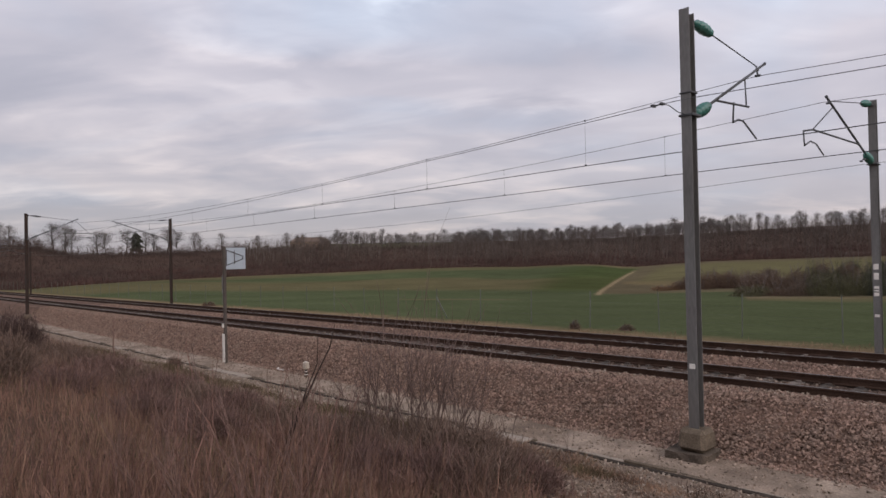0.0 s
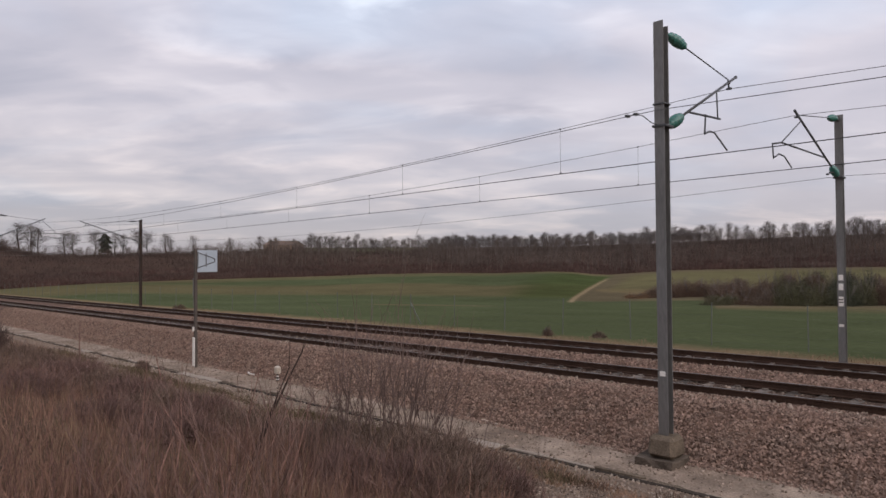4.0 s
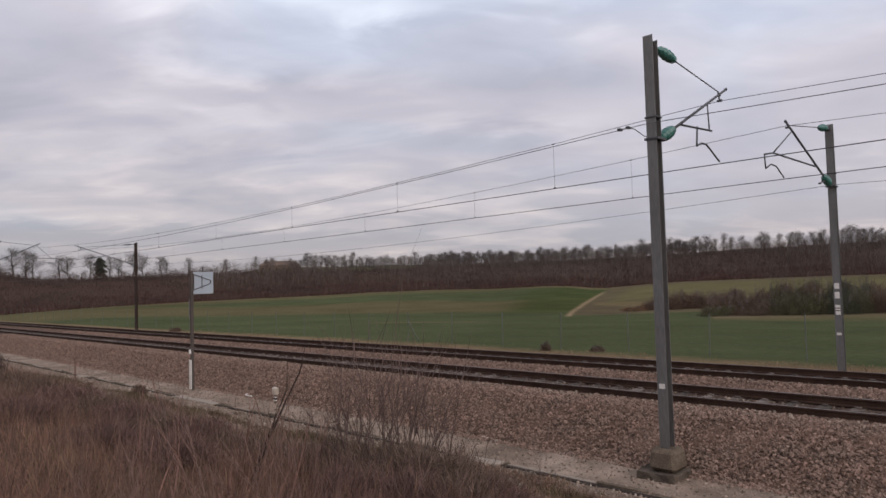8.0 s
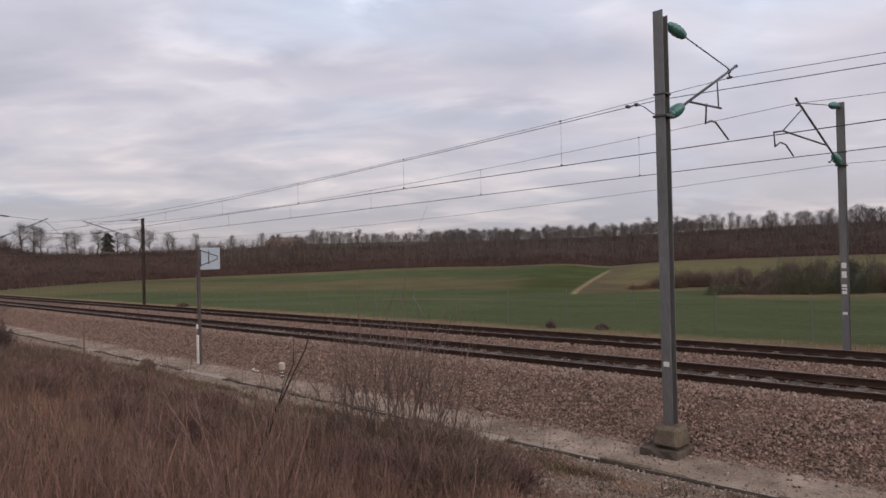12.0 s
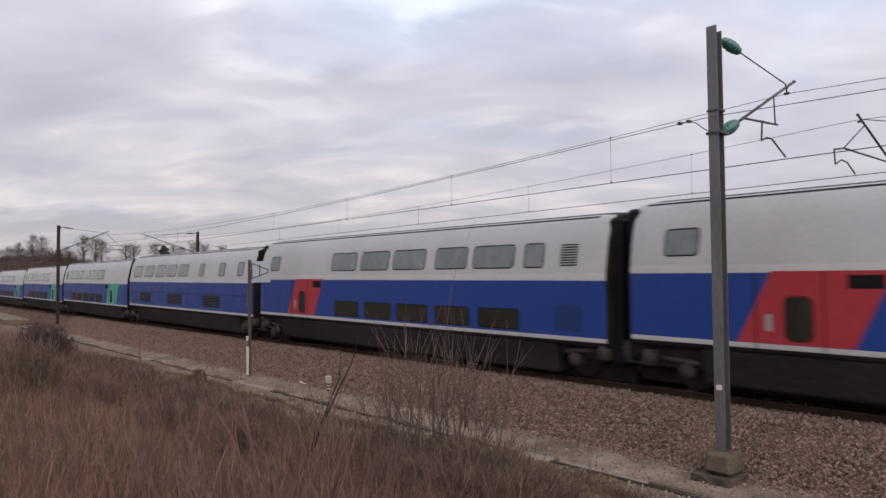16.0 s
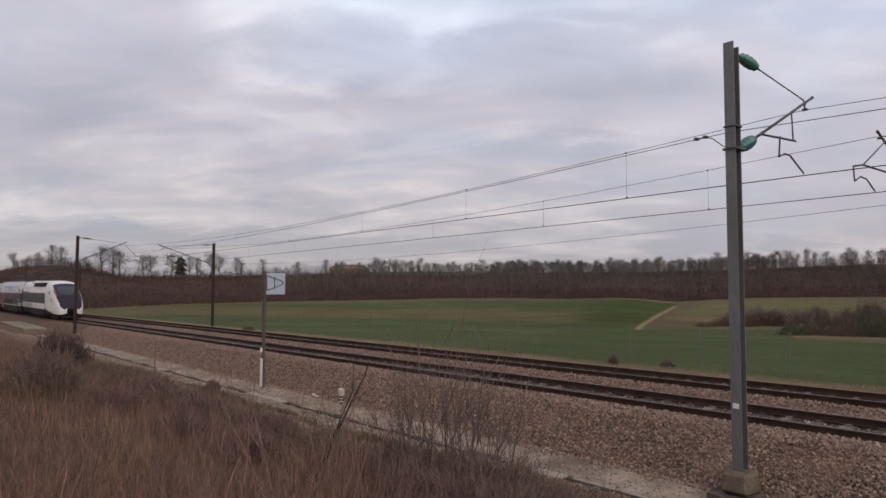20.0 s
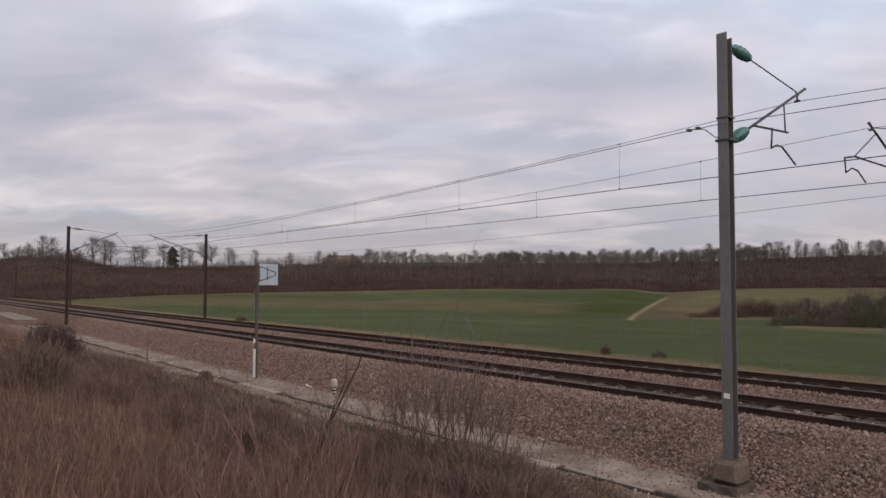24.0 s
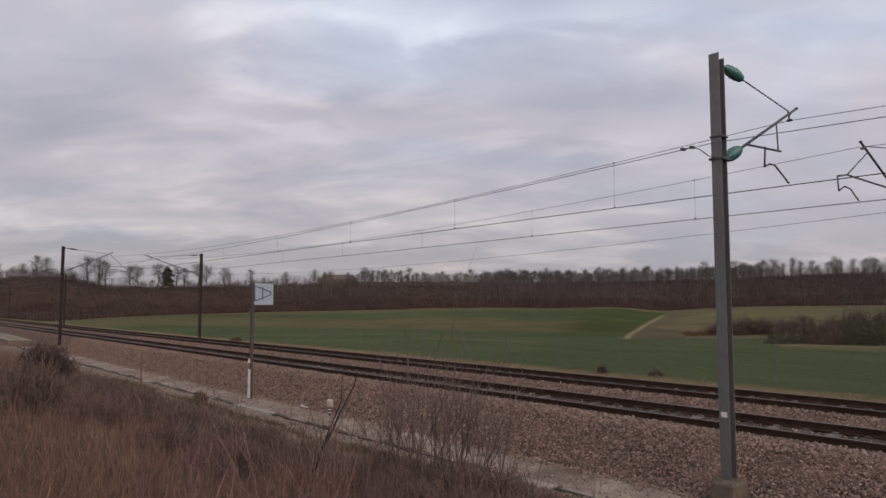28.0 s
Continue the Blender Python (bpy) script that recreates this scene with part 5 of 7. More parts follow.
NOSE = ((0.33, 0.74, 1.0, 0.22), (0.35, 0.64, 1.14, 0.42), (0.43, 0.56, 1.31, 0.56), (0.58, 0.51, 1.50, 0.67), (0.8, 0.48, 1.74, 0.755), (1.15, 0.46, 2.06, 0.83), (1.6, 0.46, 2.42, 0.885), (2.1, 0.47, 2.78, 0.922), (2.6, 0.49, 3.08, 0.95), (3.1, 0.52, 3.33, 0.968), (3.6, 0.56, 3.56, 0.982), (4.3, 0.59, 3.80, 0.994), (5.2, 0.6, 3.94, 1.0), (6.2, 0.6, 4.005, 1.0))


def sweep_livery(body, length, a, b, stripe, skirt_z):
    """Blue sides under a bare grey nose, parted by a pale stripe that falls straight from a to b, (s, z)."""
    bm = bmesh.new()
    bm.from_mesh(body.data)
    up = Vector((b[1] - a[1], 0, a[0] - b[0])).normalized()
    at = Vector((a[0] - length / 2, 0, a[1]))
    for co, no in ((at, up), (at + up * stripe, up), (at, Vector((1, 0, 0))), (Vector((0, 0, skirt_z)), Vector((0, 0, 1)))):
        near = [f for f in bm.faces if f.calc_center_median().x < at.x + 1.5]
        geom = list({v for f in near for v in f.verts}) + list({e for f in near for e in f.edges}) + near
        bmesh.ops.bisect_plane(bm, geom=geom, plane_co=co, plane_no=no)
    for f in bm.faces:
        c = f.calc_center_median()
        if c.x < at.x and f.material_index != 5:
            d = (c - at).dot(up)
            f.material_index = 0 if c.z < skirt_z else 2 if d < 0 else 1 if d < stripe else 8
    bm.to_mesh(body.data)
    bm.free()


def build_power_car(livery, raised, label):
    """A streamlined power car, 22.15 m, its nose at s = 0."""
    L = 22.15
    car = empty("power_car", None, label, "power car", "power cars of the double train")
    zs = [(LOCO[k][1] + LOCO[k + 1][1]) / 2 for k in range(len(LOCO) - 1)]
    if livery == "silver":
        mats, bands = [SKIRT, LOWGREY, PALE, SILVER, ROOF_GREY, GLASS_CAB, RED, BLUE, NOSE_GREY, UNDER], [(0.9, 0), (1.5, 1), (1.6, 2), (3.3, 3), (9, 4)]
        nose_bands = [(0.7, 0), (1.9, 1), (9, 8)]
        band, glass = (1.58, 2.60, NAVY), 5
    elif livery == "blue":
        mats, bands = [SKIRT, PALE, BLUE, UPPER_GREY, ROOF, GLASS_CAB, BEIGE, UNDER, NOSE_GREY, UNDER], [(0.99, 0), (1.06, 6), (2.54, 2), (2.70, 1), (9, 3)]
        nose_bands, band, glass = [(1.0, 0), (2.54, 2), (2.70, 1), (9, 3)], (1.5, 2.42, DUSK), 5
    else:
        mats, bands = [SKIRT, CHALK, BLACK, CHALK, CHARCOAL, GLASS_CAB, ORANGE, UNDER], [(0.98, 0), (9, 1)]
        nose_bands, band, glass = [(0.78, 0), (9, 1)], (1.57, 2.70, BLACK), 5
    n = len(LOCO) - 1

    def pick(s, k):
        if livery == "dark":          # charcoal hood from the roof down to the white lip, windscreen within it
            if 1.75 < s < 3.2 and k >= n - 3:
                return glass
            if 0.37 < s < 4.0 and k >= n - (4 if s > 2.0 else 5 if s > 0.9 else 6):
                return 4
            if 2.0 < s < 3.2 and k == n - 5:
                return 6
        elif livery == "silver" and 0.9 < s < 2.0 and 0.9 < zs[k] < 2.8:      # badge, red over blue
            return 6 if zs[k] > 1.9 else 7
        elif 1.5 < s < (3.7 if livery == "silver" else 3.4) and k >= n - (4 if livery == "silver" else 3):
            return glass
        if livery == "blue" and s < 13 and 0.99 < zs[k] < 1.06:          # the pale sill line runs along the rear half only
            return 2 if s > 5 else 0
        return tint(nose_bands if s < 5 else bands, zs[k])

    fine = [tuple(p_ + (q_ - p_) * f / 3 for p_, q_ in zip(a_, b_)) for a_, b_ in zip(NOSE, NOSE[1:]) for f in range(3)] + [NOSE[-1]]
    secs = fine + [(s, 0.6, 4.005, 1.0) for s in (7.5, 10, 13, 16, 19, 21.6)] + [(21.85, 0.6, 4.0, 0.99)]
    body = loft("body", LOCO, secs, mats, pick, car, L)
    if livery == "blue":
        sweep_livery(body, L, (5.9, 2.56), (0.7, 1.16), 0.13, 1.06)
    if livery != "silver":
        bm = tube(bmesh.new(), (-0.42 - L / 2, 0, 0.98), (0.9 - L / 2, 0, 0.98), 0.15, n=12)
        box(bm, -0.06 - L / 2, 0.5 - L / 2, -0.42, 0.42, 0.72, 1.22, 0.08)
        part("coupler", bm, RUBBER, car, "black coupler between the two noses")
    # the same added filler, which keeps the space under the car dark
    bm = bmesh.new()
    box(bm, 1.5 - L / 2, L / 2, -0.64, 0.64, 0.05, 0.62, 0.04)
    part("centre_sill", bm, UNDER, car)
    bm = bmesh.new()
    box(bm, 2.0 - L / 2, 21.6 - L / 2, -1.2, 1.2, 0.36, 0.7)
    part("underframe", bm, UNDER, car)
    bm = bmesh.new()
    box(bm, 7.4 - L / 2, 15.6 - L / 2, -1.36, 1.36, 0.22, 0.82, 0.06)
    part("skirt", bm, SKIRT, car)
    bm = bmesh.new()
    box(bm, 21.8 - L / 2, L / 2 - 0.01, -1.38, 1.38, 0.6, 3.1, 0.04)
    box(bm, 21.8 - L / 2, L / 2 - 0.01, -1.15, 1.15, 3.0, 3.9, 0.1)
    part("gangway", bm, RUBBER, car)
    bogie(car, 4.6, L, 3.0, True)
    bogie(car, 18.6, L, 3.0, True)
    bm = bmesh.new()
    for s0, s1, w in ((0.62, 1.3, 0.85), (1.2, 2.6, 1.12), (2.5, 2.95, 1.2)):
        box(bm, s0 - L / 2, s1 - L / 2, -w, w, 0.17, 0.62, 0.1)
    part("plough", bm, SKIRT, car, "dark plough under the nose")
    # side band, cab door, grilles
    z0, z1, bm_ = band
    end_s = 18.3 if livery == "silver" else 21.3 if livery == "blue" else 21.84
    b0, d0 = (7.2, 6.15) if livery == "silver" else (6.75, 5.85)
    panel("side_band", LOCO, [(b0, z0), (end_s, z0), (end_s, z1), (b0, z1)], L, bm_, car, 0.006)
    panel("cab_door", LOCO, rounded(d0, d0 + 0.72, 1.12, 2.53 if livery == "blue" else 2.98, 0.08), L, RUBBER if livery != "dark" else MIDGREY, car, 0.004)
    if livery == "blue":
        panel("cab_door", LOCO, rounded(d0 + 0.03, d0 + 0.69, 1.15, 2.5, 0.07), L, BLUE, car, 0.010)
    else:
        panel("cab_door", LOCO, rounded(d0 + 0.04, d0 + 0.68, 1.15, 2.75 if livery == "silver" else 2.95, 0.07), L, mats[3], car, 0.010)
    panel("handrail", LOCO, [(d0 + 0.76, 1.2), (d0 + 0.81, 1.2), (d0 + 0.81, 2.5), (d0 + 0.76, 2.5)], L, STEEL, car, 0.03)
    panel("door_foot", LOCO, [(d0 + 0.1, 0.86), (d0 + 0.62, 0.86), (d0 + 0.62, 1.08), (d0 + 0.1, 1.08)], L, RUBBER, car, 0.02)
    grille_z = (3.36, 3.80) if livery == "blue" else (3.36, 3.84)
    g0, g1 = {"silver": (5.3, 11.2), "blue": (6.8, 16.3), "dark": (6.95, 14.85)}[livery]
    panel("grille", LOCO, [(g0, grille_z[0]), (g1, grille_z[0]), (g1, grille_z[1]), (g0, grille_z[1])], L, RUBBER, car, 0.008)
    if livery == "blue":
        panel("cooler_panel", LOCO, [(13.3, 3.34), (16.2, 3.34), (16.2, 3.76), (13.3, 3.76)], L, BEIGE, car, 0.012)
    for side in (-1, 1):
        first = None
        for q in range(int(((13.2 if livery == "blue" else g1) - g0) / 0.6)):
            if first is None:
                first = part("slat", plate(bmesh.new(), LOCO, [(g0 + 0.3, 3.40), (g0 + 0.34, 3.40), (g0 + 0.34, 3.78), (g0 + 0.3, 3.78)], side, 0.02, L), UNDER, car)
            else:
                o = new("slat", first.data)
                o.parent, o.location = car, (q * 0.6, 0, 0)
    bm = bmesh.new()
    box(bm, 15.3 - L / 2, 17.3 - L / 2, -0.9, 0.9, 3.9, 4.08, 0.06)
    part("roof_box", bm, mats[3] if livery != "silver" else ROOF_GREY, car)
    for s in np.arange(7.6, 15.0, 1.25):
        bm = box(bmesh.new(), s - L / 2, s + 1.1 - L / 2, -0.75, 0.75, 3.97, 4.06, 0.04)
        part("roof_hatch", bm, ROOF_GREY if livery == "silver" else SILVER, car)
    panel("roof_seam", LOCO, [(7.2, 3.235), (21.8, 3.235), (21.8, 3.255), (7.2, 3.255)], L, SKIRT, car, 0.009)
    if livery != "blue":
        panel("roof_line", LOCO, [(g1, 3.76), (17.2, 3.76), (17.2, 3.84), (g1, 3.84)], L, RUBBER, car, 0.010)
    panel("vent", LOCO, rounded(12.1, 12.45, 1.18, 1.38, 0.04), L, MIDGREY if livery != "dark" else SKIRT_GREY, car, 0.009)
    # headlights and the cab's small side window
    for side in (-1, 1):
        bm = bmesh.new()
        bmesh.ops.create_uvsphere(bm, u_segments=12, v_segments=8, radius=1.0, matrix=Matrix.LocRotScale((0.95 - L / 2, side * 0.90, 1.40), Euler((0, radians(-22), radians(side * 30))), (0.30, 0.10, 0.09)))
        part("headlight", bm, GLASS, car, "dark headlight lens", True)
        if livery == "silver":
            continue
        bm = bmesh.new()
        s, z = 4.1 if livery == "blue" else 4.4, 2.74
        for q, (ds, dz) in enumerate(((-0.40, -0.02), (-0.06, -0.27), (0.28, -0.10), (0.30, 0.14), (0.02, 0.27))):
            bm.verts.new((s + ds - L / 2, side * (side_y(LOCO, z + dz) + 0.004), z + dz))
        bm.faces.new(list(bm.verts))
        bmesh.ops.solidify(bm, geom=list(bm.faces), thickness=0.03)
        part("cab_side_window", bm, GLASS, car)
    if livery == "dark":
        panel("grey_wedge", LOCO, [(14.0, 0.99), (21.84, 0.99), (21.84, 1.55), (14.6, 1.55)], L, MIDGREY, car, 0.007)
        panel("grey_wedge", LOCO, [(16.7, 2.71), (21.84, 2.71), (21.84, 3.70), (19.2, 3.70)], L, PALE, car, 0.007)
        panel("red_line", LOCO, [(16.6, 2.70), (21.84, 2.70), (21.84, 2.80), (17.1, 2.80)], L, RED, car, 0.011)
        panel("badge", LOCO, rounded(3.02, 3.4, 1.82, 2.12, 0.13), L, DOOR_RED, car, -0.028)
    elif livery == "silver":
        panel("blue_panel", LOCO, [(18.3, 1.58), (21.84, 1.58), (21.84, 2.62), (18.3, 2.62)], L, BLUE, car, 0.006)
        mark(LOCO, 18.7, 1.82, 2.3, 0.56, L, car)
    else:
        panel("badge", LOCO, rounded(4.1, 4.75, 1.72, 2.14, 0.1), L, CORAL, car, 0.004)
    pantograph(car, 20.0 if raised else 17.9, L, raised)
    if not raised:
        part("roof_fairing", box(bmesh.new(), 19.3 - L / 2, 21.7 - L / 2, -0.85, 0.85, 3.88, 4.10, 0.07), mats[3] if livery != "silver" else ROOF_GREY, car)
    return car


CARS = []          # (vehicle, distance of its middle behind the first nose, turned round)


def build_trains():
    labels = {"silver": "silver-grey streamlined power car with a dark side band on the rails", "blue": "blue and silver streamlined power car with raised pantograph on the rails",
              "dark": "white and anthracite streamlined power car on the rails"}
    at = 0.0
    for livery in ("blue", "dark"):
        cars = [build_power_car("silver" if livery == "blue" else "dark", False, labels["silver" if livery == "blue" else "dark"])]
        turned, lengths = [False], [22.15]
        door1, door2 = (GREEN, CORAL) if livery == "blue" else (DOOR_RED, DOOR_RED)
        d1, d2 = ("", "") if livery == "blue" else ("2", "1")
        text = "blue and silver double-deck carriage with a {} entrance" if livery == "blue" else "anthracite and silver double-deck carriage with a {} door"
        c1, c2 = ("green", "coral red") if livery == "blue" else ("red", "red")
        cars.append(build_trailer(livery, "end", door1, d1, False, text.format(c1)))
        plain1 = build_trailer(livery, "plain", door1, d1, False, text.format(c1))
        cars += [plain1, copy_thing(plain1, Matrix()), copy_thing(plain1, Matrix())]
        cars.append(build_trailer(livery, "bar", None, "", False, ("blue" if livery == "blue" else "anthracite") + " and silver double-deck bar carriage with louvred lower side"))
        plain2 = build_trailer(livery, "plain", door2, d2, True, text.format(c2))
        cars += [plain2, copy_thing(plain2, Matrix())]
        cars.append(build_trailer(livery, "end", door2, d2, True, text.format(c2)))
        cars.append(build_power_car(livery, True, labels[livery]))
        turned += [False] * 5 + [True] * 4
        lengths += [21.845] + [18.7] * 6 + [21.845, 22.15]
        nudge = [0.55, 0.45] + [0.0] * 4 + [0.25, 0.4, 0.65, 0.9] if livery == "blue" else [-0.2, -0.42] + [0.0] * 5 + [0.1, 0.2, 0.2]
        for car, turn, ln, more in zip(cars, turned, lengths, nudge):
            CARS.append((car, at + ln / 2 + more, turn))
            at += ln


build_trains()
NOSE_X, SPEED = -229.9, 82.9       # where the first nose is at 17 s, and metres a second towards -x


def motions():
    """Both sets run along the near track, easing off a little at the end."""
    for car, behind, turned in CARS:
        rows = []
        for t, late in ((0, 0), (4, 0), (8, 0), (12, 0), (14, 0), (16, 0), (18, 0), (19, 0), (19.5, 0.5), (20, 1.9), (20.5, 4.2), (22, 11.0), (25, 25.0), (28, 39.0)):
            x = NOSE_X - SPEED * (t - 17) + behind + late
            rows.append((t, line_pose(x, 0.0, 0.0, 180 if turned else 0)))
        walk(car, rows)


# ---- winter vegetation ----
GRASS_RUST = material("rusty_dry_grass", (0.258, 0.145, 0.103), 0.9, 0, 0.3, 1.5, 8, per_island=0.22, second=(0.178, 0.106, 0.079), second_amount=0.8, spec=0.15)
GRASS_STRAW = material("straw_grass", (0.265, 0.172, 0.116), 0.9, 0, 0.3, 1.5, 8, per_island=0.28, second=(0.190, 0.112, 0.076), second_amount=0.8, spec=0.15)
GRASS_DARK = material("dead_stalks", (0.184, 0.109, 0.087), 0.9, 0, 0.25, 0.8, 8, per_island=0.35, second=(0.146, 0.077, 0.069), second_amount=0.7, spec=0.15)
GRASS_OLIVE = material("olive_weeds", (0.155, 0.118, 0.070), 0.9, 0, 0.3, 1.0, 8, per_island=0.4, second=(0.178, 0.127, 0.078), second_amount=0.8, spec=0.15)
BARK = material("shrub_bark", (0.138, 0.090, 0.074), 0.85, 0, 0.25, 3, 30, second=(0.086, 0.058, 0.047), second_amount=0.5)
BARK_RED = material("reddish_twigs", (0.158, 0.092, 0.071), 0.8, 0, 0.2, 3, 30)
TWIG_RED = material("red_brown_stalks", (0.235, 0.133, 0.106), 0.8, 0, 0.25, 3, 30, per_object=0.5, spec=0.2)
BARK_FAR = material("bare_tree_bark", (0.096, 0.079, 0.071), 0.9, 0, 0.25, 0.4, 4, per_object=0.3)
SCRUB = material("bare_scrub", (0.096, 0.070, 0.058), 0.95, 0, 0.16, 0.08, 0.6, per_island=0.10, second=(0.066, 0.046, 0.040), second_amount=0.8, spec=0.1)
SCRUB_RED = material("bramble_edge", (0.086, 0.050, 0.042), 0.95, 0, 0.2, 0.08, 0.8, per_island=0.35, spec=0.1)
EVERGREEN = material("evergreen_leaf", (0.064, 0.066, 0.044), 0.9, 0, 0.25, 0.4, 3, per_island=0.5, spec=0.1)


def spot(az, r):
    return r * math.sin(radians(az)), r * math.cos(radians(az))


def strips(name, base, tip, width, mat, bend, rng_, label, category, mid=0.55):
    """Many thin blades as one mesh: each tapers from its base over a bend to its tip."""
    n = len(base)
    mid_p = base + (tip - base) * mid + bend
    side = rng_.normal(size=(n, 3))
    side[:, 2] *= 0.15
    side /= np.linalg.norm(side, axis=1)[:, None]
    side *= width[:, None] / 2
    v = np.stack([base - side, base + side, mid_p - side * 0.75, mid_p + side * 0.75, tip], 1).reshape(-1, 3)
    k = np.arange(n)[:, None] * 5
    quads = (k + np.array([[0, 1, 3, 2]])).tolist()
    tris = (k + np.array([[2, 3, 4]])).tolist()
    return tagged(mesh_object(name, v.tolist(), quads + tris, mat), label, category, kind="stuff")


def grass(name, n, seed, rr, azr, lim, tall, width, mat, label, lean=0.25, power=1.6, clump=0.0):
    r = np.random.RandomState(seed)
    rad = rr[0] + (rr[1] - rr[0]) * r.rand(n) ** power
    az = np.radians(azr[0] + (azr[1] - azr[0]) * r.rand(n))
    x, y = rad * np.sin(az), rad * np.cos(az)
    v = y - D - K * x * x / 2
    keep = (v < lim) & (v > -20) & (r.rand(n) < 0.35 + 0.65 * smooth_step(-0.4 + clump, 0.5 + clump, wobble(x, y, 0.9, seed)))
    thin = smooth_step(-41.5, -36.5, np.degrees(az) + 1.5 * wobble(x, y, 1.7, 12.0))      # bare rubble towards the mast
    thin = thin * (1 - smooth_step(-14, -6, np.degrees(az)))
    keep &= r.rand(n) > 0.62 * thin
    keep &= r.rand(n) < 0.10 + 0.90 * smooth_step(-6.1, -8.8, v + 1.1 * wobble(x, y, 1.3, 5.0) - 1.4 * smooth_step(-26.0, -34.0, x))
    x, y, v, thin = x[keep], y[keep], v[keep], thin[keep]
    m = len(x)
    z = height(x, y) - 0.03
    h = (tall[0] + (tall[1] - tall[0]) * r.rand(m) ** 1.7) * (0.16 + 0.84 * smooth_step(-6.4, -9.6, v + 0.9 * wobble(x, y, 2.1, 4.0) - 1.6 * smooth_step(-26.0, -34.0, x))) * (0.8 + 0.25 * wobble(x, y, 1.6, seed + 3)) * (1 - 0.45 * thin)
    base = np.stack([x, y, z], -1)
    off = np.stack([r.normal(0, lean, m) * h + 0.08 * h, r.normal(0, lean, m) * h, h], -1)
    bend = np.stack([r.normal(0, 0.05, m) * h, r.normal(0, 0.05, m) * h, 0.08 * h], -1)
    return strips(name, base, base + off, width[0] + (width[1] - width[0]) * r.rand(m), mat, bend, r, label, "grass")


grass("olive_weeds", 36000, 17, (2.4, 40), (-93, -14), -6.2, (0.12, 0.5), (0.004, 0.009), GRASS_OLIVE, "dull olive-brown weeds among the grass", 0.3, clump=0.2)
grass("dry_grass", 110000, 11, (2.3, 46), (-93, -12), -5.5, (0.15, 0.60), (0.003, 0.008), GRASS_RUST, "matted rust-brown dry grass on the bank", 0.24)
grass("dry_grass", 40000, 12, (2.3, 40), (-93, -14), -5.9, (0.2, 0.70), (0.003, 0.007), GRASS_STRAW, "straw-coloured dead grass on the bank", 0.24, clump=0.25)
grass("dead_stalks", 40000, 13, (2.6, 46), (-93, -12), -5.4, (0.2, 0.8), (0.003, 0.008), GRASS_DARK, "dark dead stalks among the grass", 0.2)
grass("dry_grass", 36000, 16, (0.7, 15), (-12, 267), -5.6, (0.12, 0.5), (0.004, 0.009), GRASS_RUST, "matted rust-brown dry grass behind the viewpoint", 0.3, 0.8)
grass("grass_litter", 130000, 15, (1.0, 46), (-93, -12), -5.3, (0.05, 0.22), (0.005, 0.012), GRASS_RUST, "flattened dead grass covering the bank", 0.9)
def far_verge():
    """Dry tufts between the far ballast and the wheat."""
    r = np.random.RandomState(21)
    n = 9000
    x = -55 * r.rand(n) ** 1.3 - 1
    lat = E + 4.0 + 3.6 * r.rand(n)
    y = D + K * x * x / 2 + lat
    keep = wobble(x, y, 1.4, 4.0) > -0.2 + 0.5 * r.rand(n)
    x, y = x[keep], y[keep]
    m = len(x)
    h = r.uniform(0.04, 0.17, m) * (1 + 0.6 * np.maximum(wobble(x, y, 2.3, 9.0), 0))
    base = np.stack([x, y, height(x, y) - 0.02], -1)
    off = np.stack([r.normal(0, 0.4, m) * h, r.normal(0, 0.4, m) * h, h], -1)
    strips("dry_verge", base, base + off, r.uniform(0.008, 0.018, m), GRASS_STRAW, off * 0.05, r, "thin dry tufts along the far edge of the ballast", "grass")


far_verge()
grass("verge_grass", 5000, 14, (9, 60), (-84, -15), -4.75, (0.08, 0.24), (0.005, 0.010), GRASS_STRAW, "short dry grass beside the drain", 0.5)


def mats(name, n, seed, xr, latr, tall, width, mat, size, thresh, label, lean=0.5):
    """Low growth in patches along the strip beside the drain."""
    r = np.random.RandomState(seed)
    x = xr[1] - (xr[1] - xr[0]) * r.rand(n) ** 1.2
    lat = latr[0] + (latr[1] - latr[0]) * r.rand(n)
    y = D + K * x * x / 2 + lat
    patch = wobble(x * 0.6, y, size, seed) + 0.6 * wobble(x, y, size * 0.4, seed + 2.0) + 0.3 * r.normal(size=n)
    edge = smooth_step(latr[1], latr[1] - 0.4, lat)
    keep = patch > thresh + 0.5 * (1 - edge)
    x, y, patch = x[keep], y[keep], patch[keep]
    m = len(x)
    h = (tall[0] + (tall[1] - tall[0]) * r.rand(m) ** 1.6) * (0.5 + 0.6 * np.clip(patch - thresh, 0, 1))
    base = np.stack([x, y, height(x, y) - 0.01], -1)
    off = np.stack([r.normal(0, lean, m) * h, r.normal(0, lean, m) * h, h], -1)
    strips(name, base, base + off, r.uniform(width[0], width[1], m), mat, off * 0.06, r, label, "weeds")


WEED_DARK = material("dark_olive_weeds", (0.098, 0.076, 0.044), 0.9, 0, 0.3, 1.0, 8, per_island=0.5, second=(0.125, 0.094, 0.056), second_amount=0.8, spec=0.1)
WEED_BROWN = material("brown_dead_weeds", (0.120, 0.076, 0.056), 0.9, 0, 0.3, 1.0, 8, per_island=0.5, second=(0.088, 0.058, 0.044), second_amount=0.8, spec=0.1)
mats("low_weeds", 56000, 31, (-32, -8.0), (-9.0, -5.6), (0.06, 0.24), (0.007, 0.018), WEED_DARK, 0.9, 0.25, "low dark olive weeds on the strip beside the drain")
mats("dark_tufts", 40000, 34, (-34, -6), (-7.0, -4.6), (0.05, 0.20), (0.007, 0.017), WEED_DARK, 0.55, 0.45, "dark weed tufts scattered beside the drain")
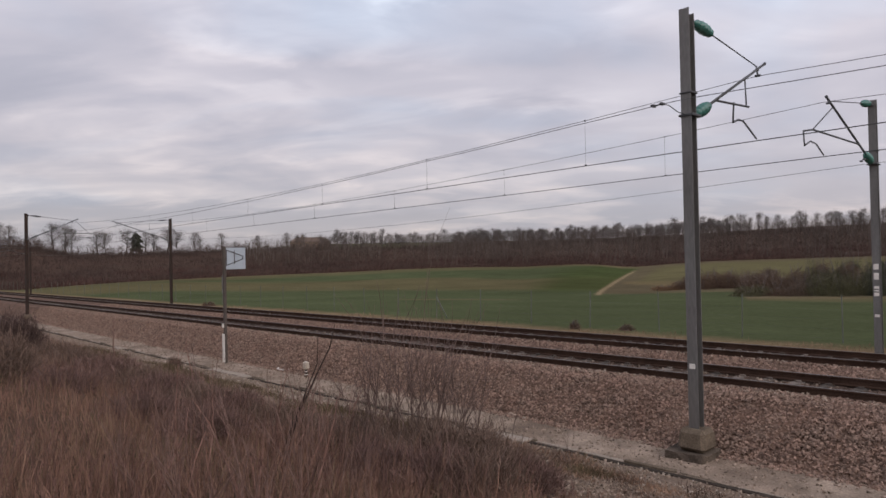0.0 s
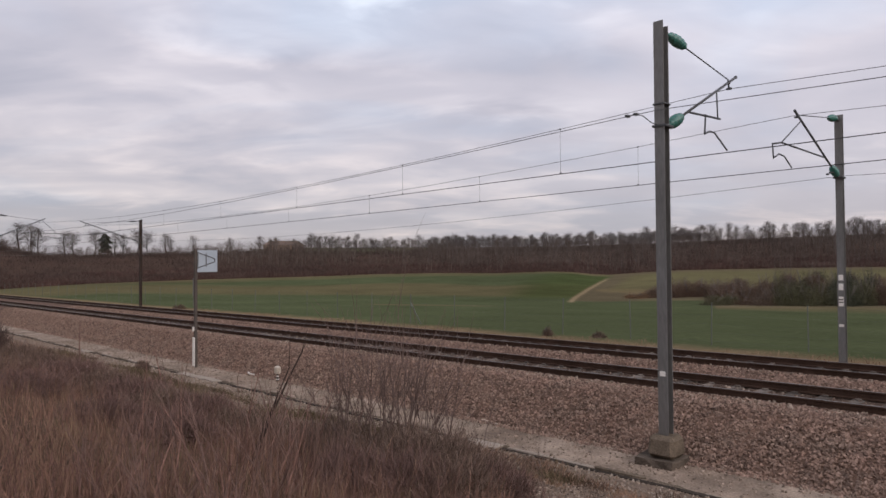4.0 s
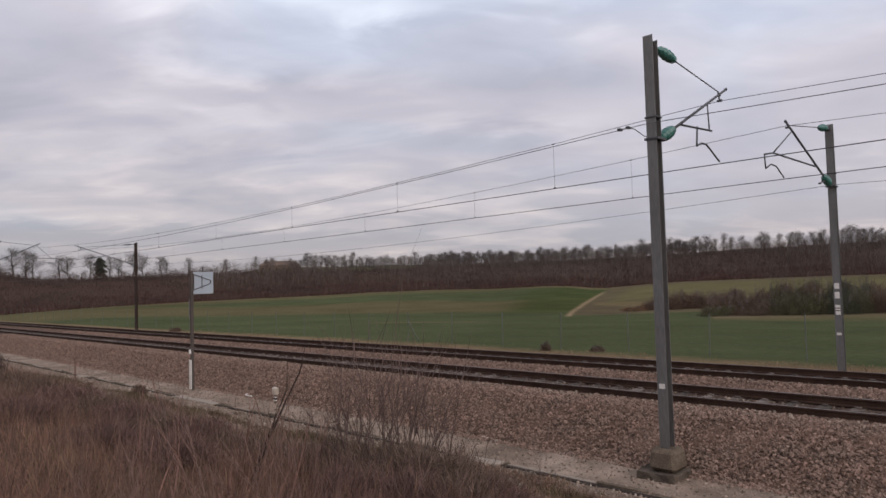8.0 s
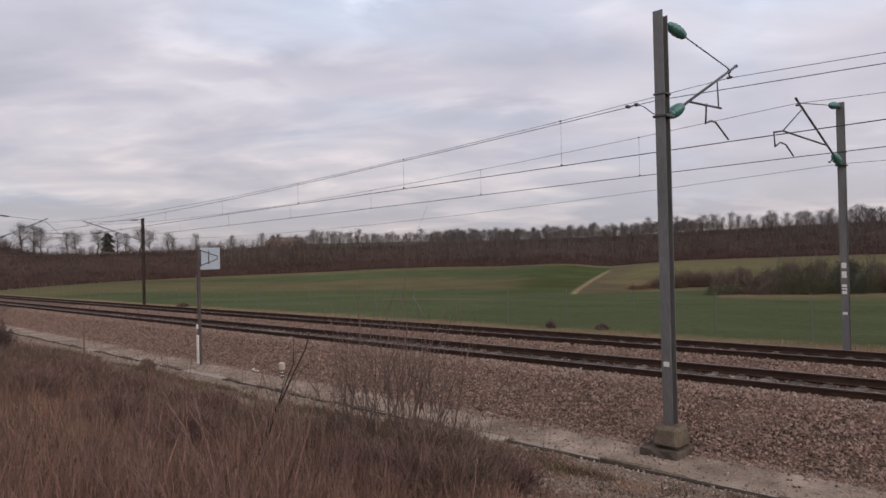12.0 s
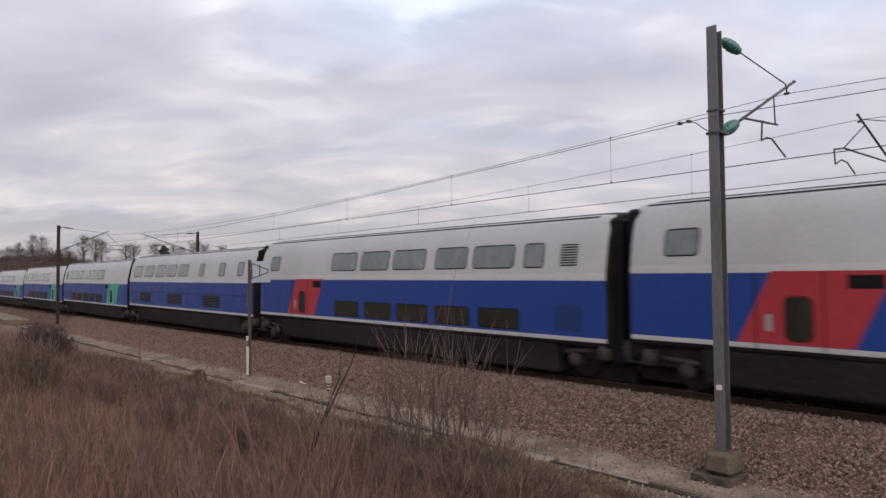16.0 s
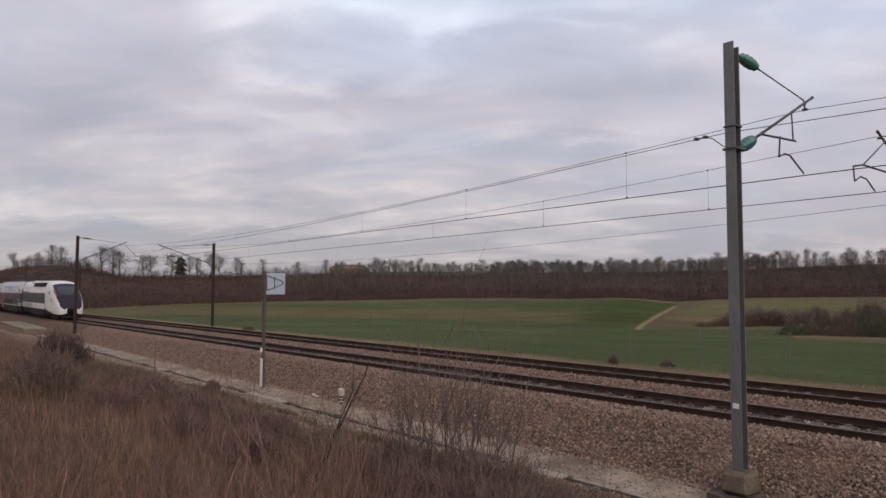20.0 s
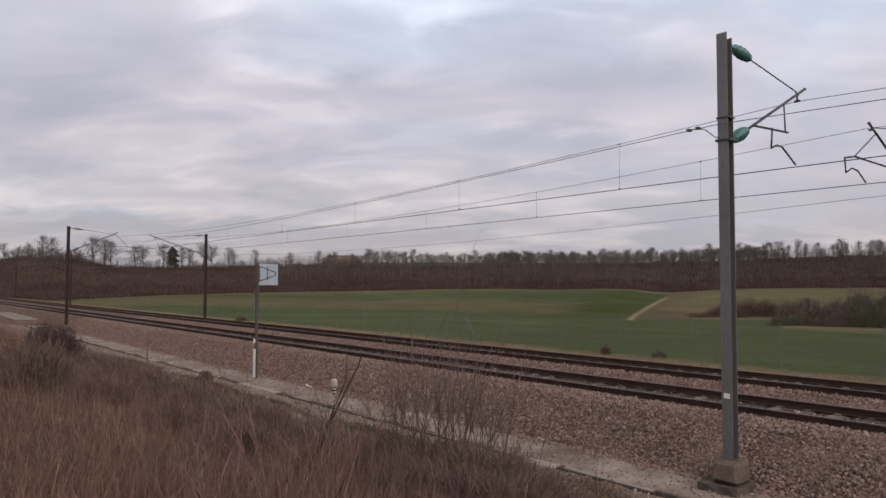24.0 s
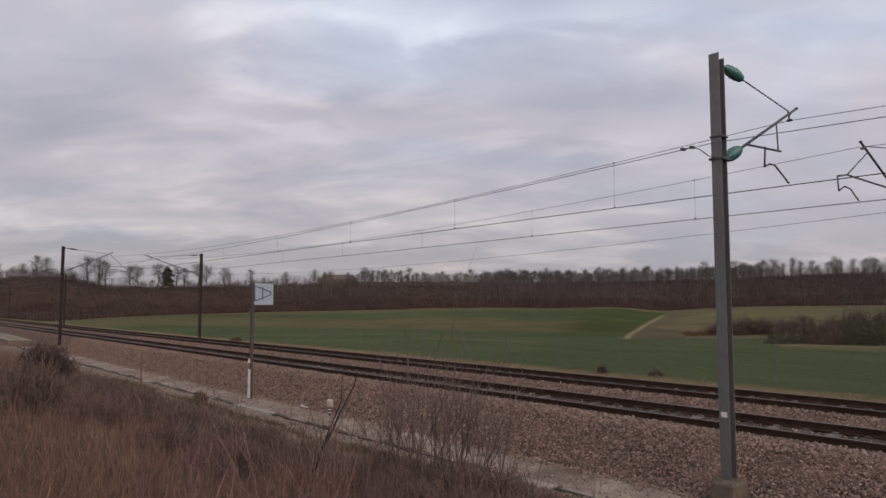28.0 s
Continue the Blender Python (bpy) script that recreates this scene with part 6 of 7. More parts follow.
mats("straw_tufts", 16000, 32, (-11, -3.0), (-6.8, -4.42), (0.05, 0.17), (0.005, 0.011), GRASS_STRAW, 0.5, 0.1, "straw-coloured tufts on the bare bank by the mast")
mats("brown_tufts", 16000, 33, (-11, -3.0), (-7.2, -4.55), (0.05, 0.20), (0.005, 0.012), WEED_BROWN, 0.45, 0.15, "brown dead weeds on the bare bank by the mast")


def slivers(name, w, tall, n, mat, parent, seed, size=0.2, thin=0.012, up=0.5):
    """A ragged thicket of many thin twigs."""
    q = np.random.RandomState(seed)
    p = q.normal(size=(n, 3))
    p /= np.linalg.norm(p, axis=1)[:, None]
    p *= (q.rand(n) ** 0.45)[:, None]
    lump = 1 + 0.25 * np.sin(5 * p[:, 0] + seed) * np.sin(6 * p[:, 1] + 2 * seed) + 0.15 * np.sin(9 * p[:, 2] + seed)
    p = p * lump[:, None] * np.array([w / 2, w / 2, tall * 0.62])
    p[:, 2] = np.abs(p[:, 2]) * 1.1
    d = q.normal(size=(n, 3)) + np.array([0, 0, up])
    d += p / (np.linalg.norm(p, axis=1)[:, None] + 0.05) * 0.6
    d *= size * q.uniform(0.5, 1.3, n)[:, None] / np.linalg.norm(d, axis=1)[:, None]
    s = q.normal(size=(n, 3))
    s *= thin / np.linalg.norm(s, axis=1)[:, None]
    v = np.stack([p - s, p + s, p + d], 1).reshape(-1, 3)
    return mesh_object(name, v.tolist(), (np.arange(n)[:, None] * 3 + np.array([[0, 1, 2]])).tolist(), mat, parent)


THICKET = material("dark_thicket_twigs", (0.160, 0.112, 0.087), 0.9, 0, 0.2, 1.0, 8, per_island=0.45, second=(0.167, 0.113, 0.090), second_amount=0.7, spec=0.1)
THICKET_DARK = material("blackish_brown_twigs", (0.088, 0.060, 0.052), 0.9, 0, 0.2, 1.0, 8, per_island=0.4, spec=0.05)
THICKET_RED = material("purplish_thicket_twigs", (0.155, 0.097, 0.083), 0.9, 0, 0.2, 1.0, 8, per_island=0.4, spec=0.1)


def build_thicket(az, r, w, tall, seed, red=0, n=2600):
    x, y = spot(az, r)
    b = empty("low_bush", pose(x, y, float(height([x], [y])[0]) - 0.03), ("low brown leafless bush on the bank", "low purplish leafless bush on the bank", "upright blackish-brown bush on the bank")[red], "bush", "low bushes on the bank")
    bm = bmesh.new()
    rnd = random.Random(seed)
    for i in range(6):
        a = i * 1.05
        tube(bm, (0.05 * math.cos(a), 0.05 * math.sin(a), -0.05), (w * 0.3 * math.cos(a), w * 0.3 * math.sin(a), tall * rnd.uniform(0.7, 1.0)), 0.008, 0.003, 5)
    part("stem", bm, BARK, b)
    slivers("twig_mass", w, tall, n, (THICKET, THICKET_RED, THICKET_DARK)[red], b, seed, 0.16 + 0.10 * tall, 0.0035 + 0.0002 * r, 1.3)
    return b


def twig_tree(bm, start, direction, length, radius, depth, rnd, spread=0.55, kids=3, sag=0.0, n=5):
    """A bare branch that bends a little and forks into thinner ones."""
    p, d = Vector(start), Vector(direction).normalized()
    segs = 3
    for s in range(segs):
        d = (d + Vector((rnd.uniform(-1, 1), rnd.uniform(-1, 1), rnd.uniform(-0.6, 1))) * 0.10 + Vector((0, 0, -sag))).normalized()
        q = p + d * length / segs
        tube(bm, p, q, radius * (1 - 0.25 * s), radius * (1 - 0.25 * (s + 1)), n, s == segs - 1)
        if depth and s:
            for _ in range(kids):
                e = (d + Vector((rnd.uniform(-1, 1), rnd.uniform(-1, 1), rnd.uniform(-0.2, 0.9))) * spread).normalized()
                twig_tree(bm, p + (q - p) * rnd.random(), e, length * rnd.uniform(0.35, 0.6), radius * 0.5, depth - 1, rnd, spread, max(kids - 1, 1), sag, max(n - 1, 3))
        p = q


def build_shrub(az, r, stems, tall, rad, spread, mat, seed, label, depth=1):
    rnd = random.Random(seed)
    x, y = spot(az, r)
    z = float(height([x], [y])[0])
    b = empty("shrub", pose(x, y, z), label, "shrub", "bare shrubs on the bank")
    for i in range(stems):
        a = rnd.uniform(0, math.tau)
        lean = rnd.uniform(0.03, spread)
        bm = bmesh.new()
        twig_tree(bm, (rnd.uniform(-0.25, 0.25), rnd.uniform(-0.25, 0.25), -0.05), (math.cos(a) * lean, math.sin(a) * lean, 1), tall * rnd.uniform(0.6, 1.05), rad * rnd.uniform(0.7, 1.2), depth, rnd, 0.5, 2)
        part("stem", bm, mat, b)
    return b


def build_stalk(az, r, top_az, top_el, mat, rad, seed, label):
    """A single tall stalk that leans from its foot to a bearing and elevation."""
    rnd = random.Random(seed)
    x, y = spot(az, r)
    z = float(height([x], [y])[0])
    tx, ty = spot(top_az, r)
    tz = EYE.z + r * math.tan(radians(top_el))
    s = empty("stalk", pose(x, y, z), label, "plant stalk", "tall stalks on the bank")
    d = Vector((tx - x, ty - y, tz - z))
    side = d.orthogonal().normalized() * d.length * rnd.uniform(-0.05, 0.05)
    pts = [Vector((0, 0, -0.05)) + d * q + side * math.sin(math.pi * q) for q in (0, 0.25, 0.5, 0.75, 1.0)]
    bm = bmesh.new()
    rings = []
    for i, p in enumerate(pts):
        u = d.orthogonal().normalized()
        w = d.cross(u).normalized()
        k = rad * (1 - 0.14 * i)
        rings.append([bm.verts.new(p + (u * math.cos(j * math.tau / 6) + w * math.sin(j * math.tau / 6)) * k) for j in range(6)])
    for p, q in zip(rings, rings[1:]):
        for j in range(6):
            bm.faces.new((p[j], p[(j + 1) % 6], q[(j + 1) % 6], q[j]))
    bm.faces.new(rings[-1])
    part("stem", bm, mat, s)
    for i in range(4):
        p = pts[2 + i % 3 - (i == 3)]
        e = (d.normalized() + Vector((rnd.uniform(-1, 1), rnd.uniform(-1, 1), rnd.uniform(0, 0.8))) * 0.45).normalized()
        part("twig", tube(bmesh.new(), p, p + e * d.length * rnd.uniform(0.15, 0.35), rad * 0.45, rad * 0.15, 5), mat, s)
    return s


def build_foreground_shrubs():
    rows = ((-51.2, 8.3, 15, 1.65, 0.0098, 0.46), (-48.8, 8.4, 15, 1.75, 0.0098, 0.48), (-53.4, 8.6, 10, 1.45, 0.0085, 0.48), (-46.4, 8.6, 14, 1.6, 0.0092, 0.52), (-55.4, 8.4, 4, 1.1, 0.0058, 0.45), (-44.2, 8.8, 7, 1.3, 0.0058, 0.55), (-42.0, 9.0, 4, 1.0, 0.0055, 0.55), (-36.6, 9.4, 2, 0.8, 0.0055, 0.4))
    for i, row in enumerate(rows):
        build_shrub(*row, BARK, 20 + i, "bare thin-stemmed shrub on the bank beside the drain")
    for i, (az, r, st, tall) in enumerate(((-61, 5.2, 9, 1.0), (-58.5, 6.0, 9, 1.05), (-66, 4.6, 7, 0.8), (-63.5, 4.2, 7, 0.8), (-72, 6.0, 6, 0.8), (-55.5, 5.0, 6, 0.7), (-57.0, 7.0, 6, 1.0), (-69, 5.4, 5, 0.8))):
        build_shrub(az, r, st, tall, 0.0075, 0.75, BARK_RED, 40 + i, "leaning reddish twigs among dry grass", 1)
    above = ((-80.4, 14.0, 0.9, 1.15, 0), (-79.3, 14.4, 0.8, 1.0, 0), (-81.6, 14.5, 0.9, 0.8, 0), (-80.0, 22.5, 1.0, 1.3, 2), (-79.5, 23.5, 1.2, 1.4, 2), (-79.0, 22.0, 1.0, 1.2, 2), (-78.6, 23, 1.0, 1.1, 2), (-77.2, 21, 1.5, 0.62, 0), (-75.6, 18.5, 1.7, 0.7, 0), (-73.6, 16.5, 1.7, 0.62, 1), (-71.4, 15.0, 1.6, 0.6, 0), (-69.2, 13.6, 1.5, 0.55, 1), (-67.0, 12.6, 1.4, 0.5, 0), (-64.6, 11.8, 1.2, 0.5, 1), (-71.5, 11.0, 1.4, 0.5, 1), (-76.5, 13.5, 1.6, 0.6, 1), (-66.5, 9.2, 1.2, 0.45, 1))
    beside = ((-61.8, 10.6, 1.0, 0.42, 0), (-59.0, 9.8, 1.0, 0.45, 0), (-56.4, 9.2, 1.1, 0.5, 0), (-54.0, 8.6, 1.1, 0.55, 0), (-51.6, 8.2, 1.2, 0.62, 0), (-49.0, 7.9, 1.2, 0.66, 0), (-46.6, 7.8, 1.2, 0.68, 0), (-44.2, 7.9, 1.1, 0.62, 0), (-42.0, 8.0, 0.9, 0.5, 0), (-48.0, 6.8, 1.1, 0.5, 1), (-53.0, 7.0, 1.0, 0.5, 1), (-44.0, 6.8, 1.0, 0.45, 0), (-40.0, 7.4, 0.8, 0.35, 1), (-81.6, 20, 1.8, 0.45, 1))
    for i, (az, r, w, tall, red) in enumerate(above + beside):
        build_thicket(az, r, w, tall, 500 + i, red, 3000)
    build_thicket(math.degrees(math.atan2(-24.55, 9.6)), 26.36, 0.42, 0.5, 590, 0, 1400)
    dark = material("blackened_stalk", (0.045, 0.032, 0.027), 0.9, 0, 0.2, 3, 30, spec=0.1)
    for i, (az, r, ta, te, rad) in enumerate(((-60.7, 7.4, -56.45, -6.95, 0.016), (-60.9, 7.5, -57.5, -8.2, 0.011), (-60.5, 7.3, -55.2, -10.2, 0.007), (-60.8, 7.4, -61.6, -9.0, 0.007))):
        build_stalk(az, r, ta, te, dark if i < 2 else BARK_RED, rad, 60 + i, "dark leaning dead stalk on the bank" if i < 2 else "thin reddish stalk leaning on the bank")
    build_stalk(-48.5, 8.0, -47.6, 0.9, BARK, 0.005, 72, "thin tall bare whip above the shrubs")
    build_stalk(-72.9, 24.0, -72.95, -4.45, BARK_RED, 0.034, 73, "thin upright reddish stalk beside the drain")
    for i, (az, r, ta, te, red) in enumerate(((-68.0, 6.2, -68.3, -7.4, 1), (-66.0, 7.2, -67.3, -6.7, 0), (-66.6, 5.6, -65.5, -7.9, 1), (-70.4, 4.6, -67.9, -13.6, 1), (-63.2, 4.8, -65.9, -12.6, 1), (-61.0, 5.0, -58.6, -11.0, 1), (-57.6, 5.4, -59.8, -9.5, 1), (-52.4, 8.6, -53.4, -6.0, 0), (-45.4, 8.6, -44.6, -5.6, 0), (-41.6, 9.2, -39.6, -9.4, 0))):
        build_stalk(az, r, ta, te, BARK_RED if red else BARK, 0.0055, 80 + i, "thin leaning dry stalk on the bank")
    build_stalk(-67.5, 7.0, -68.2, -9.0, BARK_RED, 0.006, 74, "pale leaning dry stalk")
    for i, (az, r, ta, te, rad) in enumerate(((-70.9, 5.6, -68.0, -12.8, 0.008), (-68.2, 6.4, -68.5, -9.0, 0.007), (-63.4, 5.6, -66.1, -12.3, 0.0075), (-67.9, 6.0, -66.1, -12.2, 0.007), (-66.6, 6.6, -65.9, -9.8, 0.0065), (-61.6, 6.0, -63.5, -14.2, 0.006), (-58.6, 5.4, -56.2, -12.7, 0.0075),
                                              (-60.9, 7.6, -60.0, -8.9, 0.0075), (-60.6, 7.4, -57.6, -11.6, 0.0075), (-61.5, 7.4, -60.5, -10.2, 0.007), (-59.2, 6.2, -56.8, -13.1, 0.007), (-62.5, 5.4, -62.0, -14.6, 0.008), (-62.3, 5.5, -63.0, -15.0, 0.007), (-66.9, 15.0, -67.8, -6.6, 0.011), (-65.9, 13.0, -65.8, -8.4, 0.009))):
        build_stalk(az, r, ta, te, TWIG_RED, rad * 1.2, 120 + i, "leaning reddish-brown dry stalk on the bank")


build_foreground_shrubs()


# ---- scrub and trees of the slope ----
def scrub(name, n, seed, rr, azr, tall, width, mat, label, per=7, wide=1.6, keep_v=E + 7, lean=0.12):
    """Clumps of upright bare stems, thousands of them."""
    r = np.random.RandomState(seed)
    az = np.radians(azr[0] + (azr[1] - azr[0]) * r.rand(n))
    rad = wood_edge(np.degrees(az)) + rr[0] + (rr[1] - rr[0]) * r.rand(n)
    x, y = rad * np.sin(az), rad * np.cos(az)
    keep = (y - D - K * x * x / 2) > keep_v
    x, y = x[keep], y[keep]
    m = len(x)
    h = (tall[0] + (tall[1] - tall[0]) * r.rand(m)) * (1 + 0.28 * wobble(x, y, 11.0, seed) + 0.22 * wobble(x, y, 37.0, seed + 1))
    dx, dy = r.normal(0, wide, (2, m * per))
    X, Y = np.repeat(x, per) + dx, np.repeat(y, per) + dy
    H = np.repeat(h, per) * r.uniform(0.55, 1.1, m * per) * (1.12 - 0.55 * np.minimum((dx * dx + dy * dy) / (1.7 * wide) ** 2, 1))
    base = np.stack([X, Y, height(X, Y) - 0.2], -1)
    off = np.stack([r.normal(0, lean, m * per) * H + 0.35 * dx, r.normal(0, lean, m * per) * H + 0.35 * dy, H], -1)
    bend = np.stack([r.normal(0, 0.06, m * per) * H, r.normal(0, 0.06, m * per) * H, 0 * H], -1)
    return strips(name, base, base + off, width[0] + (width[1] - width[0]) * r.rand(m * per), mat, bend, r, label, "scrub", 0.6)


scrub("scrub", 15000, 31, (2, 89), (-90, -8), (0.9, 2.2), (0.05, 0.15), SCRUB, "dense bare brown scrub on the slope", 9, 1.7, lean=0.30)
scrub("bramble", 9000, 32, (-2, 34), (-90, -8), (0.7, 1.9), (0.06, 0.18), SCRUB_RED, "low reddish-brown bramble edge of the wood", 8, 1.3, lean=0.35)
scrub("saplings", 2600, 34, (74, 98), (-80, -8), (2.2, 4.4), (0.05, 0.12), SCRUB, "bare young growth along the ridge", 6, 1.7, lean=0.22)


def hanging_wood(name, n, seed, rr, azr, tall, mat, label, twigs=46, bare=0.0):
    """Bare trees by the hundred on the slope, each a tapered stem under a rounded broom of fine twigs."""
    r = np.random.RandomState(seed)
    az = np.radians(azr[0] + (azr[1] - azr[0]) * r.rand(n))
    rad = wood_edge(np.degrees(az)) + rr[0] + (rr[1] - rr[0]) * r.rand(n)
    x, y = rad * np.sin(az), rad * np.cos(az)
    keep = ((y - D - K * x * x / 2) > E + 9) & (wobble(x, y, 17.0, seed) > -0.75 + bare)
    x, y = x[keep], y[keep]
    m = len(x)
    h = (tall[0] + (tall[1] - tall[0]) * r.rand(m)) * (1 + 0.15 * wobble(x, y, 23.0, seed + 2))
    foot = np.stack([x, y, height(x, y) - 0.3], -1)
    head = foot + np.stack([r.normal(0, 0.04, m) * h, r.normal(0, 0.05, m) * h, h * 0.9], -1)
    verts, tris = [], []
    for turn in (0.0, 1.57):          # two crossed tapering blades a stem
        c, q = np.cos(turn), np.sin(turn)
        side = np.stack([np.full(m, c), np.full(m, q), np.zeros(m)], -1) * (h * r.uniform(0.014, 0.026, m))[:, None]
        verts.append(np.stack([foot - side, foot + side, head], 1).reshape(-1, 3))
    k = m * twigs
    u = r.normal(size=(k, 3))
    u *= (r.rand(k) ** 0.4 / np.linalg.norm(u, axis=1))[:, None]
    H = np.repeat(h, twigs)
    wide = np.repeat(r.uniform(0.20, 0.32, m), twigs)
    mid = np.repeat(foot + np.stack([0 * h, 0 * h, h * 0.66], -1), twigs, 0)
    p = mid + u * np.stack([H * wide, H * wide, H * 0.34], -1)
    d = u * 0.5 + r.normal(size=(k, 3)) * 0.35 + np.array([0, 0, 0.5])
    d *= (H * r.uniform(0.07, 0.15, k))[:, None]
    side = r.normal(size=(k, 3))
    side *= 0.035 / np.linalg.norm(side, axis=1)[:, None]
    verts.append(np.stack([p - side, p + side, p + d], 1).reshape(-1, 3))
    v = np.concatenate(verts)
    return tagged(mesh_object(name, v.tolist(), np.arange(len(v)).reshape(-1, 3).tolist(), mat), label, "wood", kind="stuff")


WOOD_GREY = material("grey_brown_twigs", (0.142, 0.118, 0.101), 0.95, 0, 0.2, 0.06, 0.6, per_island=0.3, second=(0.094, 0.072, 0.062), second_amount=0.8, spec=0.1)
hanging_wood("hanging_wood", 1900, 41, (34, 94), (-63, -8), (4.8, 7.4), WOOD_GREY, "bare grey-brown wood on the upper slope", 44)
hanging_wood("hanging_wood", 1100, 44, (12, 84), (-48, -8), (4.2, 6.2), WOOD_GREY, "bare grey-brown wood on the slope", 60)
hanging_wood("hanging_wood", 200, 46, (78, 100), (-90, -77.8), (2.6, 4.4), SCRUB, "dark bare wood on the knoll", 110)
hanging_wood("hanging_wood", 300, 45, (64, 92), (-88, -63), (3.0, 5.0), SCRUB, "low bare wood under the ridge", 90)
scrub("saplings", 2400, 35, (84, 112), (-47, -8), (2.2, 3.8), (0.06, 0.14), SCRUB, "bare undergrowth between the ridge trees", 7, 1.6, lean=0.2)
hanging_wood("hanging_wood", 700, 42, (8, 60), (-62, -8), (2.8, 4.6), SCRUB, "bare young wood on the lower slope", 50, 0.5)
hanging_wood("hanging_wood", 520, 43, (84, 112), (-46, -8), (5.0, 7.4), WOOD_GREY, "bare wood closing the ridge behind the first trees", 80)


def far_tree(seed, tall, crown_w, bare_to=0.35, dense=1.0):
    """A bare broadleaf tree: tapered trunk, rising limbs and fine twigs along every limb."""
    rnd = random.Random(seed)
    r = np.random.RandomState(seed)
    t = empty("tree", None, "bare grey-brown broadleaf tree on the ridge", "tree", "bare trees along the ridge")
    bm = bmesh.new()
    p = Vector((0, 0, -0.4))
    rad = tall * 0.036
    limbs = []
    for s in range(6):
        q = p + Vector((rnd.uniform(-0.03, 0.03) * tall, rnd.uniform(-0.03, 0.03) * tall, tall * 0.15))
        tube(bm, p, q, rad, rad * 0.8, 6, s == 5)
        rad *= 0.8
        at = (s + 1) * 0.15
        if at > bare_to - 0.02:
            for _ in range(5 if s < 5 else 7):
                a = rnd.uniform(0, math.tau)
                reach = crown_w * rnd.uniform(0.4, 1.15) * (0.75, 0.75, 0.9, 1.0, 0.8, 0.5)[s]
                e = q + Vector((math.cos(a) * reach, math.sin(a) * reach, tall * rnd.uniform(0.10, 0.30) * (1.25, 1.2, 1.1, 1.0, 0.7, 0.45)[s]))
                tube(bm, q, e, rad * 0.45, rad * 0.14, 4, False)
                limbs.append((q.copy(), e))
        p = q
    part("trunk", bm, BARK_FAR, t)
    n = int(1900 * dense)
    pick_ = r.randint(0, len(limbs), n)
    a = np.array([tuple(l[0]) for l in limbs])[pick_]
    b = np.array([tuple(l[1]) for l in limbs])[pick_]
    p = a + (b - a) * (0.2 + 0.85 * r.rand(n))[:, None] + r.normal(0, 0.55, (n, 3))
    d = (b - a) / np.linalg.norm(b - a, axis=1)[:, None] * 0.35 + r.normal(size=(n, 3)) * 0.45 + np.array([0, 0, 0.25])
    d *= r.uniform(0.6, 1.3, n)[:, None]
    side = r.normal(size=(n, 3))
    side *= 0.02 / np.linalg.norm(side, axis=1)[:, None]
    v = np.stack([p - side, p + side, p + d], 1).reshape(-1, 3)
    mesh_object("crown", v.tolist(), (np.arange(n)[:, None] * 3 + np.array([[0, 1, 2]])).tolist(), BARK_FAR, t)
    return t


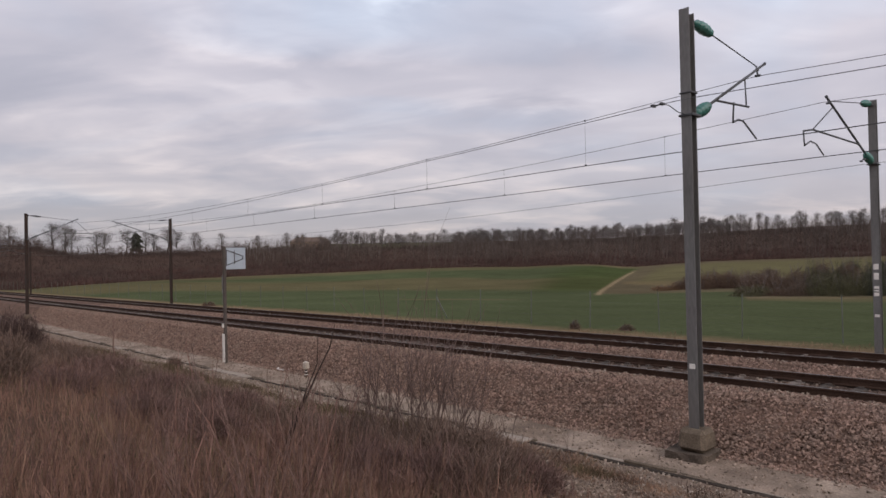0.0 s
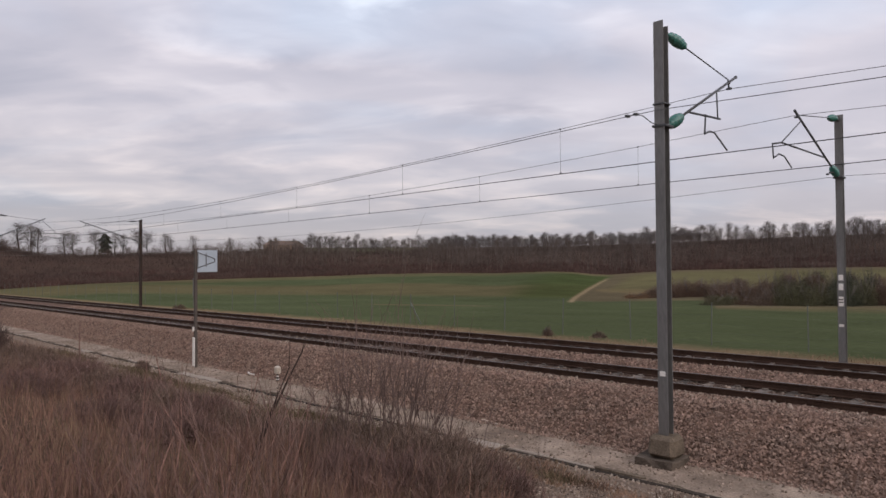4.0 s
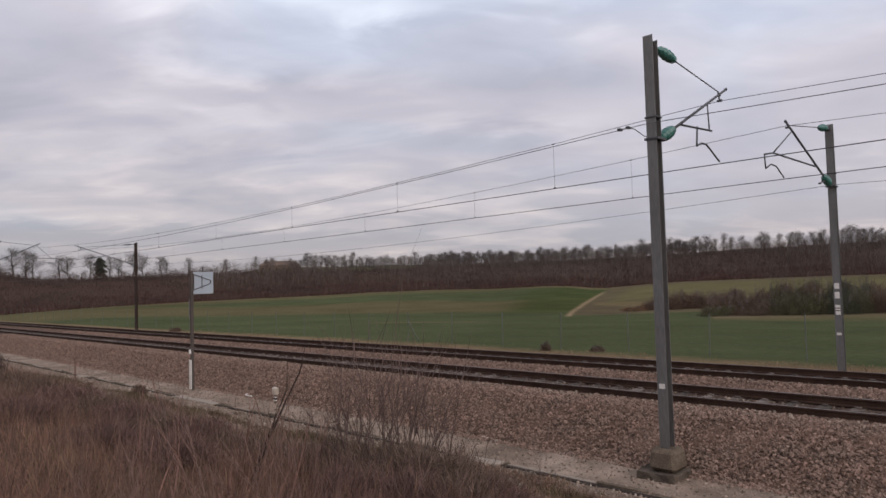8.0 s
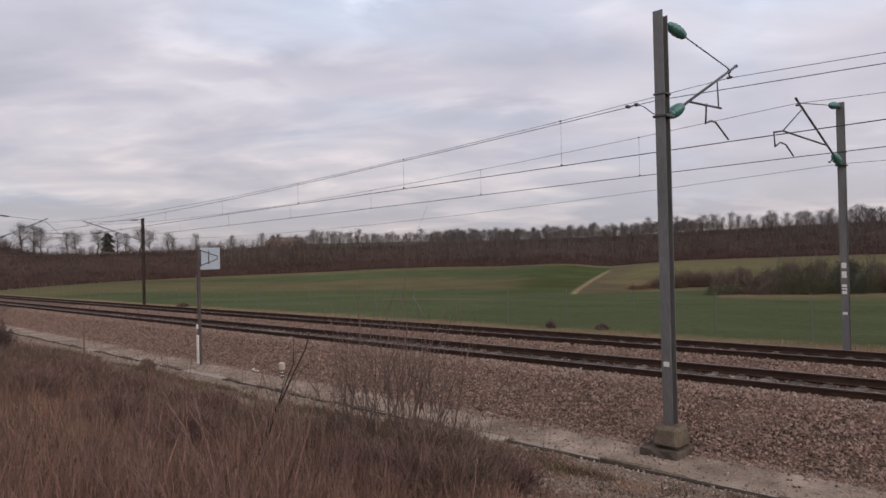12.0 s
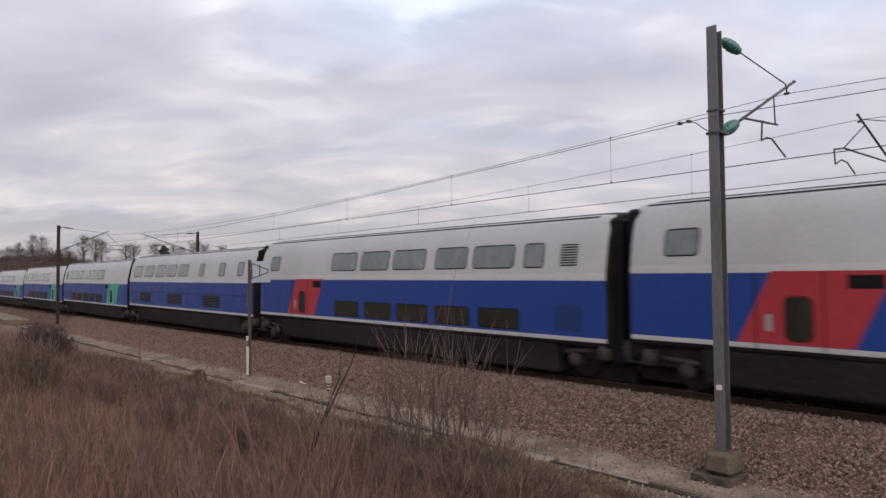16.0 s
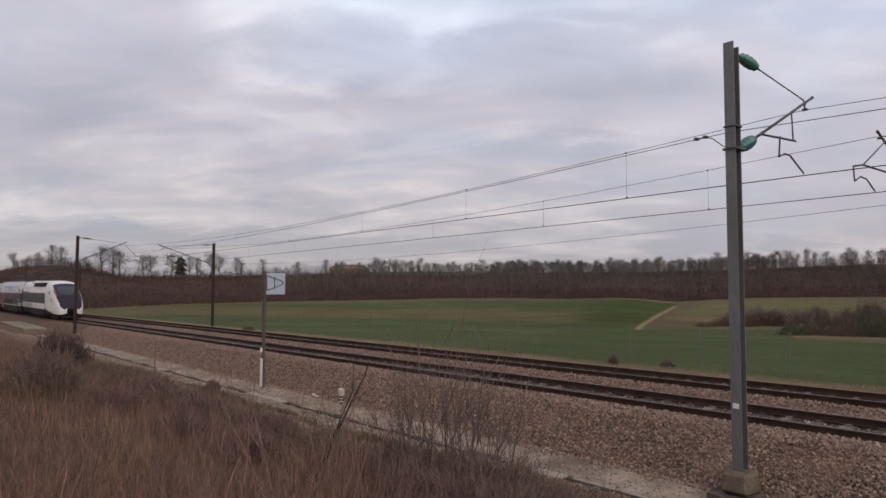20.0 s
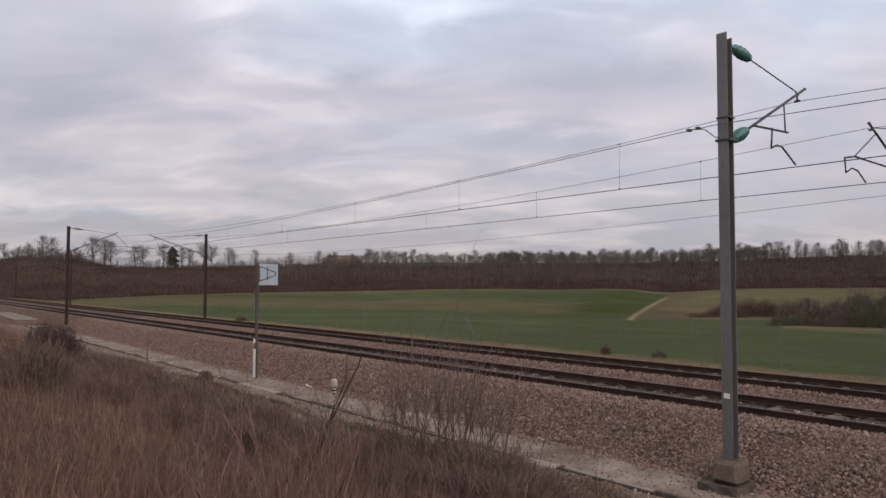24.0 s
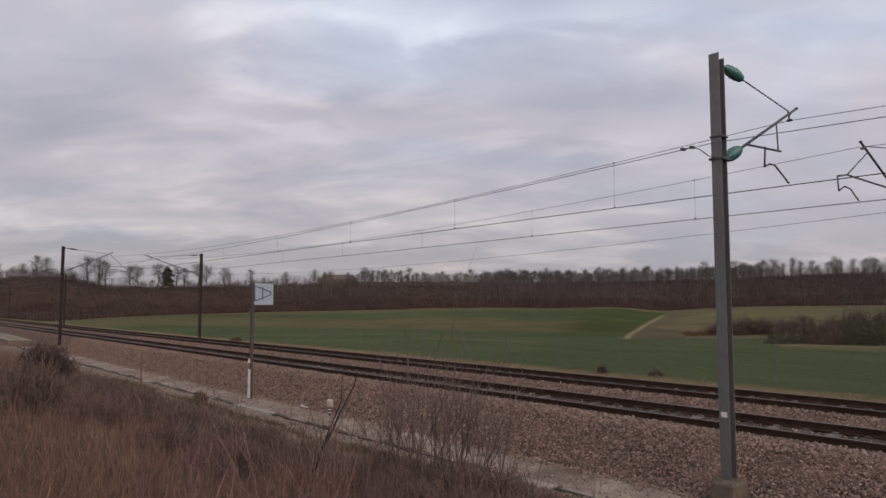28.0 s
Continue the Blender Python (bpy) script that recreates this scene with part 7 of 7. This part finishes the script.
def build_ridge_trees():
    kinds = [far_tree(100 + i, tall, w, bare, d) for i, (tall, w, bare, d) in enumerate(((9.0, 2.4, 0.3, 1), (8.4, 2.1, 0.3, 0.9), (9.6, 2.8, 0.28, 1.2), (8.6, 2.0, 0.42, 0.9), (8.0, 2.6, 0.28, 1.1), (10.0, 3.8, 0.28, 1.6), (7.0, 2.3, 0.28, 0.9)))]
    used = set()
    rnd = random.Random(5)

    def put(k, az, r, scale):
        x, y = spot(az, float(wood_edge(az)) + r - 255)
        z = float(height([x], [y])[0])
        m = pose(x, y, z, 0, 0, rnd.uniform(0, 360))
        if k not in used:
            used.add(k)
            kinds[k].matrix_basis = m
            kinds[k].scale = (scale,) * 3
            ob = kinds[k]
        else:
            ob = copy_thing(kinds[k], m)
            ob.scale = (scale,) * 3
        return ob

    az = -57.0
    while az < -23.5:                       # close row along the ridge, thicker from its middle on
        put(rnd.choice((0, 1, 2, 3, 4, 4, 6)), az, rnd.uniform(334, 354), rnd.uniform(0.72, 1.0))
        az += rnd.uniform(0.18, 0.4) if az < -46 else rnd.uniform(0.08, 0.26)
    while az < -8:                          # broader crowns where the ridge climbs
        put(rnd.choice((0, 2, 4, 5)), az, rnd.uniform(330, 356), rnd.uniform(0.75, 1.08))
        az += rnd.uniform(0.16, 0.36) if rnd.random() < 0.7 else rnd.uniform(0.5, 0.8)
    for a, k, s in ((-82.6, 4, 0.6), (-81.0, 6, 0.7), (-80.2, 4, 0.75), (-79.6, 0, 0.7), (-76.9, 5, 1.0), (-76.1, 2, 1.05), (-75.6, 0, 0.9), (-74.0, 4, 0.85), (-73.4, 0, 0.85), (-72.0, 4, 0.9), (-70.6, 2, 0.85),
                    (-70.0, 1, 0.8), (-69.0, 5, 0.95), (-68.3, 0, 0.85), (-67.0, 4, 0.8), (-66.6, 6, 0.8), (-65.0, 1, 0.75), (-63.9, 6, 0.55), (-62.2, 4, 0.62), (-59.8, 2, 0.75), (-58.9, 3, 0.72), (-58.5, 1, 0.7), (-27.6, 5, 1.0), (-25.5, 5, 0.95)):
        put(5 if k in (0, 4) else 2 if k == 1 else k, a, rnd.uniform(340, 350), s * 1.05)
    # one dark conifer stands above the scrub
    x, y = spot(-71.3, 282)
    fir = empty("fir_tree", pose(x, y, float(height([x], [y])[0])), "dark green fir tree on the ridge", "tree")
    part("trunk", tube(bmesh.new(), (0, 0, -0.4), (0, 0, 7.6), 0.25, 0.03, 7), BARK_FAR, fir)
    r = np.random.RandomState(3)
    n = 1500
    hh = r.rand(n) ** 0.9 * 7.2 + 1.2
    a = r.uniform(0, math.tau, n)
    w = (np.minimum((8.5 - hh) * 1.5, 2.4) + 1.0) * (0.78 + 0.22 * np.sin(hh * 3.4 + a)) * np.sqrt(r.rand(n))
    base = np.stack([np.cos(a) * w * 0.4, np.sin(a) * w * 0.4, hh], -1)
    tip = np.stack([np.cos(a) * w, np.sin(a) * w, hh - 0.35 * w + 0.15], -1)
    s = r.normal(size=(n, 3)) * 0.12
    v = np.stack([base - s, base + s, tip], 1).reshape(-1, 3)
    needles = material("fir_needles", (0.072, 0.072, 0.055), 0.9, 0, 0.25, 0.4, 3, per_island=0.5, spec=0.1)
    mesh_object("crown", v.tolist(), (np.arange(n)[:, None] * 3 + np.array([[0, 1, 2]])).tolist(), needles, fir)


build_ridge_trees()


def build_bush(az, r, w, tall, mat, seed, label):
    x, y = spot(az, r)
    b = empty("bush", pose(x, y, float(height([x], [y])[0]) - 0.05), label, "bush", "bushes of the hedge in the field")
    rnd = random.Random(seed)
    bm = bmesh.new()
    for _ in range(7):
        a = rnd.uniform(0, math.tau)
        tube(bm, (rnd.uniform(-0.2, 0.2), rnd.uniform(-0.2, 0.2), -0.1), (math.cos(a) * w * 0.3, math.sin(a) * w * 0.3, tall * rnd.uniform(0.6, 0.95)), 0.05, 0.012, 5)
    part("stem", bm, BARK_FAR, b)
    slivers("crown", w, tall, max(int(9000 * w * tall / 9), 1100), mat, b, seed, 0.20, 0.013, 0.2)
    return b


def build_hedge():
    rnd = random.Random(12)
    brown = material("brown_bramble_bush", (0.122, 0.080, 0.058), 0.95, 0, 0.2, 0.3, 3, per_island=0.4, spec=0.1)
    grey = material("grey_twig_bush", (0.130, 0.094, 0.070), 0.95, 0, 0.2, 0.3, 3, per_island=0.4, spec=0.1)
    tawny = material("tawny_dry_bush", (0.190, 0.118, 0.070), 0.95, 0, 0.2, 0.3, 3, per_island=0.4, spec=0.1)
    olive = material("olive_ivy_leaf", (0.102, 0.096, 0.056), 0.9, 0, 0.25, 0.4, 3, per_island=0.5, spec=0.1)
    kinds = {"brown": (brown, "brown leafless bramble bush in the field hedge"), "grey": (grey, "grey-brown bare-twigged bush in the field hedge"), "tawny": (tawny, "tawny dry weeds at the end of the field hedge"),
             "olive": (olive, "olive-green ivied bush in the field hedge"), "ever": (EVERGREEN, "dark evergreen bush in the field hedge")}
    spots = [(az, rnd.uniform(101, 104), rnd.uniform(1.6, 2.2), rnd.uniform(0.8, 1.3), "tawny") for az in (-29.0, -28.5, -28.0, -27.5)]
    az = -27.3
    while az < -21.5:                     # low bushes on the meadow's edge
        spots.append((az, rnd.uniform(102, 107), rnd.uniform(2.2, 3.4), rnd.uniform(1.9, 2.6) + 1.0 * float(smooth_step(-26.6, -25.6, az)), rnd.choice(("brown", "brown", "grey"))))
        az += rnd.uniform(0.45, 0.75)
    az = -22.3
    while az < -9.0:                      # the thick of it, nearer and deeper
        tall = 2.9 + 1.9 * float(smooth_step(-19.6, -17.6, az))
        for deep in (0.0, 3.5, 7.5):
            kind = rnd.choice(("brown", "brown", "grey", "olive")) if az < -18.2 else rnd.choice(("olive", "ever", "brown", "olive", "ever"))
            spots.append((az + rnd.uniform(-0.3, 0.3), 85.5 + 0.25 * (az + 22) + deep + rnd.uniform(0, 2.0), rnd.uniform(2.4, 3.8), tall * rnd.uniform(0.7, 1.02) + 0.12 * deep - (1.0 if deep == 0.0 else 0.0), kind))
        az += rnd.uniform(0.7, 1.1)
    for _ in range(16):                   # thin young growth scattered over the meadow
        spots.append((rnd.uniform(-25.5, -11), rnd.uniform(112, 150), rnd.uniform(1.6, 3.0), rnd.uniform(1.4, 2.8), "grey"))
    for i, (az, r, w, tall, kind) in enumerate(spots):
        mat, label = kinds[kind]
        build_bush(az, r, w, tall, mat, 200 + i, label)
    for i, (az, r, w, h) in enumerate(((-35.75, 32.0, 0.40, 0.55), (-31.56, 31.3, 0.6, 0.34), (-66, 62, 1.2, 0.5), (-53.5, 38, 0.8, 0.35))):
        build_bush(az, r, w, h, grey if i < 2 else brown, 300 + i, "small dark tuft beside the fence")


build_hedge()


def build_farmhouse():
    x, y = spot(-57.9, 350)
    h = empty("farmhouse", pose(x, y, 7.6, 0, 0, 57.9), "long tan stone house with a hipped tiled roof", "house")
    wall = material("tan_render", (0.25, 0.175, 0.122), 0.9, 0, 0.12, 0.4, 5)
    tile = material("brown_tiles", (0.15, 0.10, 0.075), 0.9, 0, 0.15, 0.5, 6)
    part("wall", box(bmesh.new(), -10, 10, -4, 4, 0, 4.2), wall, h)
    bm = bmesh.new()
    v = [bm.verts.new(p) for p in ((-10.5, -4.5, 4.2), (10.5, -4.5, 4.2), (10.5, 4.5, 4.2), (-10.5, 4.5, 4.2), (-7, 0, 6.6), (7, 0, 6.6))]
    for f in ((0, 1, 5, 4), (1, 2, 5), (2, 3, 4, 5), (3, 0, 4), (0, 3, 2, 1)):
        bm.faces.new([v[i] for i in f])
    roof = part("roof", bm, tile, h)
    part("chimney", box(bmesh.new(), -4.4, -3.6, -0.4, 0.4, 6.0, 7.6), wall, roof)
    for i in range(6):
        w = part("window", box(bmesh.new(), -8.6 + i * 3.2, -7.5 + i * 3.2, -4.06, -3.98, 1.6, 3.2), DARK, h)
        part("sill", box(bmesh.new(), -8.7 + i * 3.2, -7.4 + i * 3.2, -4.15, -4.0, 1.45, 1.58), CONCRETE_PALE, w)


build_farmhouse()


def build_access_slab():
    """Pale paved patch on the near side, where a service way meets the line."""
    slab = empty("access_slab", line_pose(SLAB_X, SLAB_LAT, 0), "pale yellowish concrete slabs of a service crossing", "paving", kind="structure")
    sand = material("sandy_concrete", (0.200, 0.162, 0.106), 0.9, 0, 0.2, 1.2, 20, 0.004, 40, second=(0.128, 0.100, 0.070), second_amount=0.8)
    r = random.Random(6)
    for i in range(6):
        for j in range(2):
            bm = box(bmesh.new(), -1.32, 1.32, -0.45, 0.45, -0.16, 0.0, 0.03)
            o = part("slab", bm, sand, slab)
            o.matrix_basis = pose(6.8 - i * 2.7, (j - 0.5) * 0.94, SLAB_Z + r.uniform(-0.02, 0.02), r.uniform(-0.8, 0.8), r.uniform(-0.5, 0.5), r.uniform(-1, 1))
    bm = box(bmesh.new(), -8.4, 8.4, -1.5, 1.5, SLAB_Z - 0.9, SLAB_Z - 0.15)
    for v in bm.verts:
        if v.co.z < SLAB_Z - 0.5:
            v.co.x, v.co.y = v.co.x * 1.25, v.co.y * 1.9
    part("ramp", bm, BALLAST, slab, "earth ramp under the slabs")
    return slab


SLAB_X, SLAB_LAT, SLAB_Z = -79.5, -3.9, -0.5
build_access_slab()


# ---- place everything ----
build_drain()
build_track(0.0, "near")
build_track(E, "far")
build_masts()
build_catenary(NEAR_MASTS, 0.0, "near")
build_catenary(FAR_MASTS, E, "far")
build_earth_wire(NEAR_MASTS, NEAR_OFF - 0.2, 5.5, "near")
build_earth_wire(FAR_MASTS, E + FAR_OFF + 0.2, 5.3, "far")
build_marker()
build_trackside_box()
build_fence()
build_path_bits()
motions()
